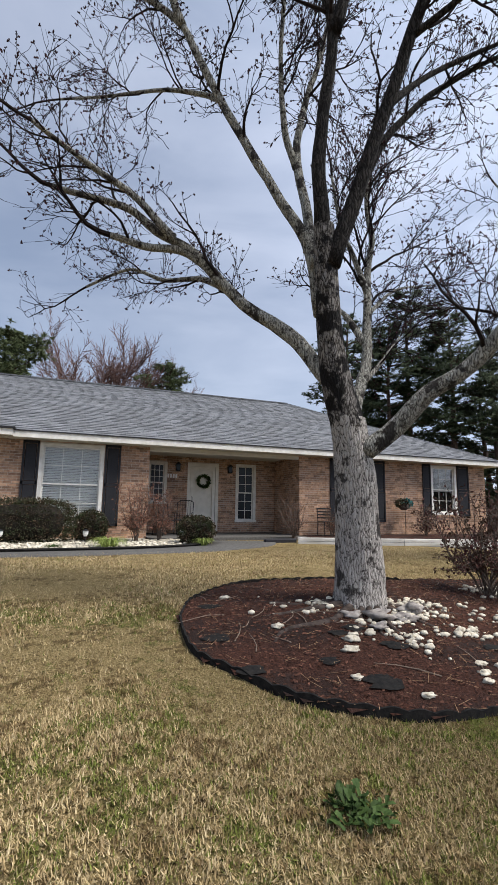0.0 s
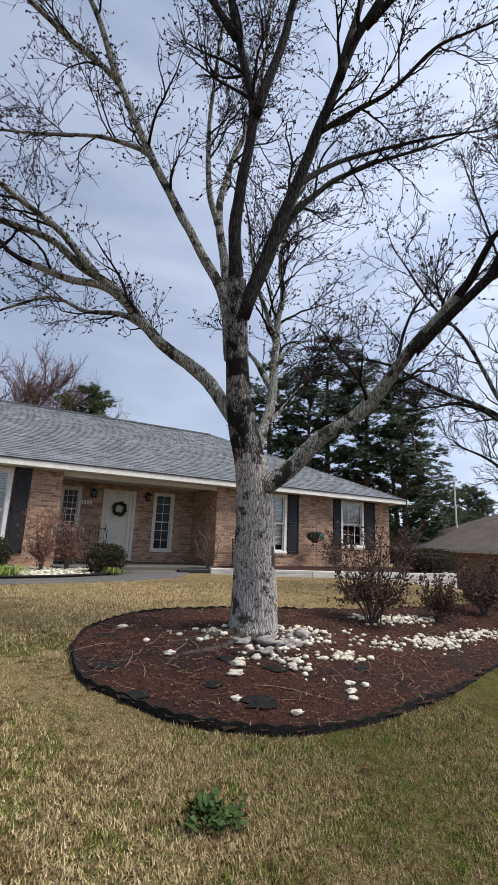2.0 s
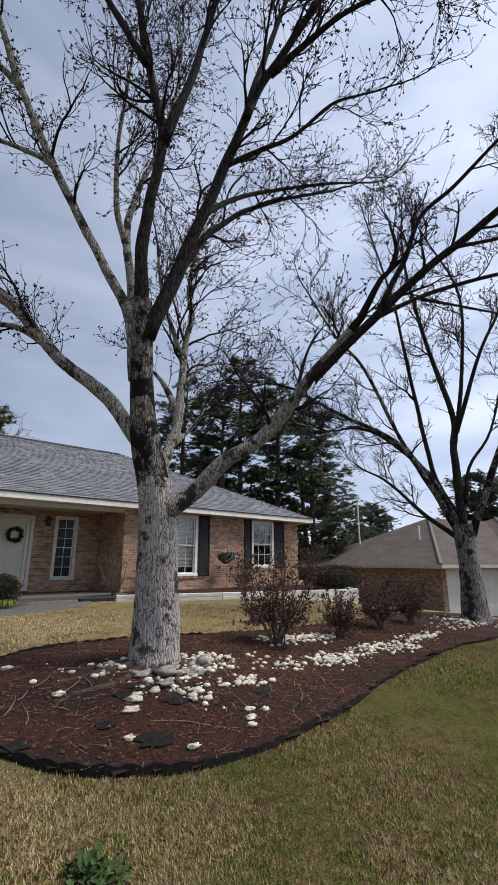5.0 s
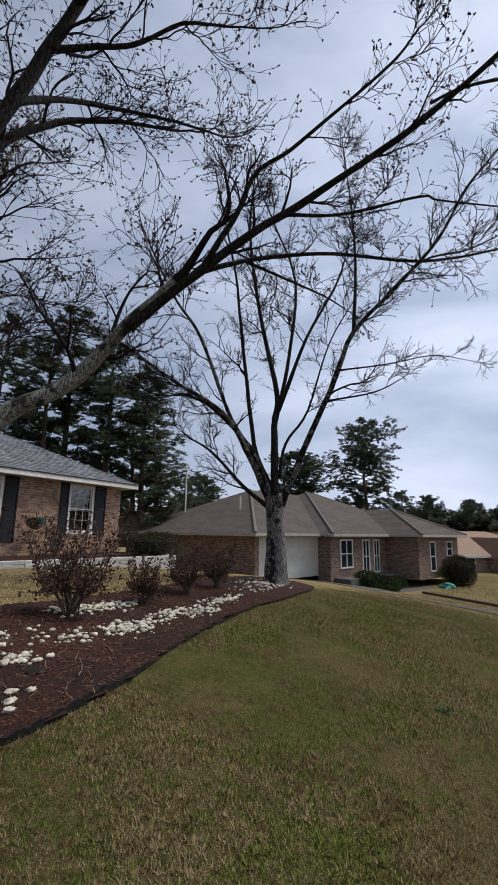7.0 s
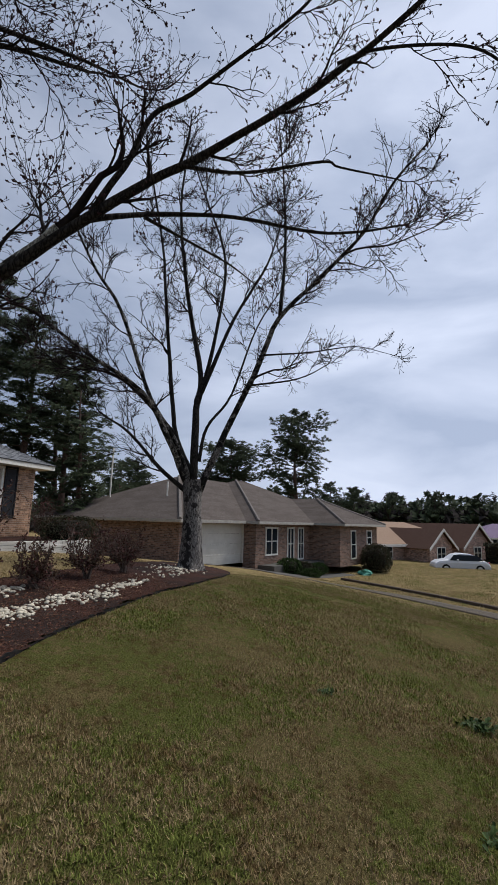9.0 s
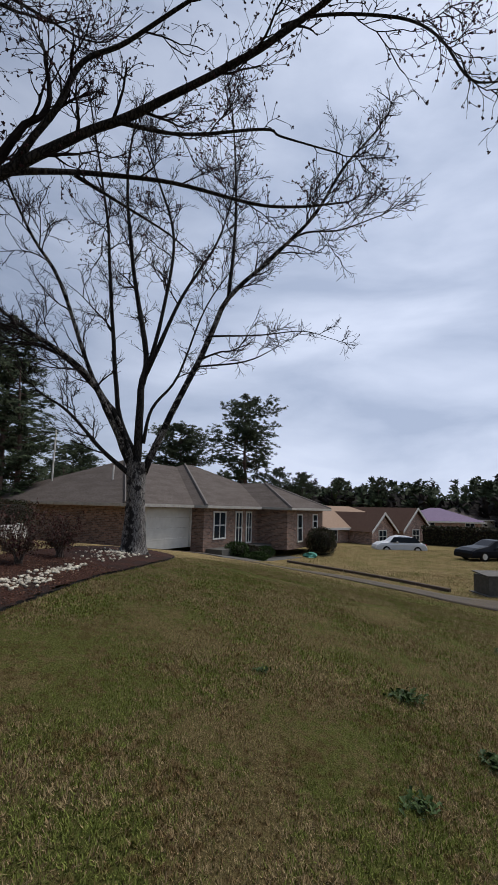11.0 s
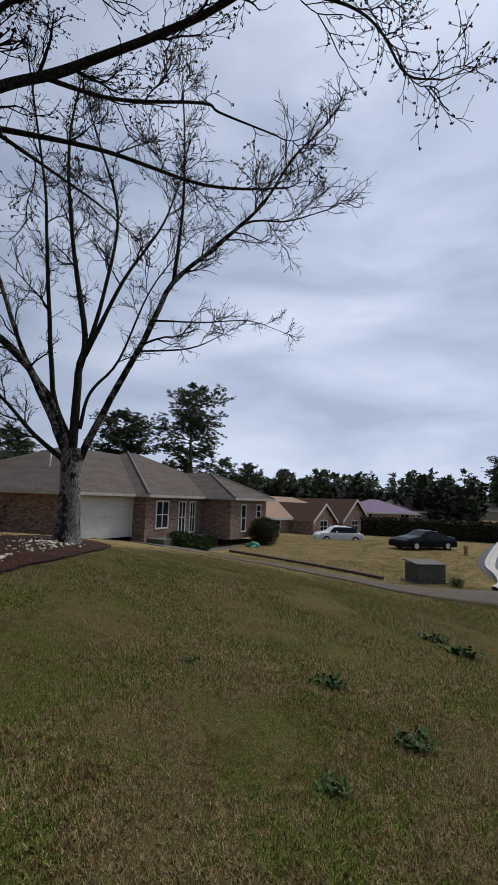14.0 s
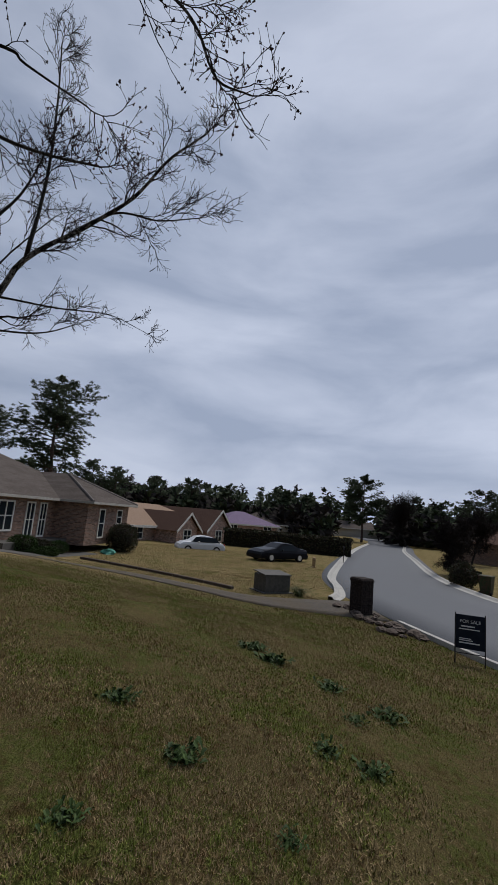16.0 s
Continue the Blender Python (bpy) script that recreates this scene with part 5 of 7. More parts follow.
for i in range(168):
    for j in range(47):
        if inside(-5.6 + (i + 0.5) * step, -10.5 + (j + 0.5) * step, BED):
            fs.append((bed_vert(i, j), bed_vert(i + 1, j), bed_vert(i + 1, j + 1), bed_vert(i, j + 1)))
g.add(vs, fs)
bed = part("mulch_bed", g, M_MULCH, None, smooth=True)
tagged(bed, "kidney-shaped bed of dark red bark mulch", "flower bed", kind="structure")

g = Geo()
vs, fs = [], []
sc = []
for i in range(len(BED) - 1):
    a, b = BED[i], BED[i + 1]
    n = max(2, int((b - a).length / 0.035))
    sc += [a.lerp(b, k / n) for k in range(n)]
run = 0.0
for i, p in enumerate(sc):
    q = sc[(i + 1) % len(sc)]
    d = (q - sc[i - 1]).normalized()
    s = Vector((d.y, -d.x, 0))
    run += (p - sc[i - 1]).length if i else 0
    h = (0.045 if p.x < -2.4 else 0.02) + 0.018 * abs(math.sin(run * math.pi / 0.15)) + 0.018 * noise.noise((p.x * 1.3, p.y * 1.3, 6))
    wob = s * (0.02 * noise.noise((p.x * 2, p.y * 2, 2)))
    z = gz(p.x, p.y)
    for off, zz in ((0.008, -0.05), (0.008, h), (-0.008, h), (-0.008, -0.05)):
        vs.append(p + wob + s * off + Vector((0, 0, z + zz)))
n = len(sc)
for i in range(n):
    j = (i + 1) % n
    for k in range(3):
        fs.append((i * 4 + k, j * 4 + k, j * 4 + k + 1, i * 4 + k + 1))
g.add(vs, fs)
tagged(part("bed_edging", g, M_BLACK, None), "black scalloped plastic edging round the mulch bed", "edging")

# black patches (torn landscape cloth, and dark soil added near the trunk), roots, sticks
rnd = random.Random(12)
for x, y, r in ((-4.47, -10.02, 0.13), (-4.22, -9.3, 0.09), (-4.08, -9.62, 0.10), (-5.28, -9.2, 0.10), (-5.15, -8.5, 0.09), (-4.66, -9.72, 0.07), (-4.38, -9.35, 0.08), (-5.2, -9.72, 0.08), (-3.3, -9.75, 0.07)):
    g = Geo()
    ring = [(x + math.cos(a) * r * (1 + 0.9 * noise.noise((math.cos(a) * 2 + x, math.sin(a) * 2, y))), y + math.sin(a) * r * 0.7) for a in np.linspace(0, 6.28, 15)[:-1]]
    g.add([(x, y, bed_z(x, y) + 0.022)] + [(a, b, bed_z(a, b) + 0.010) for a, b in ring], [(0, i + 1, (i + 1) % 14 + 1) for i in range(14)])
    tagged(part("black_patch", g, M_BLACK, None, smooth=True), "black patch of torn landscape cloth and dark soil in the mulch", "cloth", group="cloth patches")
M_ROOT = material("root", (0.03, 0.023, 0.02), (0.09, 0.07, 0.06), 20, 0.95, 0.5, 60)
M_STICK = material("stick", (0.12, 0.09, 0.07), (0.25, 0.19, 0.145), 25, 0.9)
for a, L, r in ((-2.6, 1.1, 0.036), (-2.25, 0.75, 0.03), (-1.7, 0.7, 0.034), (3.3, 0.85, 0.036), (-2.0, 0.6, 0.028), (-1.1, 0.7, 0.024), (-0.5, 0.8, 0.022), (2.9, 0.8, 0.024)):
    pts = []
    for k in range(9):
        t = 0.2 + L * k / 8
        b = a + 0.35 * noise.noise((a, t * 1.7, 0))
        x, y = -3.75 + math.cos(b) * t, -8.74 + math.sin(b) * t
        pts.append((x, y, bed_z(x, y) - 0.004))
    tagged(part("root", Geo().tube(pts, [r * (1.3 - 1.0 * k / 8) for k in range(9)], 8, True, 0.2), M_ROOT, None, smooth=True), "dark surface root of the maple", "root", group="surface roots")
for k in range(30):
    x, y, a, L = rnd.uniform(-5.2, -2.2), rnd.uniform(-10.1, -7.9), rnd.uniform(0, 3.14), rnd.uniform(0.1, 0.42)
    if not inside(x, y, BED) or (x + 3.75) ** 2 + (y + 8.74) ** 2 < 0.16:
        continue
    pts = [(x + math.cos(a + 0.3 * t) * L * t, y + math.sin(a + 0.3 * t) * L * t, bed_z(x + math.cos(a + 0.3 * t) * L * t, y + math.sin(a + 0.3 * t) * L * t) + 0.01) for t in (0, 0.33, 0.66, 1)]
    tagged(part("stick", Geo().tube(pts, [0.0045, 0.004, 0.003, 0.002], 5), M_STICK, None), "fallen dry twig on the mulch", "stick", group="fallen twigs")

# bark chips and fallen needles over the mulch
M_CHIP = material("bark_chip", (0.022, 0.011, 0.008), (0.12, 0.056, 0.038), 30, 0.95, random_amount=0.5, islands=True)
M_STRAW = material("dry_needle", (0.22, 0.13, 0.07), (0.36, 0.24, 0.14), 30, 0.9, random_amount=0.3, islands=True)
rnd = random.Random(44)
gc, gs_ = Geo(), Geo()
for k in range(30000):
    x, y = rnd.uniform(-5.5, 1.5), rnd.uniform(-10.4, -7.4)
    if not inside(x, y, BED):
        continue
    z = bed_z(x, y) + rnd.uniform(0.0, 0.012)
    d = rand_dir(rnd)
    d.z *= 0.35
    o = d.orthogonal().normalized()
    L_ = rnd.uniform(0.005, 0.016)
    p = Vector((x, y, z))
    w = o * L_ * rnd.uniform(0.25, 0.5)
    gc.add([p - d * L_ - w, p + d * L_ - w, p + d * L_ + w, p - d * L_ + w], [(0, 1, 2, 3)])
    if k % 18 == 0:
        q = p + Vector((0, 0, 0.012))
        e = Vector((d.x, d.y, 0.05)) * rnd.uniform(0.04, 0.09)
        f = Vector((-d.y, d.x, 0)) * 0.0015
        gs_.add([q - e - f, q + e - f, q + e + f, q - e + f], [(0, 1, 2, 3)])
tagged(part("mulch_chips", gc, M_CHIP, None), "loose red-brown bark chips", "mulch", kind="stuff")
tagged(part("dry_needles", gs_, M_STRAW, None), "dry fallen needles on the mulch", "litter", kind="stuff")

# white pebbles and larger rocks
M_PEBBLE = material("white_pebble", (0.36, 0.32, 0.24), (0.66, 0.61, 0.51), 40, 0.85, 0.4, 80, random_amount=0.3, islands=True)
M_ROCK = material("grey_rock", (0.17, 0.15, 0.14), (0.36, 0.33, 0.30), 14, 0.9, 0.5, 40)
rnd = random.Random(21)
g = Geo()
for x, y, rx, ry, n in ((-3.36, -8.9, 0.24, 0.20, 46), (-3.6, -9.15, 0.20, 0.16, 34), (-3.86, -9.6, 0.13, 0.16, 18), (-3.35, -9.5, 0.22, 0.14, 26), (-4.15, -8.75, 0.22, 0.22, 22), (-4.05, -9.35, 0.20, 0.14, 14),
                        (-1.6, -8.3, 0.42, 0.20, 70), (-1.2, -8.45, 0.3, 0.16, 40), (-1.85, -9.27, 0.42, 0.16, 95), (-0.75, -9.15, 0.42, 0.18, 90), (-2.6, -9.3, 0.25, 0.14, 14), (-0.2, -9.25, 0.2, 0.1, 20),
                        (0.6, -9.0, 0.5, 0.13, 70), (3.35, -8.3, 0.6, 0.35, 70), (2.4, -8.7, 0.7, 0.2, 24), (-3.0, -9.0, 0.5, 0.3, 16), (-4.6, -8.6, 0.3, 0.3, 6)):
    for _ in range(int(n * 1.8)):
        px, py = x + rnd.gauss(0, rx * 0.62), y + rnd.gauss(0, ry * 0.62)
        if not inside(px, py, BED) or (px + 3.75) ** 2 + (py + 8.74) ** 2 < 0.075:
            continue
        s = 0.010 + 0.022 * rnd.random() ** 1.5
        g.blob((px, py, bed_z(px, py) + s * 0.45), s * rnd.uniform(0.9, 1.5), s * rnd.uniform(0.8, 1.2), s * 0.7, 5, 8, 0.35, rnd.random() * 40)
pebbles = tagged(part("pebbles", g, M_PEBBLE, None, smooth=True), "scattered white river pebbles on the mulch", "pebbles", kind="stuff")
for x, y, s, mat in ((-4.34, -9.47, 0.045, M_PEBBLE), (-4.43, -9.60, 0.045, M_PEBBLE), (-4.29, -9.42, 0.03, M_PEBBLE), (-4.77, -9.13, 0.035, M_PEBBLE), (-4.92, -8.22, 0.035, M_PEBBLE), (-3.62, -9.94, 0.032, M_PEBBLE), (-3.70, -10.04, 0.032, M_PEBBLE),
                     (-3.77, -10.13, 0.03, M_PEBBLE), (-3.51, -9.99, 0.028, M_PEBBLE), (-3.84, -9.14, 0.085, M_ROCK), (-4.06, -9.08, 0.06, M_ROCK), (-3.44, -9.06, 0.085, M_ROCK), (-3.62, -9.2, 0.07, M_ROCK), (-3.98, -9.33, 0.055, M_ROCK), (-4.6, -9.93, 0.03, M_PEBBLE), (-4.3, -10.2, 0.03, M_PEBBLE)):
    gg = Geo().blob((0, 0, 0), s * 1.35, s * 0.95, s * 0.5, 9, 12, 1.3 if mat is M_ROCK else 0.8, x * 7)
    o = part("rock", gg, mat, None, smooth=True)
    o.location = (x, y, bed_z(x, y) + s * 0.3)
    tagged(o, "pale weathered rock on the mulch" if mat is M_ROCK else "rounded white stone on the mulch", "rock", group="rocks in the bed")

# azaleas in the bed
for x, y, h, s, seed, nm in ((-1.93, -8.5, 1.02, 0.72, 1, "half-bare azalea with dark red leaves"), (-0.72, -8.52, 0.55, 0.28, 2, "small sparse azalea in the mulch bed"), (0.45, -8.42, 0.78, 0.42, 3, "half-bare azalea with dark stems"), (1.47, -8.3, 0.66, 0.38, 4, "half-bare azalea with dark stems")):
    twiggy_shrub("azalea", nm, (x, y, gz(x, y) + 0.03), h, s, seed, leaves=6 if seed == 1 else 5, stems=20 if seed == 1 else 14, size=0.045)
for x, y, r, n, seed in ((-5.15, -10.75, 0.13, 26, 1), (-0.77, -13.53, 0.16, 22, 2), (-1.58, -14.06, 0.17, 22, 3), (-2.40, -13.44, 0.11, 16, 4), (0.09, -16.44, 0.22, 18, 5), (-1.28, -15.6, 0.15, 18, 6), (1.55, -15.4, 0.26, 26, 7), (-2.3, -14.65, 0.09, 14, 8), (-1.06, -15.3, 0.15, 16, 9), (2.1, -15.2, 0.25, 22, 10), (-0.2, -15.9, 0.14, 14, 11), (0.8, -16.0, 0.2, 18, 12), (-3.2, -10.15, 0.08, 12, 13), (-1.1, -12.3, 0.09, 12, 14), (-3.9, -12.1, 0.06, 10, 15)):
    broad_weed("dark green broad-leaved weed in the lawn", (x, y, gz(x, y) + 0.01), r, n, seed, M_LEAF_GREEN)
# ---------------------------------------------------------------- planting and things at the house front
M_GRAVEL = material("white_gravel", (0.28, 0.25, 0.19), (0.48, 0.44, 0.37), 30, 0.9, 0.8, 45)
strip("walkway", [(-12, -3.55), (-8, -3.5), (-5.2, -3.35), (-3.6, -2.85), (-2.5, -1.9), (-2.2, -1.0)], lambda t: 0.42 + 0.5 * t * t, 0.022, M_CONCRETE, "grey concrete front walk curving to the porch", "walkway")
g = Geo()
poly = smooth_path([(-12, -3.1, 0), (-8, -3.05, 0), (-5.4, -2.9, 0), (-3.9, -2.4, 0), (-3.3, -1.7, 0), (-3.5, -1.0, 0)], 8)
vs = [(p.x, p.y, gz(p.x, p.y) + 0.03) for p in poly] + [(p.x, 0.05 if p.x < -4.6 else -0.56, gz(p.x, p.y) + 0.05) for p in poly]
m_ = len(poly)
g.add(vs, [(i, i + 1, m_ + i + 1, m_ + i) for i in range(m_ - 1)])
tagged(part("gravel_bed", g, M_GRAVEL, None), "white gravel bed along the house wall", "gravel bed", kind="structure")
rnd = random.Random(5)
g = Geo()
for _ in range(900):
    x = rnd.uniform(-9.5, -3.4)
    y = rnd.uniform(-2.85, -0.6)
    if y < -2.9 + max(0, (x + 5.4)) * 0.55:
        continue
    s = rnd.uniform(0.02, 0.045)
    g.blob((x, y, gz(x, y) + 0.05), s * 1.3, s, s * 0.7, 4, 6, 0.3, rnd.random() * 30)
tagged(part("gravel_stones", g, M_PEBBLE, None, smooth=True), "loose white stones in the bed", "stones", kind="stuff")
pts = [p + Vector((0, -0.03, gz(p.x, p.y) + 0.05)) for p in poly]
tagged(part("bed_edging", Geo().tube(pts, [0.03] * len(pts), 6), M_BLACK, None), "black plastic edging of the gravel bed", "edging")

clipped_shrub("hedge_shrub", "wide clipped evergreen hedge shrub by the window", (-7.35, -0.95, -0.1), 0.95, 0.5, 0.98, 1, count=4200)
clipped_shrub("hedge_shrub", "wide clipped evergreen hedge shrub", (-9.2, -0.95, -0.1), 0.95, 0.5, 0.95, 2, count=2600)
clipped_shrub("round_shrub", "small rounded shrub under the window", (-5.98, -0.75, -0.1), 0.36, 0.34, 0.72, 3, count=2000, square=2.4)
clipped_shrub("round_shrub", "rounded reddish shrub beside the walk", (-3.62, -1.75, -0.08), 0.40, 0.38, 0.62, 4, M_LEAF_DARK, count=2400, square=2.6)
twiggy_shrub("azalea", "tall half-bare azalea with brown leaves by the porch", (-4.95, -1.2, -0.1), 1.3, 0.55, 11, M_LEAF_BROWN, 9, 14, 0.045)
twiggy_shrub("azalea", "half-bare shrub with brown leaves by the porch", (-4.35, -0.9, -0.1), 1.15, 0.38, 12, M_LEAF_BROWN, 7, 9, 0.045)
twiggy_shrub("azalea", "bare grey shrub at the porch corner", (-0.55, -0.75, -0.08), 1.1, 0.5, 13, M_LEAF_BROWN, 2, 13, 0.035)
twiggy_shrub("azalea", "half-bare shrub under the window", (0.75, -0.6, -0.08), 0.9, 0.35, 14, M_LEAF_BROWN, 3, 10, 0.035)
twiggy_shrub("azalea", "half-bare shrub with red leaves against the brick", (4.15, -0.7, -0.05), 0.95, 0.5, 15, M_LEAF_RED, 6, 12, 0.045)
twiggy_shrub("azalea", "half-bare shrub with red leaves against the brick", (7.2, -0.9, -0.05), 1.25, 0.55, 16, M_LEAF_RED, 8, 13, 0.05)
clipped_shrub("hedge_shrub", "dark clipped shrub at the house corner", (6.6, -2.6, -0.1), 0.9, 0.6, 0.8, 17, count=3200)
strap_clump("liriope_clump", "yellow-green strap-leaved clump at the walk", (-5.65, -2.62, -0.08), 0.38, 0.22, 320, 1)
strap_clump("liriope_clump", "small yellow-green strap-leaved clump", (-3.55, -2.25, -0.08), 0.22, 0.17, 160, 2)
strap_clump("liriope_clump", "small green clump in the gravel", (-6.7, -2.6, -0.08), 0.2, 0.09, 90, 3, M_LEAF_GREEN)

# timbers that hold the raised bed on the right
M_TIMBER = material("white_timber", (0.50, 0.48, 0.44), (0.66, 0.64, 0.60), 9, 0.8, 0.3, 50, c=(0.36, 0.34, 0.3), c_scale=4, c_amount=0.5, stretch=(0.3, 1, 1))
tim = thing("timber_edging", "whitewashed landscape timbers stacked round the raised bed", "edging")
TL = [(-1.0, -1.9), (1.6, -2.75), (5.95, -3.95)]
rt = random.Random(3)
for (x0, y0), (x1, y1) in zip(TL, TL[1:]):
    dx, dy = x1 - x0, y1 - y0
    L_ = math.hypot(dx, dy)
    ang = math.degrees(math.atan2(dy, dx))
    for k, zt in enumerate((0.055, -0.035, -0.125, -0.215, -0.305)):
        off = 0.6 * (k % 2)
        s = 0.0
        while s < L_ - 0.02:
            e = min(s + 1.8 - off, L_)
            off = 0
            m = pose(x0, y0, 0, 0, 0, ang)
            part("timber", Geo().soft_box(s + 0.004, e - 0.004, -0.05 + rt.uniform(-0.006, 0.006), 0.05, zt - 0.083, zt, 0.012, m), M_TIMBER, tim)
            s = e
m = pose(5.95, -3.95, 0, 0, 0, 55)
for k, zt in enumerate((0.055, -0.035, -0.125, -0.215, -0.305)):
    part("timber", Geo().soft_box(0.06, 2.6, -0.05, 0.05, zt - 0.083, zt, 0.012, m), M_TIMBER, tim)
g = Geo().add([(-1.0, -1.85, -0.02), (1.6, -2.7, -0.02), (5.9, -3.9, 0.0), (7.4, -1.8, 0.0), (7.4, -0.02, 0.0), (0.02, -0.02, 0.0), (0.0, -0.6, -0.02)], [(0, 1, 2, 3, 4, 5, 6)])
tagged(part("raised_bed", g, M_MULCH, None), "mulch of the raised bed along the wall", "flower bed", kind="structure")
steps_ = part("path_edge", Geo().soft_box(-1.75, -0.85, -1.55, -1.42, -0.14, 0.0, 0.02), M_SHUTTER, None)
tagged(steps_, "dark timber at the end of the porch walk", "edging")

# porch things
wr = thing("wreath", "round twig and leaf wreath on the front door", "wreath", (-2.54, PORCH_Y - 0.045, 1.62))
g = Geo()
ring = [Vector((math.cos(a) * 0.17, 0, math.sin(a) * 0.17)) for a in np.linspace(0, 6.2832, 25)]
g.tube(ring, [0.03] * 25, 6, cap=False)
part("ring", g, M_STEM, wr)
g = Geo()
rnd = random.Random(2)
for _ in range(420):
    a = rnd.uniform(0, 6.283)
    leaf(g, Vector((math.cos(a) * 0.17, -0.02, math.sin(a) * 0.17)) + rand_dir(rnd) * 0.04, (rand_dir(rnd) + Vector((math.cos(a), -0.5, math.sin(a))) * 0.6).normalized(), 0.07, 0.02, rnd)
part("foliage", g, M_LEAF_GREEN, wr, kind="stuff")
M_NUMBER = material("number_white", (0.7, 0.7, 0.68), (0.78, 0.78, 0.76), 10, 0.5)
nb = thing("house_number", "row of white plaques beside the front door", "sign", (-3.55, PORCH_Y - 0.014, 1.70))
for k in range(4):
    part("plaque", Geo().box(-0.16 + k * 0.085, -0.105 + k * 0.085, -0.012, 0, 0, 0.12), M_NUMBER, nb)


def sconce(x, z):
    s = thing("wall_lamp", "dark metal lantern beside the front door", "lamp", (x, PORCH_Y - 0.012, z), group="porch lanterns")
    part("back_plate", Geo().soft_box(-0.05, 0.05, -0.02, 0, -0.1, 0.1, 0.01), M_METAL, s)
    part("arm", Geo().tube([(0, -0.02, 0.05), (0, -0.09, 0.13), (0, -0.13, 0.10)], [0.01] * 3, 6), M_METAL, s)
    g = Geo()
    for z0, z1, w0, w1 in ((0.03, 0.12, 0.085, 0.02), (-0.17, -0.14, 0.05, 0.065)):
        vs = [(sx * w0, -0.13 + sy * w0, z0) for sx, sy in ((-1, -1), (1, -1), (1, 1), (-1, 1))] + [(sx * w1, -0.13 + sy * w1, z1) for sx, sy in ((-1, -1), (1, -1), (1, 1), (-1, 1))]
        g.add(vs, [(0, 1, 5, 4), (1, 2, 6, 5), (2, 3, 7, 6), (3, 0, 4, 7), (4, 5, 6, 7), (3, 2, 1, 0)])
    for sx, sy in ((-1, -1), (1, -1), (1, 1), (-1, 1)):
        g.tube([(sx * 0.06, -0.13 + sy * 0.06, -0.14), (sx * 0.075, -0.13 + sy * 0.075, 0.03)], [0.006, 0.006], 4)
    part("cage", g, M_METAL, s)
    part("glass", Geo().box(-0.055, 0.055, -0.185, -0.075, -0.14, 0.03), M_GLASS, s)


sconce(-3.40, 2.08)
sconce(-1.66, 2.08)


def garden_lamp(x, y):
    z = gz(x, y) + 0.03
    s = thing("path_light", "small solar path light with glass head", "lamp", (x, y, z), group="path lights")
    part("stake", Geo().tube([(0, 0, -0.05), (0, 0, 0.2)], [0.008, 0.008], 6), M_METAL, s)
    part("head", Geo().tube([(0, 0, 0.19), (0, 0, 0.23), (0, 0, 0.30), (0, 0, 0.315)], [0.03, 0.055, 0.06, 0.02], 10), M_BLIND, s, "frosted lamp head")
    part("cap", Geo().tube([(0, 0, 0.31), (0, 0, 0.335)], [0.075, 0.03], 10), M_METAL, s)


for x, y in ((-3.95, -1.75), (-3.25, -1.75), (-6.1, -1.9), (-7.75, -1.9)):
    garden_lamp(x, y)


def patio_chair(x, y, turn, label):
    c = thing("patio_chair", label, "chair", (x, y, -0.02), group="porch chairs", turn=turn)
    for sx in (-0.24, 0.24):
        part("leg", Geo().tube([(sx, -0.24, 0), (sx, -0.22, 0.42), (sx, -0.22, 0.62), (sx, 0.2, 0.66)], [0.012] * 4, 6), M_METAL, c)
        part("leg", Geo().tube([(sx, 0.28, 0), (sx, 0.18, 0.42), (sx, 0.30, 0.95)], [0.012] * 3, 6), M_METAL, c)
    part("seat", Geo().soft_box(-0.25, 0.25, -0.24, 0.2, 0.40, 0.435, 0.012), M_METAL, c)
    part("back_rail", Geo().tube([(-0.24, 0.30, 0.93), (-0.15, 0.32, 1.0), (0.15, 0.32, 1.0), (0.24, 0.30, 0.93)], [0.012] * 4, 6), M_METAL, c)
    for k in range(5):
        xx = -0.16 + 0.08 * k
        part("back_bar", Geo().tube([(xx, 0.2, 0.45), (xx, 0.3, 0.98)], [0.006] * 2, 5), M_METAL, c)
    return c


patio_chair(-3.95, 0.55, 25, "black metal patio chair on the porch")
patio_chair(-3.35, 0.9, -20, "black metal patio chair on the porch")
rk = thing("garden_bench", "dark metal garden bench against the brick wall", "bench", (1.0, -0.45, -0.02))
for sx in (-0.5, 0.5):
    part("leg", Geo().tube([(sx, -0.2, 0), (sx, -0.2, 0.42), (sx, 0.2, 0.42), (sx, 0.25, 0.85)], [0.015] * 4, 6), M_METAL, rk)
    part("leg", Geo().tube([(sx, 0.22, 0), (sx, 0.2, 0.42)], [0.015] * 2, 6), M_METAL, rk)
for k in range(6):
    part("slat", Geo().box(-0.52, 0.52, -0.2 + k * 0.068, -0.15 + k * 0.068, 0.42, 0.44), M_METAL, rk)
for k in range(4):
    part("back_slat", Geo().box(-0.52, 0.52, 0.205 + 0.012 * k, 0.22 + 0.012 * k, 0.52 + k * 0.09, 0.57 + k * 0.09), M_METAL, rk)
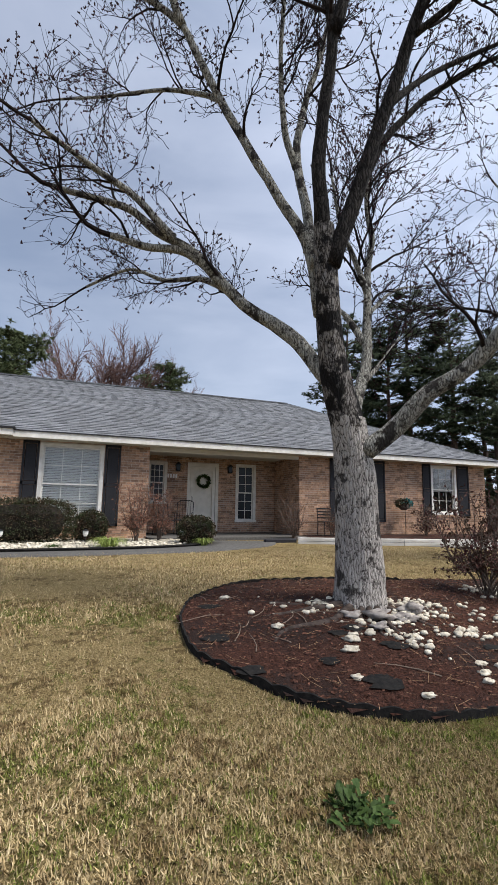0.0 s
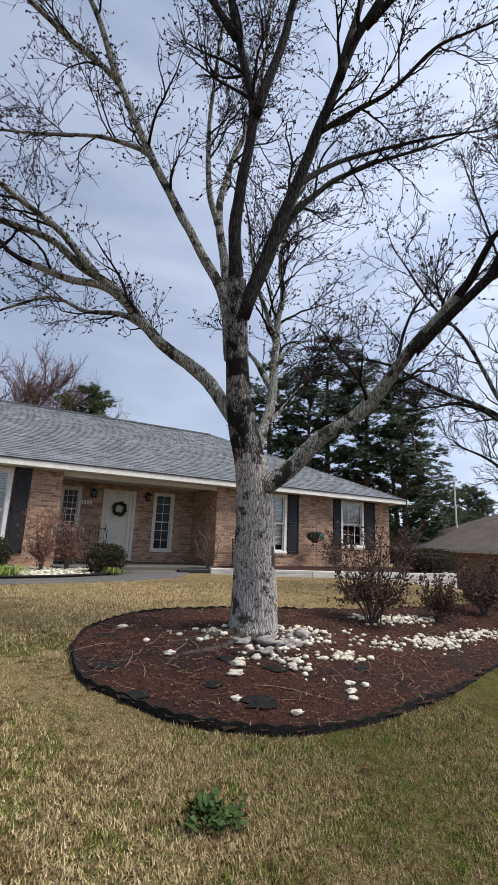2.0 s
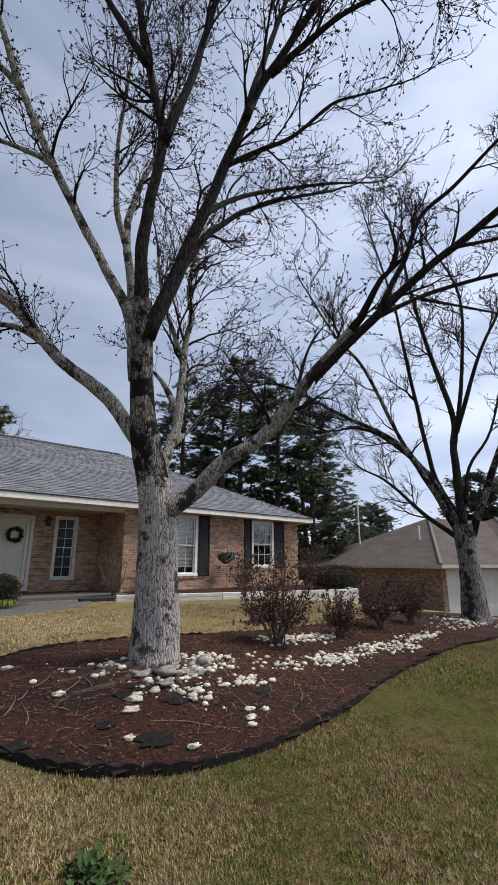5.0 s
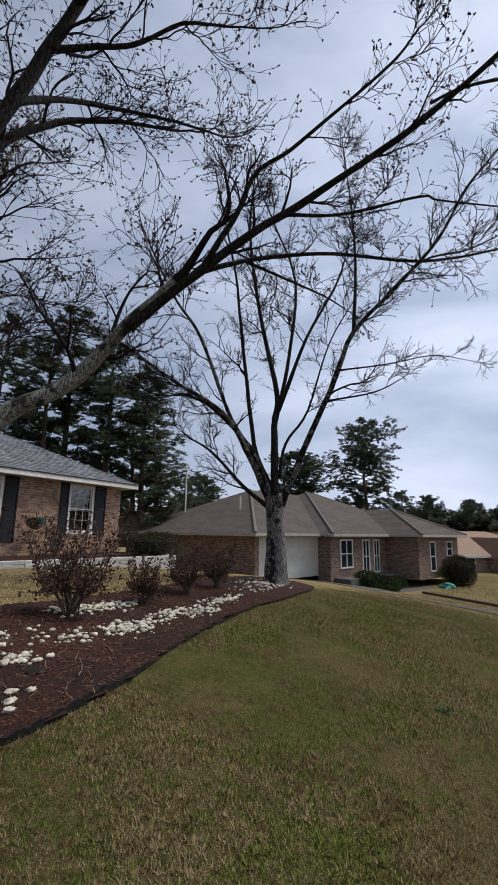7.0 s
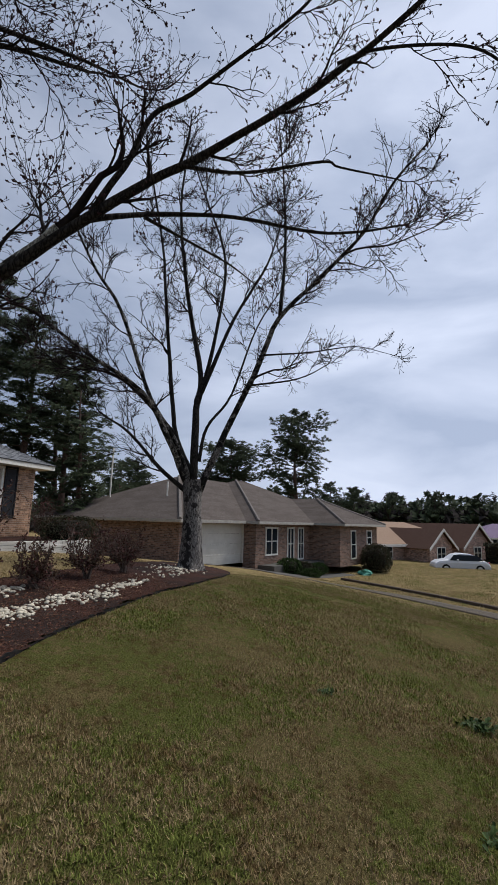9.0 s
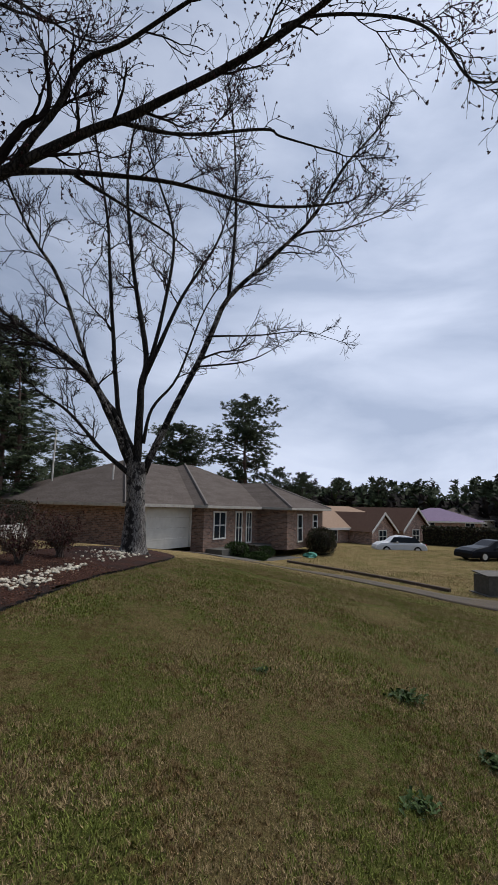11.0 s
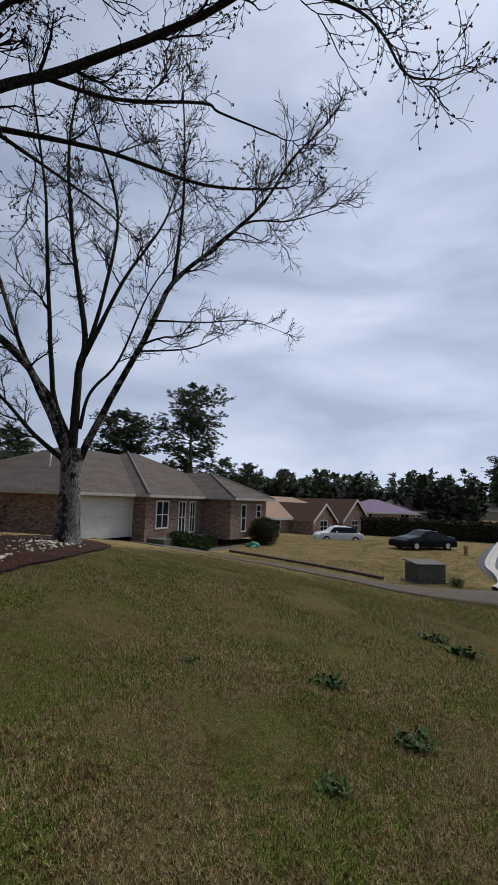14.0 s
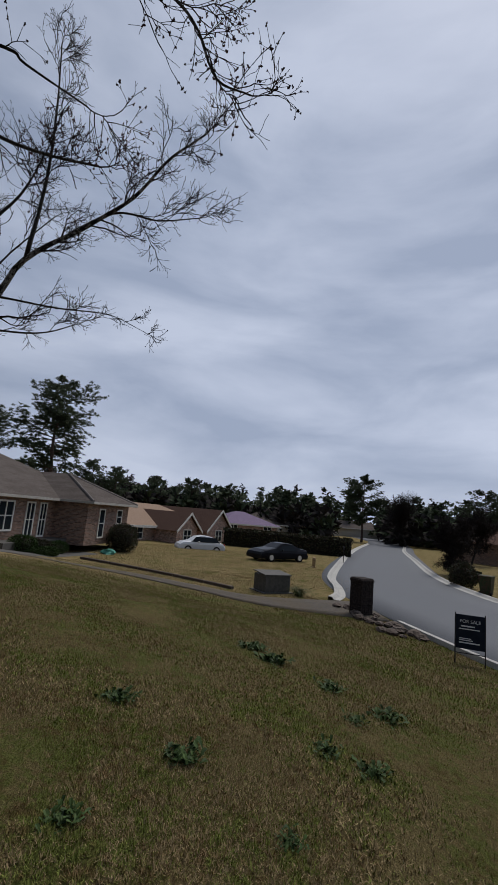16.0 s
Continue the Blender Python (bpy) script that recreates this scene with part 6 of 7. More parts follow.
# hanging basket on an iron hook
M_TEAL = material("teal_leaf", (0.02, 0.10, 0.10), (0.05, 0.22, 0.21), 25, 0.6, random_amount=0.35, islands=True)
hb = thing("hanging_basket", "hanging basket with teal and dark foliage on an iron hook", "plant", (3.62, -0.38, 0.95))
part("hook", Geo().tube([(0, 0, -1.0), (0, 0, 0.2), (0.02, 0, 0.38), (-0.1, 0, 0.44), (-0.17, 0, 0.34)], [0.008] * 5, 6), M_METAL, hb)
part("basket", Geo().tube([(-0.05, 0, -0.16), (-0.05, 0, -0.1), (-0.05, 0, 0.02)], [0.08, 0.15, 0.18], 12), M_STEM, hb)
for mt, n_, c in ((M_TEAL, 260, 0.05), (M_LEAF_DARK, 320, -0.12)):
    g = Geo()
    for _ in range(n_):
        d = rand_dir(rnd, 0.2)
        leaf(g, Vector((c, 0, 0.05)) + Vector((d.x * 0.2, d.y * 0.17, d.z * 0.14)), rand_dir(rnd), 0.07, 0.022, rnd)
    part("foliage", g, mt, hb, kind="stuff")
# ---------------------------------------------------------------- neighbouring houses, vehicles and the street


def hip_roof(g, x0, x1, y0, y1, z, pitch, m, gable_front=False):
    """A hip roof block over a rectangle; the ridge runs along the longer side."""
    w, d = x1 - x0, y1 - y0
    if w >= d:
        h = d / 2 * pitch
        r0, r1 = Vector((x0 + d / 2, (y0 + y1) / 2, z + h)), Vector((x1 - d / 2, (y0 + y1) / 2, z + h))
        fs = [(0, 1, 5, 4), (1, 2, 5), (2, 3, 4, 5), (3, 0, 4), (3, 2, 1, 0)]
    else:
        h = w / 2 * pitch
        f = 0 if gable_front else w / 2
        r0, r1 = Vector(((x0 + x1) / 2, y0 + f, z + h)), Vector(((x0 + x1) / 2, y1 - w / 2, z + h))
        fs = [(0, 1, 4), (1, 2, 5, 4), (2, 3, 5), (3, 0, 4, 5), (3, 2, 1, 0)]
    vs = [Vector((x0, y0, z)), Vector((x1, y0, z)), Vector((x1, y1, z)), Vector((x0, y1, z)), r0, r1]
    g.add([m @ v for v in vs], fs)
    return h


def simple_window(parent, m, x0, x1, z0, z1, y, cols=2, rows=2):
    """A white-framed window set in a front wall, local coordinates."""
    w = new("window")
    w.parent = parent
    g = Geo()
    t = 0.09
    for a, b, c, d in ((x0, x0 + t, z0, z1), (x1 - t, x1, z0, z1), (x0 + t, x1 - t, z0, z0 + t), (x0 + t, x1 - t, z1 - t, z1)):
        g.box(a, b, y - 0.05, y + 0.02, c, d, m)
    for k in range(1, cols):
        xx = x0 + (x1 - x0) * k / cols
        g.box(xx - 0.035, xx + 0.035, y - 0.045, y + 0.02, z0 + t, z1 - t, m)
    for k in range(1, rows):
        zz = z0 + (z1 - z0) * k / rows
        g.box(x0 + t, x1 - t, y - 0.04, y + 0.02, zz - 0.03, zz + 0.03, m)
    part("window_frame", g, M_TRIM, w)
    part("pane", Geo().box(x0 + t, x1 - t, y - 0.015, y - 0.005, z0 + t, z1 - t, m), M_GLASS, w)


M_CAP = material("shingle_cap", (0.13, 0.115, 0.105), (0.20, 0.18, 0.165), 10, 0.95, 0.4, 60)
nb2 = thing("neighbour_house", "single-storey brown brick ranch house with brown hip roof", "house")
N = pose(18.71, -4.04, 0, 0, 0, -15)
E2, B2 = 0.62, -1.95
g = Geo()
g.box(-5.15, -4.85, 0, 0.25, B2, E2, N).box(-4.85, 0.0, 0.0, 0.25, 0.60 - 0.02, E2, N)
part("front_wall", g, M_BRICK2, nb2, "brown brick")
part("side_wall", Geo().box(-5.15, -4.9, 0.25, 11.0, B2, E2, N), M_BRICK2, nb2)
part("side_wall", Geo().box(0.02, 0.25, -0.85, 0.0, B2, E2, N), M_BRICK2, nb2)
part("front_wall", Geo().box(0.25, 6.4, -0.85, -0.6, B2, E2, N), M_BRICK2, nb2)
part("side_wall", Geo().box(6.4, 6.65, -3.0, -0.6, B2, E2, N), M_BRICK2, nb2)
part("front_wall", Geo().box(6.65, 13.2, -3.0, -2.75, B2, E2, N), M_BRICK2, nb2)
part("side_wall", Geo().box(12.95, 13.2, -2.75, 11.0, B2, E2, N), M_BRICK2, nb2)
part("back_wall", Geo().box(-4.9, 12.95, 10.75, 11.0, B2, E2, N), M_BRICK2, nb2)
g = Geo()
hip_roof(g, -5.65, 13.7, -0.5, 11.5, E2 + 0.13, 0.46, N)
part("roof", g, M_SHINGLE2, nb2, "weathered brown shingle roof")
g = Geo()
hip_roof(g, -0.45, 13.7, -1.35, 11.6, E2 + 0.135, 0.46, N)
part("roof", g, M_SHINGLE2, nb2)
g = Geo()
hip_roof(g, 5.95, 13.7, -3.5, 8.0, E2 + 0.14, 0.46, N)
part("roof", g, M_SHINGLE2, nb2)
for a0, b0, x_in in ((-5.65, -0.5, 6.0), (-0.45, -1.35, 6.475), (5.95, -3.5, 3.875), (13.7, -3.5, -3.875)):
    g = Geo()
    lo_, hi_ = Vector((a0, b0, E2 + 0.15)), Vector((a0 + x_in, b0 + abs(x_in), E2 + 0.15 + abs(x_in) * 0.46))
    g.tube([N @ lo_.lerp(hi_, k / 48) for k in range(49)], [0.10 if k % 2 else 0.08 for k in range(49)], 6)
    part("hip_cap", g, M_CAP, nb2, "pale worn shingle caps on the hip")
for a, b, c, d in ((-5.67, -0.45, -0.54, -0.5), (-0.47, 5.95, -1.39, -1.35), (5.93, 13.72, -3.54, -3.5), (-5.69, -5.65, -0.5, 11.5), (-0.49, -0.45, -1.35, -0.5), (5.91, 5.95, -3.5, -1.35), (13.7, 13.74, -3.5, 11.5)):
    part("fascia", Geo().box(a, b, c, d, E2 + 0.0, E2 + 0.14, N), M_TRIM_OLD, nb2, "dull white fascia board")
for a, b, c, d in ((-5.65, -0.45, -0.5, 0.0), (-0.45, 5.95, -1.35, -0.85), (5.95, 13.7, -3.5, -3.0), (-5.65, -5.15, 0, 11.4)):
    part("soffit", Geo().box(a, b, c, d, E2 - 0.02, E2 + 0.02, N), M_SOFFIT, nb2)
gd = new("garage_door")
gd.parent = nb2
tagged(gd, "cream sectional garage door, closed")
for k in range(4):
    z0 = -1.53 + k * 0.532
    part("panel", Geo().soft_box(-4.83, -0.02, 0, 0.05, 0, 0.524, 0.008, N @ Matrix.Translation((0, 0.10, z0))), M_GARAGE, gd)
    for j in range(3):
        part("groove", Geo().box(-4.8, -0.05, 0.085, 0.098, z0 + 0.13 * (j + 1) - 0.006, z0 + 0.13 * (j + 1) + 0.006, N), M_GARAGE, gd)
part("jamb", Geo().box(-0.06, 0.02, -0.03, 0.1, -1.53, 0.6, N), M_TRIM, gd)
for a, b, c, d, y, cs in ((0.95, 2.3, -1.15, 0.45, -0.85, 2), (3.4, 4.25, -1.55, 0.45, -0.85, 2), (4.75, 5.5, -1.55, 0.45, -0.85, 2), (8.1, 9.0, -1.55, 0.35, -3.0, 1), (11.0, 12.0, -0.7, 0.35, -3.0, 1)):
    simple_window(nb2, N, a, b, c, d, y, cs, 2)
for x, y, r in ((-2.9, 3.2, 0.05), (-3.0, 8.0, 0.05)):
    part("vent_pipe", Geo().tube([N @ Vector((x, y, 0.8)), N @ Vector((x, y, E2 + 0.13 + (y + 0.5) * 0.46 + 0.35))], [r, r], 8), M_TRIM, nb2)
for k, (x, y, sx, sy, h) in enumerate(((1.9, -1.9, 0.75, 0.6, 0.8), (3.4, -2.0, 0.6, 0.5, 0.7), (4.9, -2.1, 0.9, 0.6, 0.65), (2.6, -2.9, 0.7, 0.5, 0.4))):
    p = N @ Vector((x, y, 0))
    clipped_shrub("foundation_shrub", "dark green shrub before the neighbouring house", (p.x, p.y, gz(p.x, p.y)), sx, sy, h, 30 + k, M_LEAF_GREEN if k != 1 else M_LEAF_DARK, 1100, 0.09, 2.4)
p = N @ Vector((9.9, -4.1, 0))
clipped_shrub("foundation_shrub", "large rounded dark shrub before the neighbouring house", (p.x, p.y, gz(p.x, p.y)), 1.1, 0.9, 1.75, 41, count=2200, size=0.1, square=2.8)
strip("front_walk", [(14.5, -6.6), (18.5, -6.9), (22.5, -8.0), (24.6, -9.0)], 0.6, 0.035, M_CONCRETE, "concrete walk before the neighbouring house", "walkway")
part("porch_slab", Geo().box(0.3, 6.4, -1.9, -0.85, -2.3, -1.60, N), M_CONCRETE, nb2)
ms = material("green_tarp", (0.05, 0.2, 0.15), (0.1, 0.3, 0.24), 8, 0.6)
p = N @ Vector((7.6, -4.1, 0))
tagged(part("tarp", Geo().blob((p.x, p.y, gz(p.x, p.y) + 0.1), 0.5, 0.4, 0.18, 6, 10, 0.8, 3), ms, None), "small green tarp heap on the ground", "tarp")

# edging between driveway and the next lawn
eg = thing("lawn_edging", "row of dark railway sleepers along the neighbour's lawn", "edging")
for a, b in zip([(21.2, -9.1), (19.9, -10.8), (18.6, -12.4), (17.1, -14.1), (15.7, -15.5)], [(19.9, -10.8), (18.6, -12.4), (17.1, -14.1), (15.7, -15.5), (14.5, -16.6)]):
    L_ = math.hypot(b[0] - a[0], b[1] - a[1])
    z = (gz(*a) + gz(*b)) / 2
    sl = math.degrees(math.atan2(gz(*b) - gz(*a), L_))
    part("sleeper", Geo().soft_box(0.02, L_ - 0.02, -0.09, 0.09, -0.2, 0.13, 0.02, pose(a[0], a[1], gz(*a), 0, -sl, math.degrees(math.atan2(b[1] - a[1], b[0] - a[0])))), M_STEM, eg)


def far_house(name, label, at, turn, w, d, wall_h, roof_mat, wall_mat, gables=(), pitch=0.5, windows=()):
    h = thing(name, label, "house", at, turn=turn)
    I = Matrix.Identity(4)
    part("wall", Geo().box(-w / 2, w / 2, -d / 2, d / 2, -1.0, wall_h), wall_mat, h)
    g = Geo()
    hip_roof(g, -w / 2 - 0.5, w / 2 + 0.5, -d / 2 - 0.5, d / 2 + 0.5, wall_h, pitch, I)
    part("roof", g, roof_mat, h)
    part("fascia", Geo().box(-w / 2 - 0.52, w / 2 + 0.52, -d / 2 - 0.55, -d / 2 - 0.5, wall_h - 0.2, wall_h + 0.02), M_TRIM, h)
    for x, gw, out, mat in gables:
        y0 = -d / 2 - out
        part("gable_wall", Geo().box(x - gw / 2, x + gw / 2, y0, -d / 2 + 0.5, -1.0, wall_h), wall_mat, h)
        ph = gw / 2 * 0.85
        part("gable_wall", Geo().add([(x - gw / 2, y0, wall_h), (x + gw / 2, y0, wall_h), (x, y0, wall_h + ph), (x - gw / 2, y0 + 0.2, wall_h), (x + gw / 2, y0 + 0.2, wall_h), (x, y0 + 0.2, wall_h + ph)], [(0, 1, 2), (3, 5, 4), (0, 2, 5, 3), (1, 4, 5, 2)]), wall_mat, h)
        g = Geo()
        o = 0.45
        zt = wall_h + ph + 0.12
        lo = wall_h - o * 0.85 + 0.12
        g.add([(x - gw / 2 - o, y0 - 0.35, lo), (x, y0 - 0.35, zt), (x + gw / 2 + o, y0 - 0.35, lo), (x - gw / 2 - o, d / 2 * 0.6, lo), (x, d / 2 * 0.6, zt), (x + gw / 2 + o, d / 2 * 0.6, lo),
               (x - gw / 2 - o, y0 - 0.35, lo - 0.1), (x, y0 - 0.35, zt - 0.1), (x + gw / 2 + o, y0 - 0.35, lo - 0.1)], [(0, 1, 4, 3), (1, 2, 5, 4), (0, 6, 7, 1), (1, 7, 8, 2)])
        part("roof", g, mat, h)
        for s in (-1, 1):
            a, b = Vector((x, y0 - 0.4, zt - 0.06)), Vector((x + s * (gw / 2 + o), y0 - 0.4, lo - 0.06))
            part("bargeboard", Geo().add([a + Vector((0, 0, 0.1)), b + Vector((0, 0, 0.1)), b - Vector((0, 0, 0.14)), a - Vector((0, 0, 0.14)), a + Vector((0, 0.06, 0.1)), b + Vector((0, 0.06, 0.1)), b + Vector((0, 0.06, -0.14)), a + Vector((0, 0.06, -0.14))], [(0, 1, 2, 3), (4, 7, 6, 5), (0, 4, 5, 1), (3, 2, 6, 7), (1, 5, 6, 2), (0, 3, 7, 4)]), M_TRIM, h)
        simple_window(h, I, x - 0.65, x + 0.65, 0.45, min(1.9, wall_h - 0.1), y0, 2, 2)
    for x, ww, z0, z1 in windows:
        simple_window(h, I, x - ww / 2, x + ww / 2, z0, z1, -d / 2, 2, 2)
    return h


M_BRICK3 = material("brick_mixed", (0.28, 0.17, 0.13), (0.50, 0.36, 0.30), 5, 0.9, 0.2, 40, c=(0.20, 0.13, 0.11), c_scale=2, coords="Object")
brick_courses(M_BRICK3, 0, (0.34, 0.30, 0.27), "Object")
far_house("distant_house", "brick house with two front gables and tan and dark roofs", (45.38, -10.13, -2.75), -38, 15, 9, 1.78, M_SHINGLE5, M_BRICK3, gables=((-1.0, 3.3, 2.8, M_SHINGLE3), (4.88, 4.61, 2.66, M_SHINGLE3)), windows=((-5, 1.6, 0.5, 1.7),), pitch=0.42)
far_house("distant_house", "low house with purple-grey roof behind the hedge", (68, -24.2, -2.5), -70, 9.5, 8, 2.0, M_SHINGLE4, M_BRICK3, windows=((-3, 1.5, 0.7, 1.9), (3, 1.5, 0.7, 1.9)), pitch=0.42)
far_house("distant_house", "low house with grey roof among trees", (88, -32.5, -2.4), -60, 14, 9, 2.0, M_SHINGLE2, M_SIDING, windows=((-3, 1.5, 0.7, 1.9), (3, 1.5, 0.7, 1.9)), pitch=0.42)
far_house("distant_house", "dark low house across the street", (47, -58, -2.4), 120, 18, 9, 2.4, M_SHINGLE3, M_BRICK2, windows=((-4, 1.5, 0.7, 1.9), (2, 1.5, 0.7, 1.9)), pitch=0.4)
far_house("distant_house", "distant low house at the end of the street", (122, -66, -2.4), -90, 18, 9, 2.4, M_SHINGLE2, M_SIDING, pitch=0.4)
# siding gable end of the two-gabled house
part_ = thing("garden_wall", "beige sided garage end of the neighbouring house", "wall", (44.0, -6.2, -2.7), turn=-60)
g = Geo()
for k in range(14):
    g.box(-3.2, 3.2, -0.1 - 0.012 * (k % 1), 0.1, 0.0 + k * 0.18, 0.172 + k * 0.18)
part("siding_board", g, M_SIDING, part_)
g = Geo()
hip_roof(g, -3.7, 3.7, -0.5, 6.0, 2.5, 0.55, Matrix.Identity(4))
part("roof", g, M_SHINGLE5, part_)


def hedge_row(a, b, w, h, seed):
    hd = thing("hedge", "long clipped dark hedge along the far lawn", "hedge", (a[0], a[1], -2.45), turn=math.degrees(math.atan2(b[1] - a[1], b[0] - a[0])))
    L_ = math.hypot(b[0] - a[0], b[1] - a[1])
    rnd = random.Random(seed)
    # solid dark core, its colour standing in for shade inside the hedge
    part("shaded_core", Geo().soft_box(0.05, L_ - 0.05, -w / 2 + 0.06, w / 2 - 0.06, 0, h - 0.06, 0.15), M_HOLLOW, hd)
    g = Geo()
    for _ in range(5200):
        x = rnd.uniform(0, L_)
        if rnd.random() < 0.4:
            p = Vector((x, rnd.uniform(-w / 2, w / 2), h - 0.05 + rnd.gauss(0, 0.05)))
        else:
            p = Vector((x, rnd.choice((-1, 1)) * w / 2 + rnd.gauss(0, 0.04), rnd.uniform(0, h)))
        leaf(g, p, rand_dir(rnd), 0.24, 0.08, rnd)
    part("foliage", g, M_LEAF_DARK, hd, kind="stuff")


hedge_row((42.5, -19.2), (38.8, -31.6), 1.4, 1.75, 2)


def car(label, at, turn, length, width, height, paint, roundness, tail):
    """A parked car: lofted body, glasshouse, wheels, lamps."""
    c = thing("car", label, "car", at, group="parked cars", turn=turn)
    L_, W_ = length / 2, width / 2
    prof = roundness
    g = Geo()
    vs, fs = [], []
    n = len(prof)
    for x, zt, inset in prof:
        zb = 0.22
        belt = min(zt, height * 0.62)
        ring = [(-W_ * 0.9, zb), (-W_, zb + 0.14), (-W_, belt * 0.82), (-W_ * 0.93, belt), (-W_ * inset, zt - 0.03), (-W_ * inset * 0.82, zt), (W_ * inset * 0.82, zt), (W_ * inset, zt - 0.03), (W_ * 0.93, belt), (W_, belt * 0.82), (W_, zb + 0.14), (W_ * 0.9, zb)]
        vs += [(x * L_, y, z) for y, z in ring]
    for i in range(n - 1):
        for k in range(12):
            a, b = i * 12 + k, i * 12 + (k + 1) % 12
            fs.append((a, a + 12, b + 12, b))
    fs += [tuple(range(12)), tuple((n - 1) * 12 + k for k in range(11, -1, -1))]
    g.add(vs, fs)
    part("body", g, paint, c, smooth=False)
    for s in (-1, 1):
        gl = Geo()
        a = [p for p in prof if p[1] > height * 0.86]
        x0, x1 = a[0][0] * L_, a[-1][0] * L_
        zb = height * 0.63
        gl.add([(x0 - 0.42, s * (W_ * 0.955), zb), (x1 + 0.38, s * (W_ * 0.955), zb), (x1 + 0.02, s * (W_ * 0.83), height * 0.92), (x0 - 0.02, s * (W_ * 0.83), height * 0.92)], [(0, 1, 2, 3)])
        part("side_window", gl, M_GLASS, c)
        for wx in (-0.62, 0.60):
            w = part("wheel", Geo().tube([(wx * L_, s * (W_ - 0.16), 0.32), (wx * L_, s * (W_ + 0.012), 0.32)], [0.32, 0.32], 20), M_BLACK, c)
            part("rim", Geo().tube([(wx * L_, s * (W_ - 0.02), 0.32), (wx * L_, s * (W_ + 0.02), 0.32)], [0.21, 0.19], 14), M_TRIM, w)
        part("tail_lamp", Geo().soft_box(-0.03, 0.05, -0.12, 0.12, 0, 0.14, 0.02, Matrix.Translation((-L_ * 0.985 if tail < 0 else L_ * 0.955, s * W_ * 0.7, height * 0.5))), M_TAIL, c, "red tail lamp")
        part("mirror", Geo().blob((-tail * L_ * 0.18, s * (W_ + 0.08), height * 0.66), 0.09, 0.08, 0.07, 5, 8, 0.1), paint, c)
    part("bumper", Geo().soft_box(-0.05, 0.08, -W_ * 0.85, W_ * 0.85, 0.25, 0.42, 0.03, Matrix.Translation((tail * L_ * 0.99, 0, 0))), M_BLACK, c)
    return c


M_TAIL = material("tail_red", (0.35, 0.02, 0.02), (0.45, 0.03, 0.03), 10, 0.3)
M_CARW = material("car_white", (0.62, 0.64, 0.67), (0.68, 0.70, 0.73), 2, 0.25, spec=0.6)
M_CARB = material("car_black", (0.004, 0.0045, 0.007), (0.007, 0.0075, 0.012), 2, 0.3, spec=0.12)
car("white rounded hatchback parked on the lawn edge", (35.0, -16.3, -2.75), 102, 4.1, 1.75, 1.48, M_CARW,
    [(-1.0, 0.62, 0.8), (-0.93, 0.85, 0.85), (-0.75, 1.0, 0.82), (-0.55, 1.32, 0.74), (-0.3, 1.45, 0.72), (0.05, 1.48, 0.72), (0.28, 1.36, 0.72), (0.5, 1.02, 0.8), (0.8, 0.88, 0.85), (0.95, 0.7, 0.85), (1.0, 0.5, 0.8)], -1)
car("black coupe parked on the far lawn", (29.3, -21.9, -2.42), 118, 4.6, 1.85, 1.3, M_CARB,
    [(-1.0, 0.6, 0.8), (-0.96, 0.92, 0.85), (-0.7, 1.02, 0.8), (-0.35, 1.32, 0.72), (-0.1, 1.38, 0.72), (0.1, 1.34, 0.72), (0.38, 1.0, 0.82), (0.8, 0.86, 0.85), (0.97, 0.68, 0.85), (1.0, 0.5, 0.8)], -1)

# utility box, brick mailbox, sale sign, bin
M_BOX = material("utility_green_grey", (0.075, 0.07, 0.058), (0.115, 0.105, 0.09), 8, 0.6, 0.1)
ub = thing("utility_box", "grey-green metal utility box with sloping lid", "utility box", (14.7, -18.3, gz(14.7, -18.3)), turn=-72)
part("body", Geo().soft_box(-0.62, 0.62, -0.5, 0.5, -0.1, 0.72, 0.02), M_BOX, ub)
part("lid", Geo().add([(-0.66, -0.54, 0.72), (0.66, -0.54, 0.72), (0.66, 0.54, 0.80), (-0.66, 0.54, 0.80), (-0.66, -0.54, 0.76), (0.66, -0.54, 0.76), (0.66, 0.54, 0.84), (-0.66, 0.54, 0.84)], [(0, 3, 2, 1), (4, 5, 6, 7), (0, 1, 5, 4), (1, 2, 6, 5), (2, 3, 7, 6), (3, 0, 4, 7)]), M_BOX, ub, "metal lid")
part("base_pad", Geo().box(-0.75, 0.75, -0.62, 0.62, -0.15, 0.04), M_CONCRETE, ub)
strap_clump("strap_plant", "pale strap-leaved plant beside the utility box", (13.9, -19.3, gz(13.9, -19.3)), 0.6, 0.35, 200, 9, M_NEEDLE_LIGHT)

mbx, mby = 10.9, -20.75
mb = thing("mailbox", "dark brick pillar mailbox with arched top", "mailbox", (mbx, mby, gz(mbx, mby)), turn=-70)
mb.scale = (0.74, 0.74, 1.0)
M_MAIL = material("blackish_brick", (0.018, 0.014, 0.013), (0.05, 0.038, 0.034), 14, 0.95, 0.3, 60)
rb2 = random.Random(7)
for r_ in range(15):
    for s_ in range(3):
        o = -0.38 + s_ * 0.255
        for f_ in range(4):
            q = pose(0, 0, 0, 0, 0, 90 * f_)
            part("brick", Geo().box(o, o + 0.24, -0.385 - rb2.uniform(0, 0.01), -0.28, 0.02 + r_ * 0.078, 0.09 + r_ * 0.078, q), M_MAIL, mb)
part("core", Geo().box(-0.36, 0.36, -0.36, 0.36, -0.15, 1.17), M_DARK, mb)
part("cap", Geo().soft_box(-0.43, 0.43, -0.43, 0.43, 1.15, 1.27, 0.05), M_MAIL, mb)
g = Geo()
rnd = random.Random(31)
stones = thing("stone_bed", "low heap of dark fieldstones round the mailbox", "rocks")
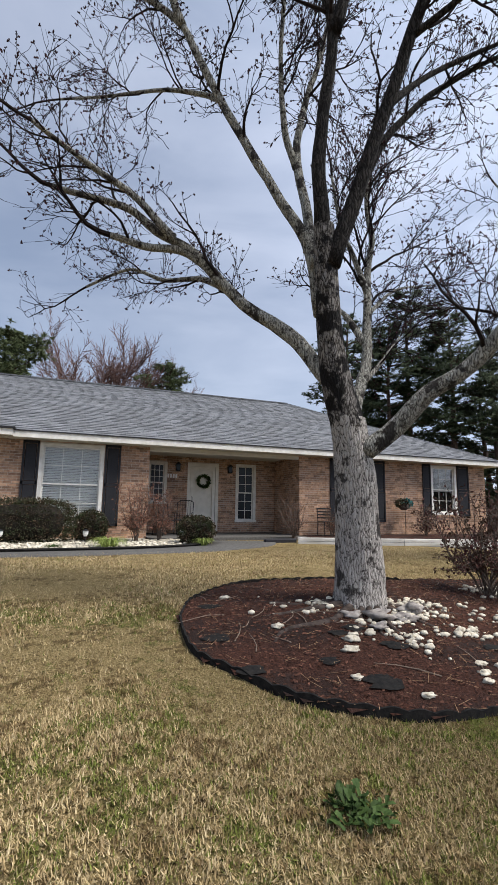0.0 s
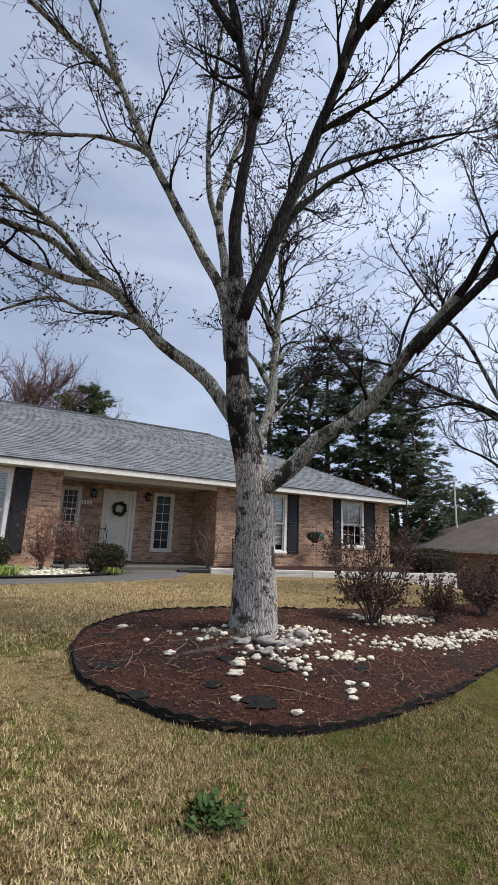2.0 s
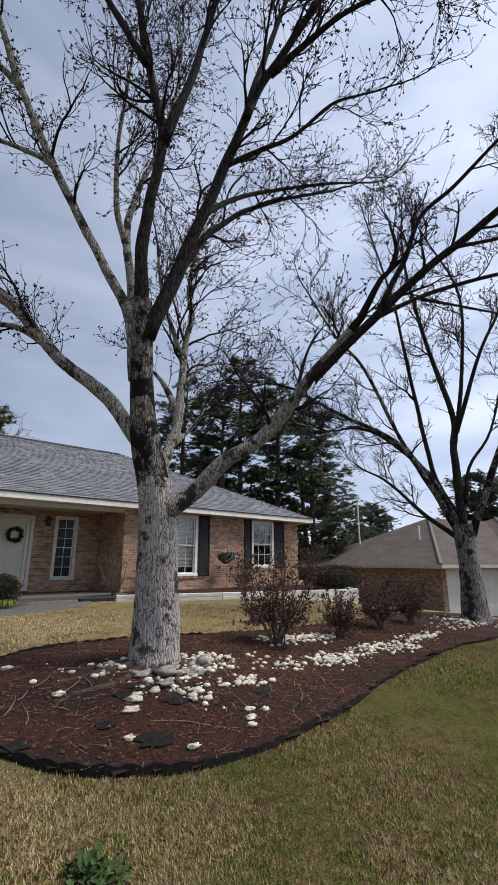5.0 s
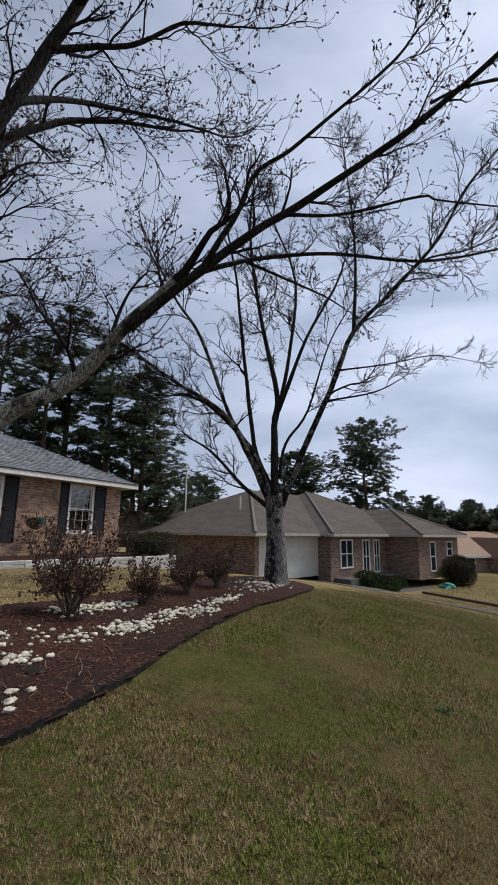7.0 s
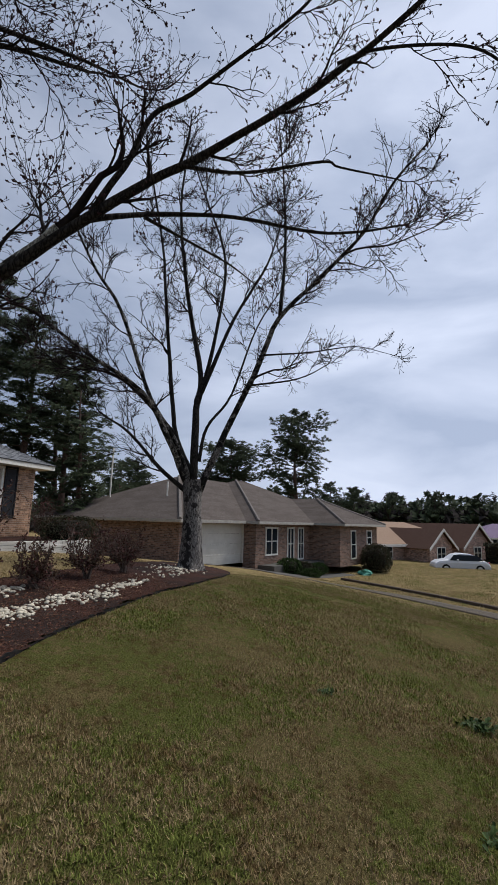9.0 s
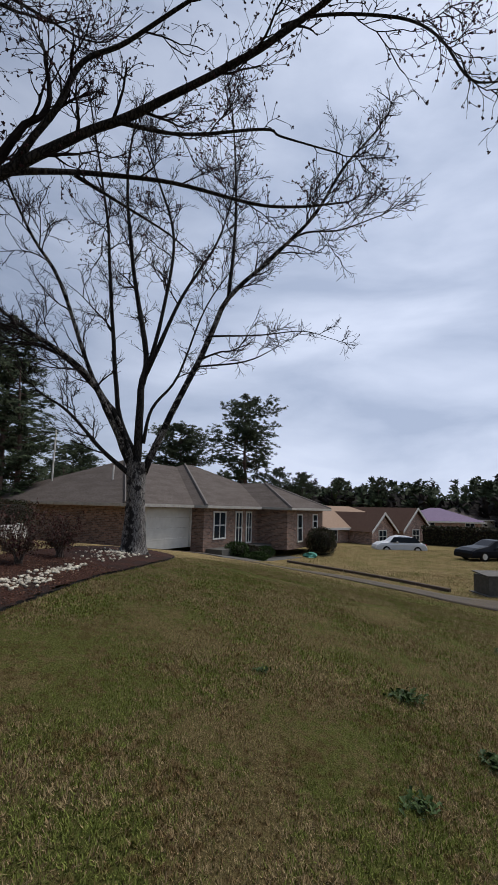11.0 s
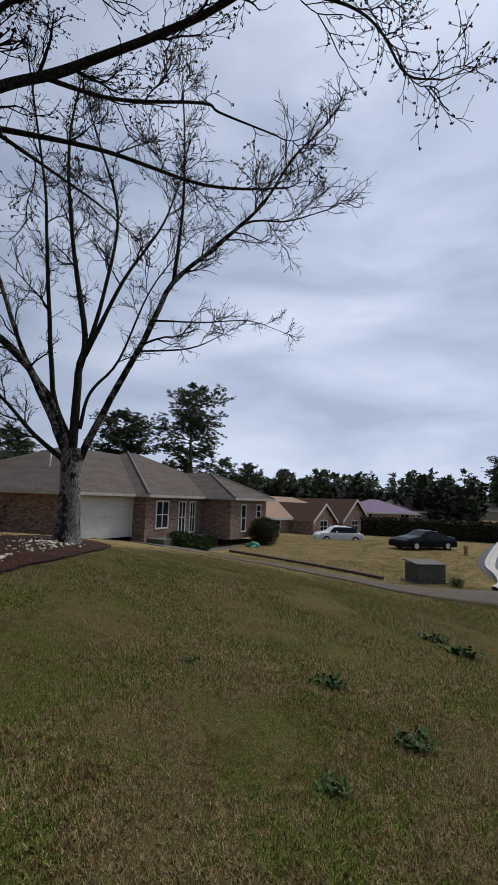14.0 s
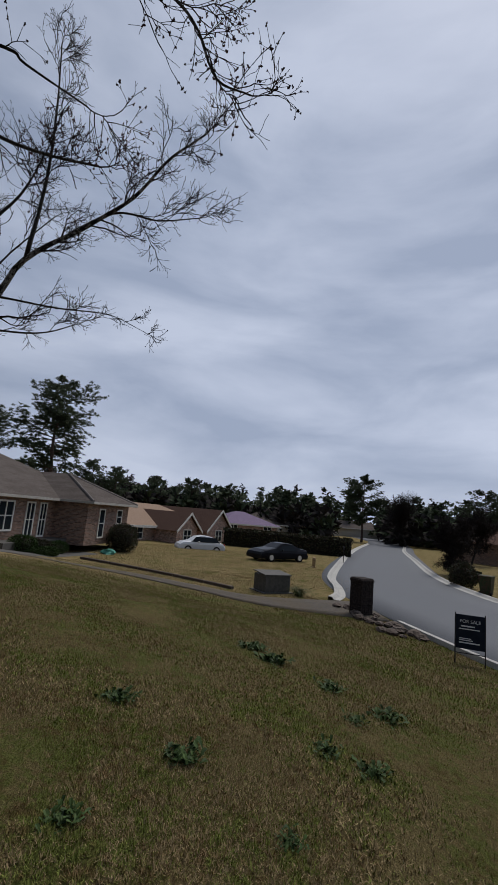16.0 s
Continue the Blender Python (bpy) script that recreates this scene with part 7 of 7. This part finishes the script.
for k in range(46):
    x, y = mbx + rnd.uniform(-3.4, 1.2), mby + rnd.uniform(-0.55, 0.55) - 0.05
    s = rnd.uniform(0.08, 0.2)
    part("stone", Geo().blob((x, y, gz(x, y) + s * 0.35), s * 1.3, s, s * 0.6, 5, 8, 0.5, k * 1.7), M_STEM, stones)

sg = thing("sale_sign", "dark blue for sale sign on a black metal frame", "sign", (5.1, -20.95, gz(5.1, -20.95)), turn=-118)
M_NAVY = material("sign_navy", (0.008, 0.012, 0.022), (0.014, 0.018, 0.03), 6, 0.6)
M_WHITE = material("sign_white", (0.6, 0.6, 0.6), (0.66, 0.66, 0.66), 6, 0.6)
for sx in (-0.32, 0.32):
    part("post", Geo().tube([(sx, 0, -0.2), (sx, 0, 1.16)], [0.014, 0.014], 6), M_METAL, sg)
part("rail", Geo().tube([(-0.32, 0, 0.26), (0.32, 0, 0.26)], [0.012, 0.012], 6), M_METAL, sg)
part("panel", Geo().box(-0.305, 0.305, -0.012, 0.012, 0.36, 1.12), M_NAVY, sg)
txt = bpy.data.curves.new("sale_text", "FONT")
txt.body, txt.size, txt.align_x, txt.extrude = "FOR SALE", 0.105, "CENTER", 0.002
tob = new("lettering", txt)
tob.parent = sg
tob.matrix_basis = pose(0, -0.016, 0.94, 90, 0, 0)
txt.materials.append(M_WHITE)
for z, w0, w1, h in ((0.85, -0.2, 0.1, 0.03), (0.79, -0.24, 0.2, 0.022), (0.58, -0.24, 0.02, 0.02), (0.54, -0.24, 0.06, 0.02), (0.48, -0.24, 0.2, 0.03)):
    part("print_bar", Geo().box(w0, w1, -0.016, -0.012, z, z + h), M_WHITE, sg)

wb = thing("wheelie_bin", "dark green wheeled rubbish bin at the far kerb", "bin", (18.0, -31.0, -2.4), turn=40)
part("body", Geo().add([(-0.25, -0.3, 0.06), (0.25, -0.3, 0.06), (0.25, 0.3, 0.06), (-0.25, 0.3, 0.06), (-0.32, -0.38, 0.98), (0.32, -0.38, 0.98), (0.32, 0.38, 0.98), (-0.32, 0.38, 0.98)], [(0, 3, 2, 1), (4, 5, 6, 7), (0, 1, 5, 4), (1, 2, 6, 5), (2, 3, 7, 6), (3, 0, 4, 7)]), M_LEAF_DARK, wb)
part("lid", Geo().soft_box(-0.35, 0.35, -0.42, 0.42, 0.98, 1.06, 0.03), M_LEAF_DARK, wb)
for s in (-1, 1):
    part("wheel", Geo().tube([(s * 0.27, 0.3, 0.1), (s * 0.33, 0.3, 0.1)], [0.11, 0.11], 12), M_BLACK, wb)
for x, y, s, h, seed in ((21.0, -31.6, 0.75, 1.35, 51), (24.5, -34.5, 0.8, 0.8, 52), (31, -38, 1.2, 0.9, 53), (34, -40, 1.0, 0.8, 54), (48, -20.5, 0.9, 1.1, 55), (47.2, -22.0, 0.8, 1.0, 56), (46.2, -18.2, 0.8, 1.2, 57)):
    clipped_shrub("round_shrub", "rounded dark shrub on a far lawn", (x, y, -2.42), s, s * 0.9, h, seed, count=900, size=0.12, square=2.3)
hy = thing("hydrant", "small yellow-brown hydrant on the far lawn", "hydrant", (26.2, -23.8, -2.42))
M_HYD = material("hydrant_paint", (0.30, 0.20, 0.10), (0.38, 0.26, 0.14), 10, 0.6)
part("barrel", Geo().tube([(0, 0, 0), (0, 0, 0.08), (0, 0, 0.09), (0, 0, 0.5), (0, 0, 0.52), (0, 0, 0.66), (0, 0, 0.72)], [0.17, 0.17, 0.12, 0.12, 0.16, 0.12, 0.04], 12), M_HYD, hy)
part("nozzle", Geo().tube([(-0.2, 0, 0.42), (0.2, 0, 0.42)], [0.06, 0.06], 10), M_HYD, hy)
po = thing("sign_post", "thin dark post beside the street", "post", (31.5, -28.0, -2.42))
part("post", Geo().tube([(0, 0, -0.1), (0, 0, 1.3)], [0.03, 0.03], 6), M_METAL, po)
part("plate", Geo().soft_box(-0.2, 0.2, -0.02, 0.02, 1.1, 1.35, 0.02), M_METAL, po)

# ---------------------------------------------------------------- trees behind
PINES = [((13.1, 17.7), 17.5, 0.35, 3.1, 1), ((15.6, 13.5), 18.0, 0.40, 3.2, 2), ((16.4, 10.2), 15.6, 0.30, 3.0, 3), ((18.7, 9.0), 13.6, 0.25, 2.8, 4), ((17.0, 6.3), 10.2, 0.20, 2.3, 5), ((13.6, 13.0), 15.0, 0.45, 2.6, 6), ((20.5, 11.5), 13.5, 0.2, 2.6, 7)]
for (x, y), h, cf, sp_, seed in PINES:
    pine("pine_tree", "tall dark loblolly pine behind the house", (x, y, gz(x, y)), h - gz(x, y) - 1.2, cf, sp_, seed, dense=1.15)
pine("pine_tree", "tall spreading pine behind the neighbouring roof", (48.0, 0.3, -2.4), 16.4, 0.38, 4.7, 11, dense=1.5)
pine("pine_tree", "dark round-crowned pine behind the neighbouring roof", (48.3, 9.1, -2.4), 13.2, 0.45, 3.9, 12, dense=2.2)
pine("pine_tree", "low pine behind the neighbouring roof", (43.8, 21.3, -2.4), 10.3, 0.4, 3.4, 13, dense=2.0)
pine("pine_tree", "low pine behind the neighbouring roof", (36, 17, -2.4), 7.0, 0.2, 2.6, 14)
pine("pine_tree", "pine standing over the end of the street", (82.3, -51.3, -2.4), 13.2, 0.25, 4.2, 15, dense=2.0)
pine("pine_tree", "pine across the street", (59.2, -61.5, -2.4), 10.2, 0.25, 3.6, 16, dense=1.2)
pine("cedar_tree", "olive evergreen behind the roof", (-10.9, 17.5, -0.1), 11.4, 0.3, 3.3, 17, M_NEEDLE_LIGHT, dense=1.5)
pine("cedar_tree", "olive evergreen behind the roof", (-13.5, 19, -0.1), 10.6, 0.3, 3.0, 18, M_NEEDLE_LIGHT, dense=1.5)
pine("cedar_tree", "small olive evergreen behind the ridge", (-0.7, 21.1, -0.1), 11.6, 0.5, 2.5, 19, M_NEEDLE_LIGHT, dense=1.2)
M_RUST = material("rust_twig", (0.09, 0.055, 0.05), (0.17, 0.105, 0.09), 6, 0.9)
bare_tree("bare_cypress", "rusty bare cypress behind the roof", (-5.3, 19.6, -0.1), 15.5, 0.7, 71, M_RUST)
bare_tree("bare_tree", "brown bare tree behind the roof", (-9.0, 25.0, -0.1), 12.0, 0.8, 2, M_RUST)
bare_tree("bare_tree", "bare spreading tree across the street", (26.9, -35.3, -2.42), 4.8, 0.9, 3)
bare_tree("bare_tree", "bare round-crowned tree down the street", (74.2, -56.5, -2.42), 10.0, 0.8, 4)
bare_tree("bare_tree", "bare tree across the street", (42, -47, -2.42), 6.5, 0.85, 5)

# far woods
rnd = random.Random(77)
gw, gd_ = Geo(), Geo()
for k in range(300):
    a = radians(rnd.uniform(-50, 45))
    R_ = rnd.uniform(95, 165)
    x, y = -5 + math.cos(a) * R_, -13 + math.sin(a) * R_
    if 74 < x < 118 and abs(y + 47 + (x - 70) * 0.35) < 6:
        continue
    h = rnd.uniform(6.5, 11.5) * (R_ / 120)
    z0 = -2.5
    bare = rnd.random() < 0.3
    gt_ = gd_ if bare else gw
    gd_.tube([(x, y, z0), (x + rnd.gauss(0, 0.3), y, z0 + h * 0.8)], [0.22, 0.08], 4, cap=False)
    for _ in range(26 if not bare else 34):
        f = rnd.uniform(0.15 if not bare else 0.3, 1.0)
        w = (1.0 - 0.75 * f) * 3.2 if not bare else 2.6 * math.sin(f * 2.9)
        c = Vector((x + rnd.gauss(0, w * 0.6), y + rnd.gauss(0, w * 0.6), z0 + h * f))
        needle_clump(gt_, c, rnd.uniform(0.8, 1.7) if not bare else rnd.uniform(0.7, 1.4), 12 if not bare else 6, rnd, 0.7, 0.17)
for k in range(3000):
    a = radians(rnd.uniform(-55, 50))
    R_ = rnd.uniform(92, 120)
    x, y = -5 + math.cos(a) * R_, -13 + math.sin(a) * R_
    if 74 < x < 118 and abs(y + 47 + (x - 70) * 0.35) < 6:
        continue
    needle_clump(gd_ if k % 3 else gw, Vector((x, y, -2.4 + rnd.uniform(0, 5.6))), rnd.uniform(1.2, 2.6), 14, rnd, 0.8, 0.2)
M_WOODS = material("far_brush", (0.022, 0.019, 0.017), (0.05, 0.043, 0.04), 1, 0.95, random_amount=0.3, islands=True)
tagged(part("far_pines", gw, M_NEEDLE, None), "far line of dark pines beyond the houses", "woods", kind="stuff")
tagged(part("far_brush", gd_, M_WOODS, None), "far grey-brown bare woodland", "woods", kind="stuff")
for (x, y, h, sp_, sd) in ((86, -2, 12.0, 3.2, 1), (90, -9, 10.5, 3.0, 2), (95, 4, 14.0, 3.6, 3), (92, -17, 11, 3, 4), (98, -26, 11.5, 3.2, 5), (93, -36, 10, 3, 6), (84, 14, 12, 3.2, 7), (100, -45, 10, 3, 8)):
    pine("pine_tree", "far dark pine in the tree line", (x, y, -2.4), h * 0.85, 0.3, sp_, 60 + sd, group="far pines", dense=1.4)
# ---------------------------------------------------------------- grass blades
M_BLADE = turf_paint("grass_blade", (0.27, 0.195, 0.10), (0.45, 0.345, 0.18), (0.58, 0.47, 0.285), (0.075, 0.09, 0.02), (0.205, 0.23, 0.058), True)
rg = np.random.default_rng(5)


def blades(name, x0, x1, y0, y1, count, length, width, label):
    """Short matted blades, one triangle each, over a stretch of the lawn."""
    x = rg.uniform(x0, x1, count)
    y = rg.uniform(y0, y1, count)
    keep = np.ones(count, bool)
    bx = np.array([(p.x, p.y) for p in BED])
    a, b = bx, np.roll(bx, -1, 0)
    hits = np.zeros(count, int)
    for (ax_, ay_), (bx_, by_) in zip(a, b):
        if ay_ != by_:
            c = ((ay_ > y) != (by_ > y)) & (x < (bx_ - ax_) * (y - ay_) / (by_ - ay_) + ax_)
            hits += c
    keep &= hits % 2 == 0
    # thin and tufted
    cell = rg.random((256, 256))
    tuft = cell[np.floor(x * 31 + 0.6 * np.sin(y * 57)).astype(int) % 256, np.floor(y * 29 + 0.6 * np.sin(x * 53)).astype(int) % 256] * 2 - 1
    keep &= rg.random(count) < 0.62 + 0.36 * tuft
    tuft = tuft[keep]
    x, y = x[keep], y[keep]
    n = len(x)
    z = ground_height(x, y) - 0.004
    ang = rg.uniform(0, 2 * np.pi, n)
    lean = rg.uniform(0.15, 1.4, n)
    L_ = length * rg.uniform(0.4, 1.5, n) * (1.0 + 0.35 * tuft)
    dx, dy = np.cos(ang), np.sin(ang)
    w = width * rg.uniform(0.6, 1.4, n)
    base = np.stack([x, y, z], 1)
    side = np.stack([-dy * w, dx * w, np.zeros(n)], 1)
    tip = base + np.stack([dx * L_ * np.sin(lean), dy * L_ * np.sin(lean), L_ * 0.85 * np.cos(lean) + 0.005], 1)
    V = np.stack([base - side, base + side, tip], 1).reshape(-1, 3)
    F = np.arange(n * 3, dtype=np.int32)
    me = bpy.data.meshes.new(name)
    me.vertices.add(len(V))
    me.vertices.foreach_set("co", V.ravel())
    me.loops.add(n * 3)
    me.loops.foreach_set("vertex_index", F.ravel())
    me.polygons.add(n)
    me.polygons.foreach_set("loop_start", np.arange(0, n * 3, 3, dtype=np.int32))
    me.update(calc_edges=True)
    me.materials.append(M_BLADE)
    return tagged(new(name, me), label, "grass", kind="stuff")


blades("lawn_grass", -9.5, -1.0, -15.0, -9.4, 1250000, 0.022, 0.0028, "short dormant lawn grass, straw and green")
blades("lawn_grass", -10.0, 4.5, -9.6, -3.6, 420000, 0.028, 0.0045, "short dormant lawn grass before the house")
blades("lawn_grass", -1.0, 9.5, -17.5, -8.8, 760000, 0.026, 0.0042, "short greener lawn grass on the slope")
blades("lawn_grass", -6.5, -1.0, -21.5, -15.0, 220000, 0.03, 0.0048, "short lawn grass towards the street")
blades("lawn_grass", -1.0, 11.0, -21.5, -17.5, 160000, 0.045, 0.007, "short lawn grass towards the street")
blades("lawn_grass", 9.5, 20.0, -20.0, -8.0, 120000, 0.045, 0.008, "dormant straw-coloured lawn grass beyond the driveway")
blades("lawn_grass", 16.0, 36.0, -24.0, -9.0, 110000, 0.05, 0.011, "dormant straw-coloured lawn grass of the far lawn")
# ---------------------------------------------------------------- face bricks of the right-hand wall
near_cells, rest = [], Geo()
for cell in brick_cells(0.0, 7.5, ZB + 0.02, ZT, FRONT_R):
    if cell[0] < 1.05 and cell[2] > -0.1 and len(near_cells) < 260:
        near_cells.append(cell)
    else:
        brick_face(rest, "x", 0.0, [cell], -1, rb)
part("brickwork", rest, M_BRICK, house, "running-bond face bricks", kind="stuff")
shared = {}
for a0, a1, z0, z1 in near_cells:
    key = (round(a1 - a0, 3), round(z1 - z0, 3))
    if key not in shared:
        shared[key] = Geo().box(0, a1 - a0, -0.011, 0.004, 0, z1 - z0).mesh("brick", M_BRICK_ONE)
    o = new("brick", shared[key])
    o.parent = house
    o.location = (a0, rb.uniform(-0.002, 0.002), z0)
# soldier course over the windows and rowlock sills
for x0, x1, zs in ((-7.3, -5.72, 0.19), (1.49, 2.65, 0.34), (5.03, 6.17, 0.59)):
    k = x0
    while k < x1 - 0.05:
        o = new("sill_brick", shared.setdefault("sill", Geo().box(0, 0.062, -0.05, 0.004, 0, 0.09).mesh("sill_brick", M_BRICK_ONE)))
        o.parent = house
        o.location = (k, 0, zs)
        k += 0.072
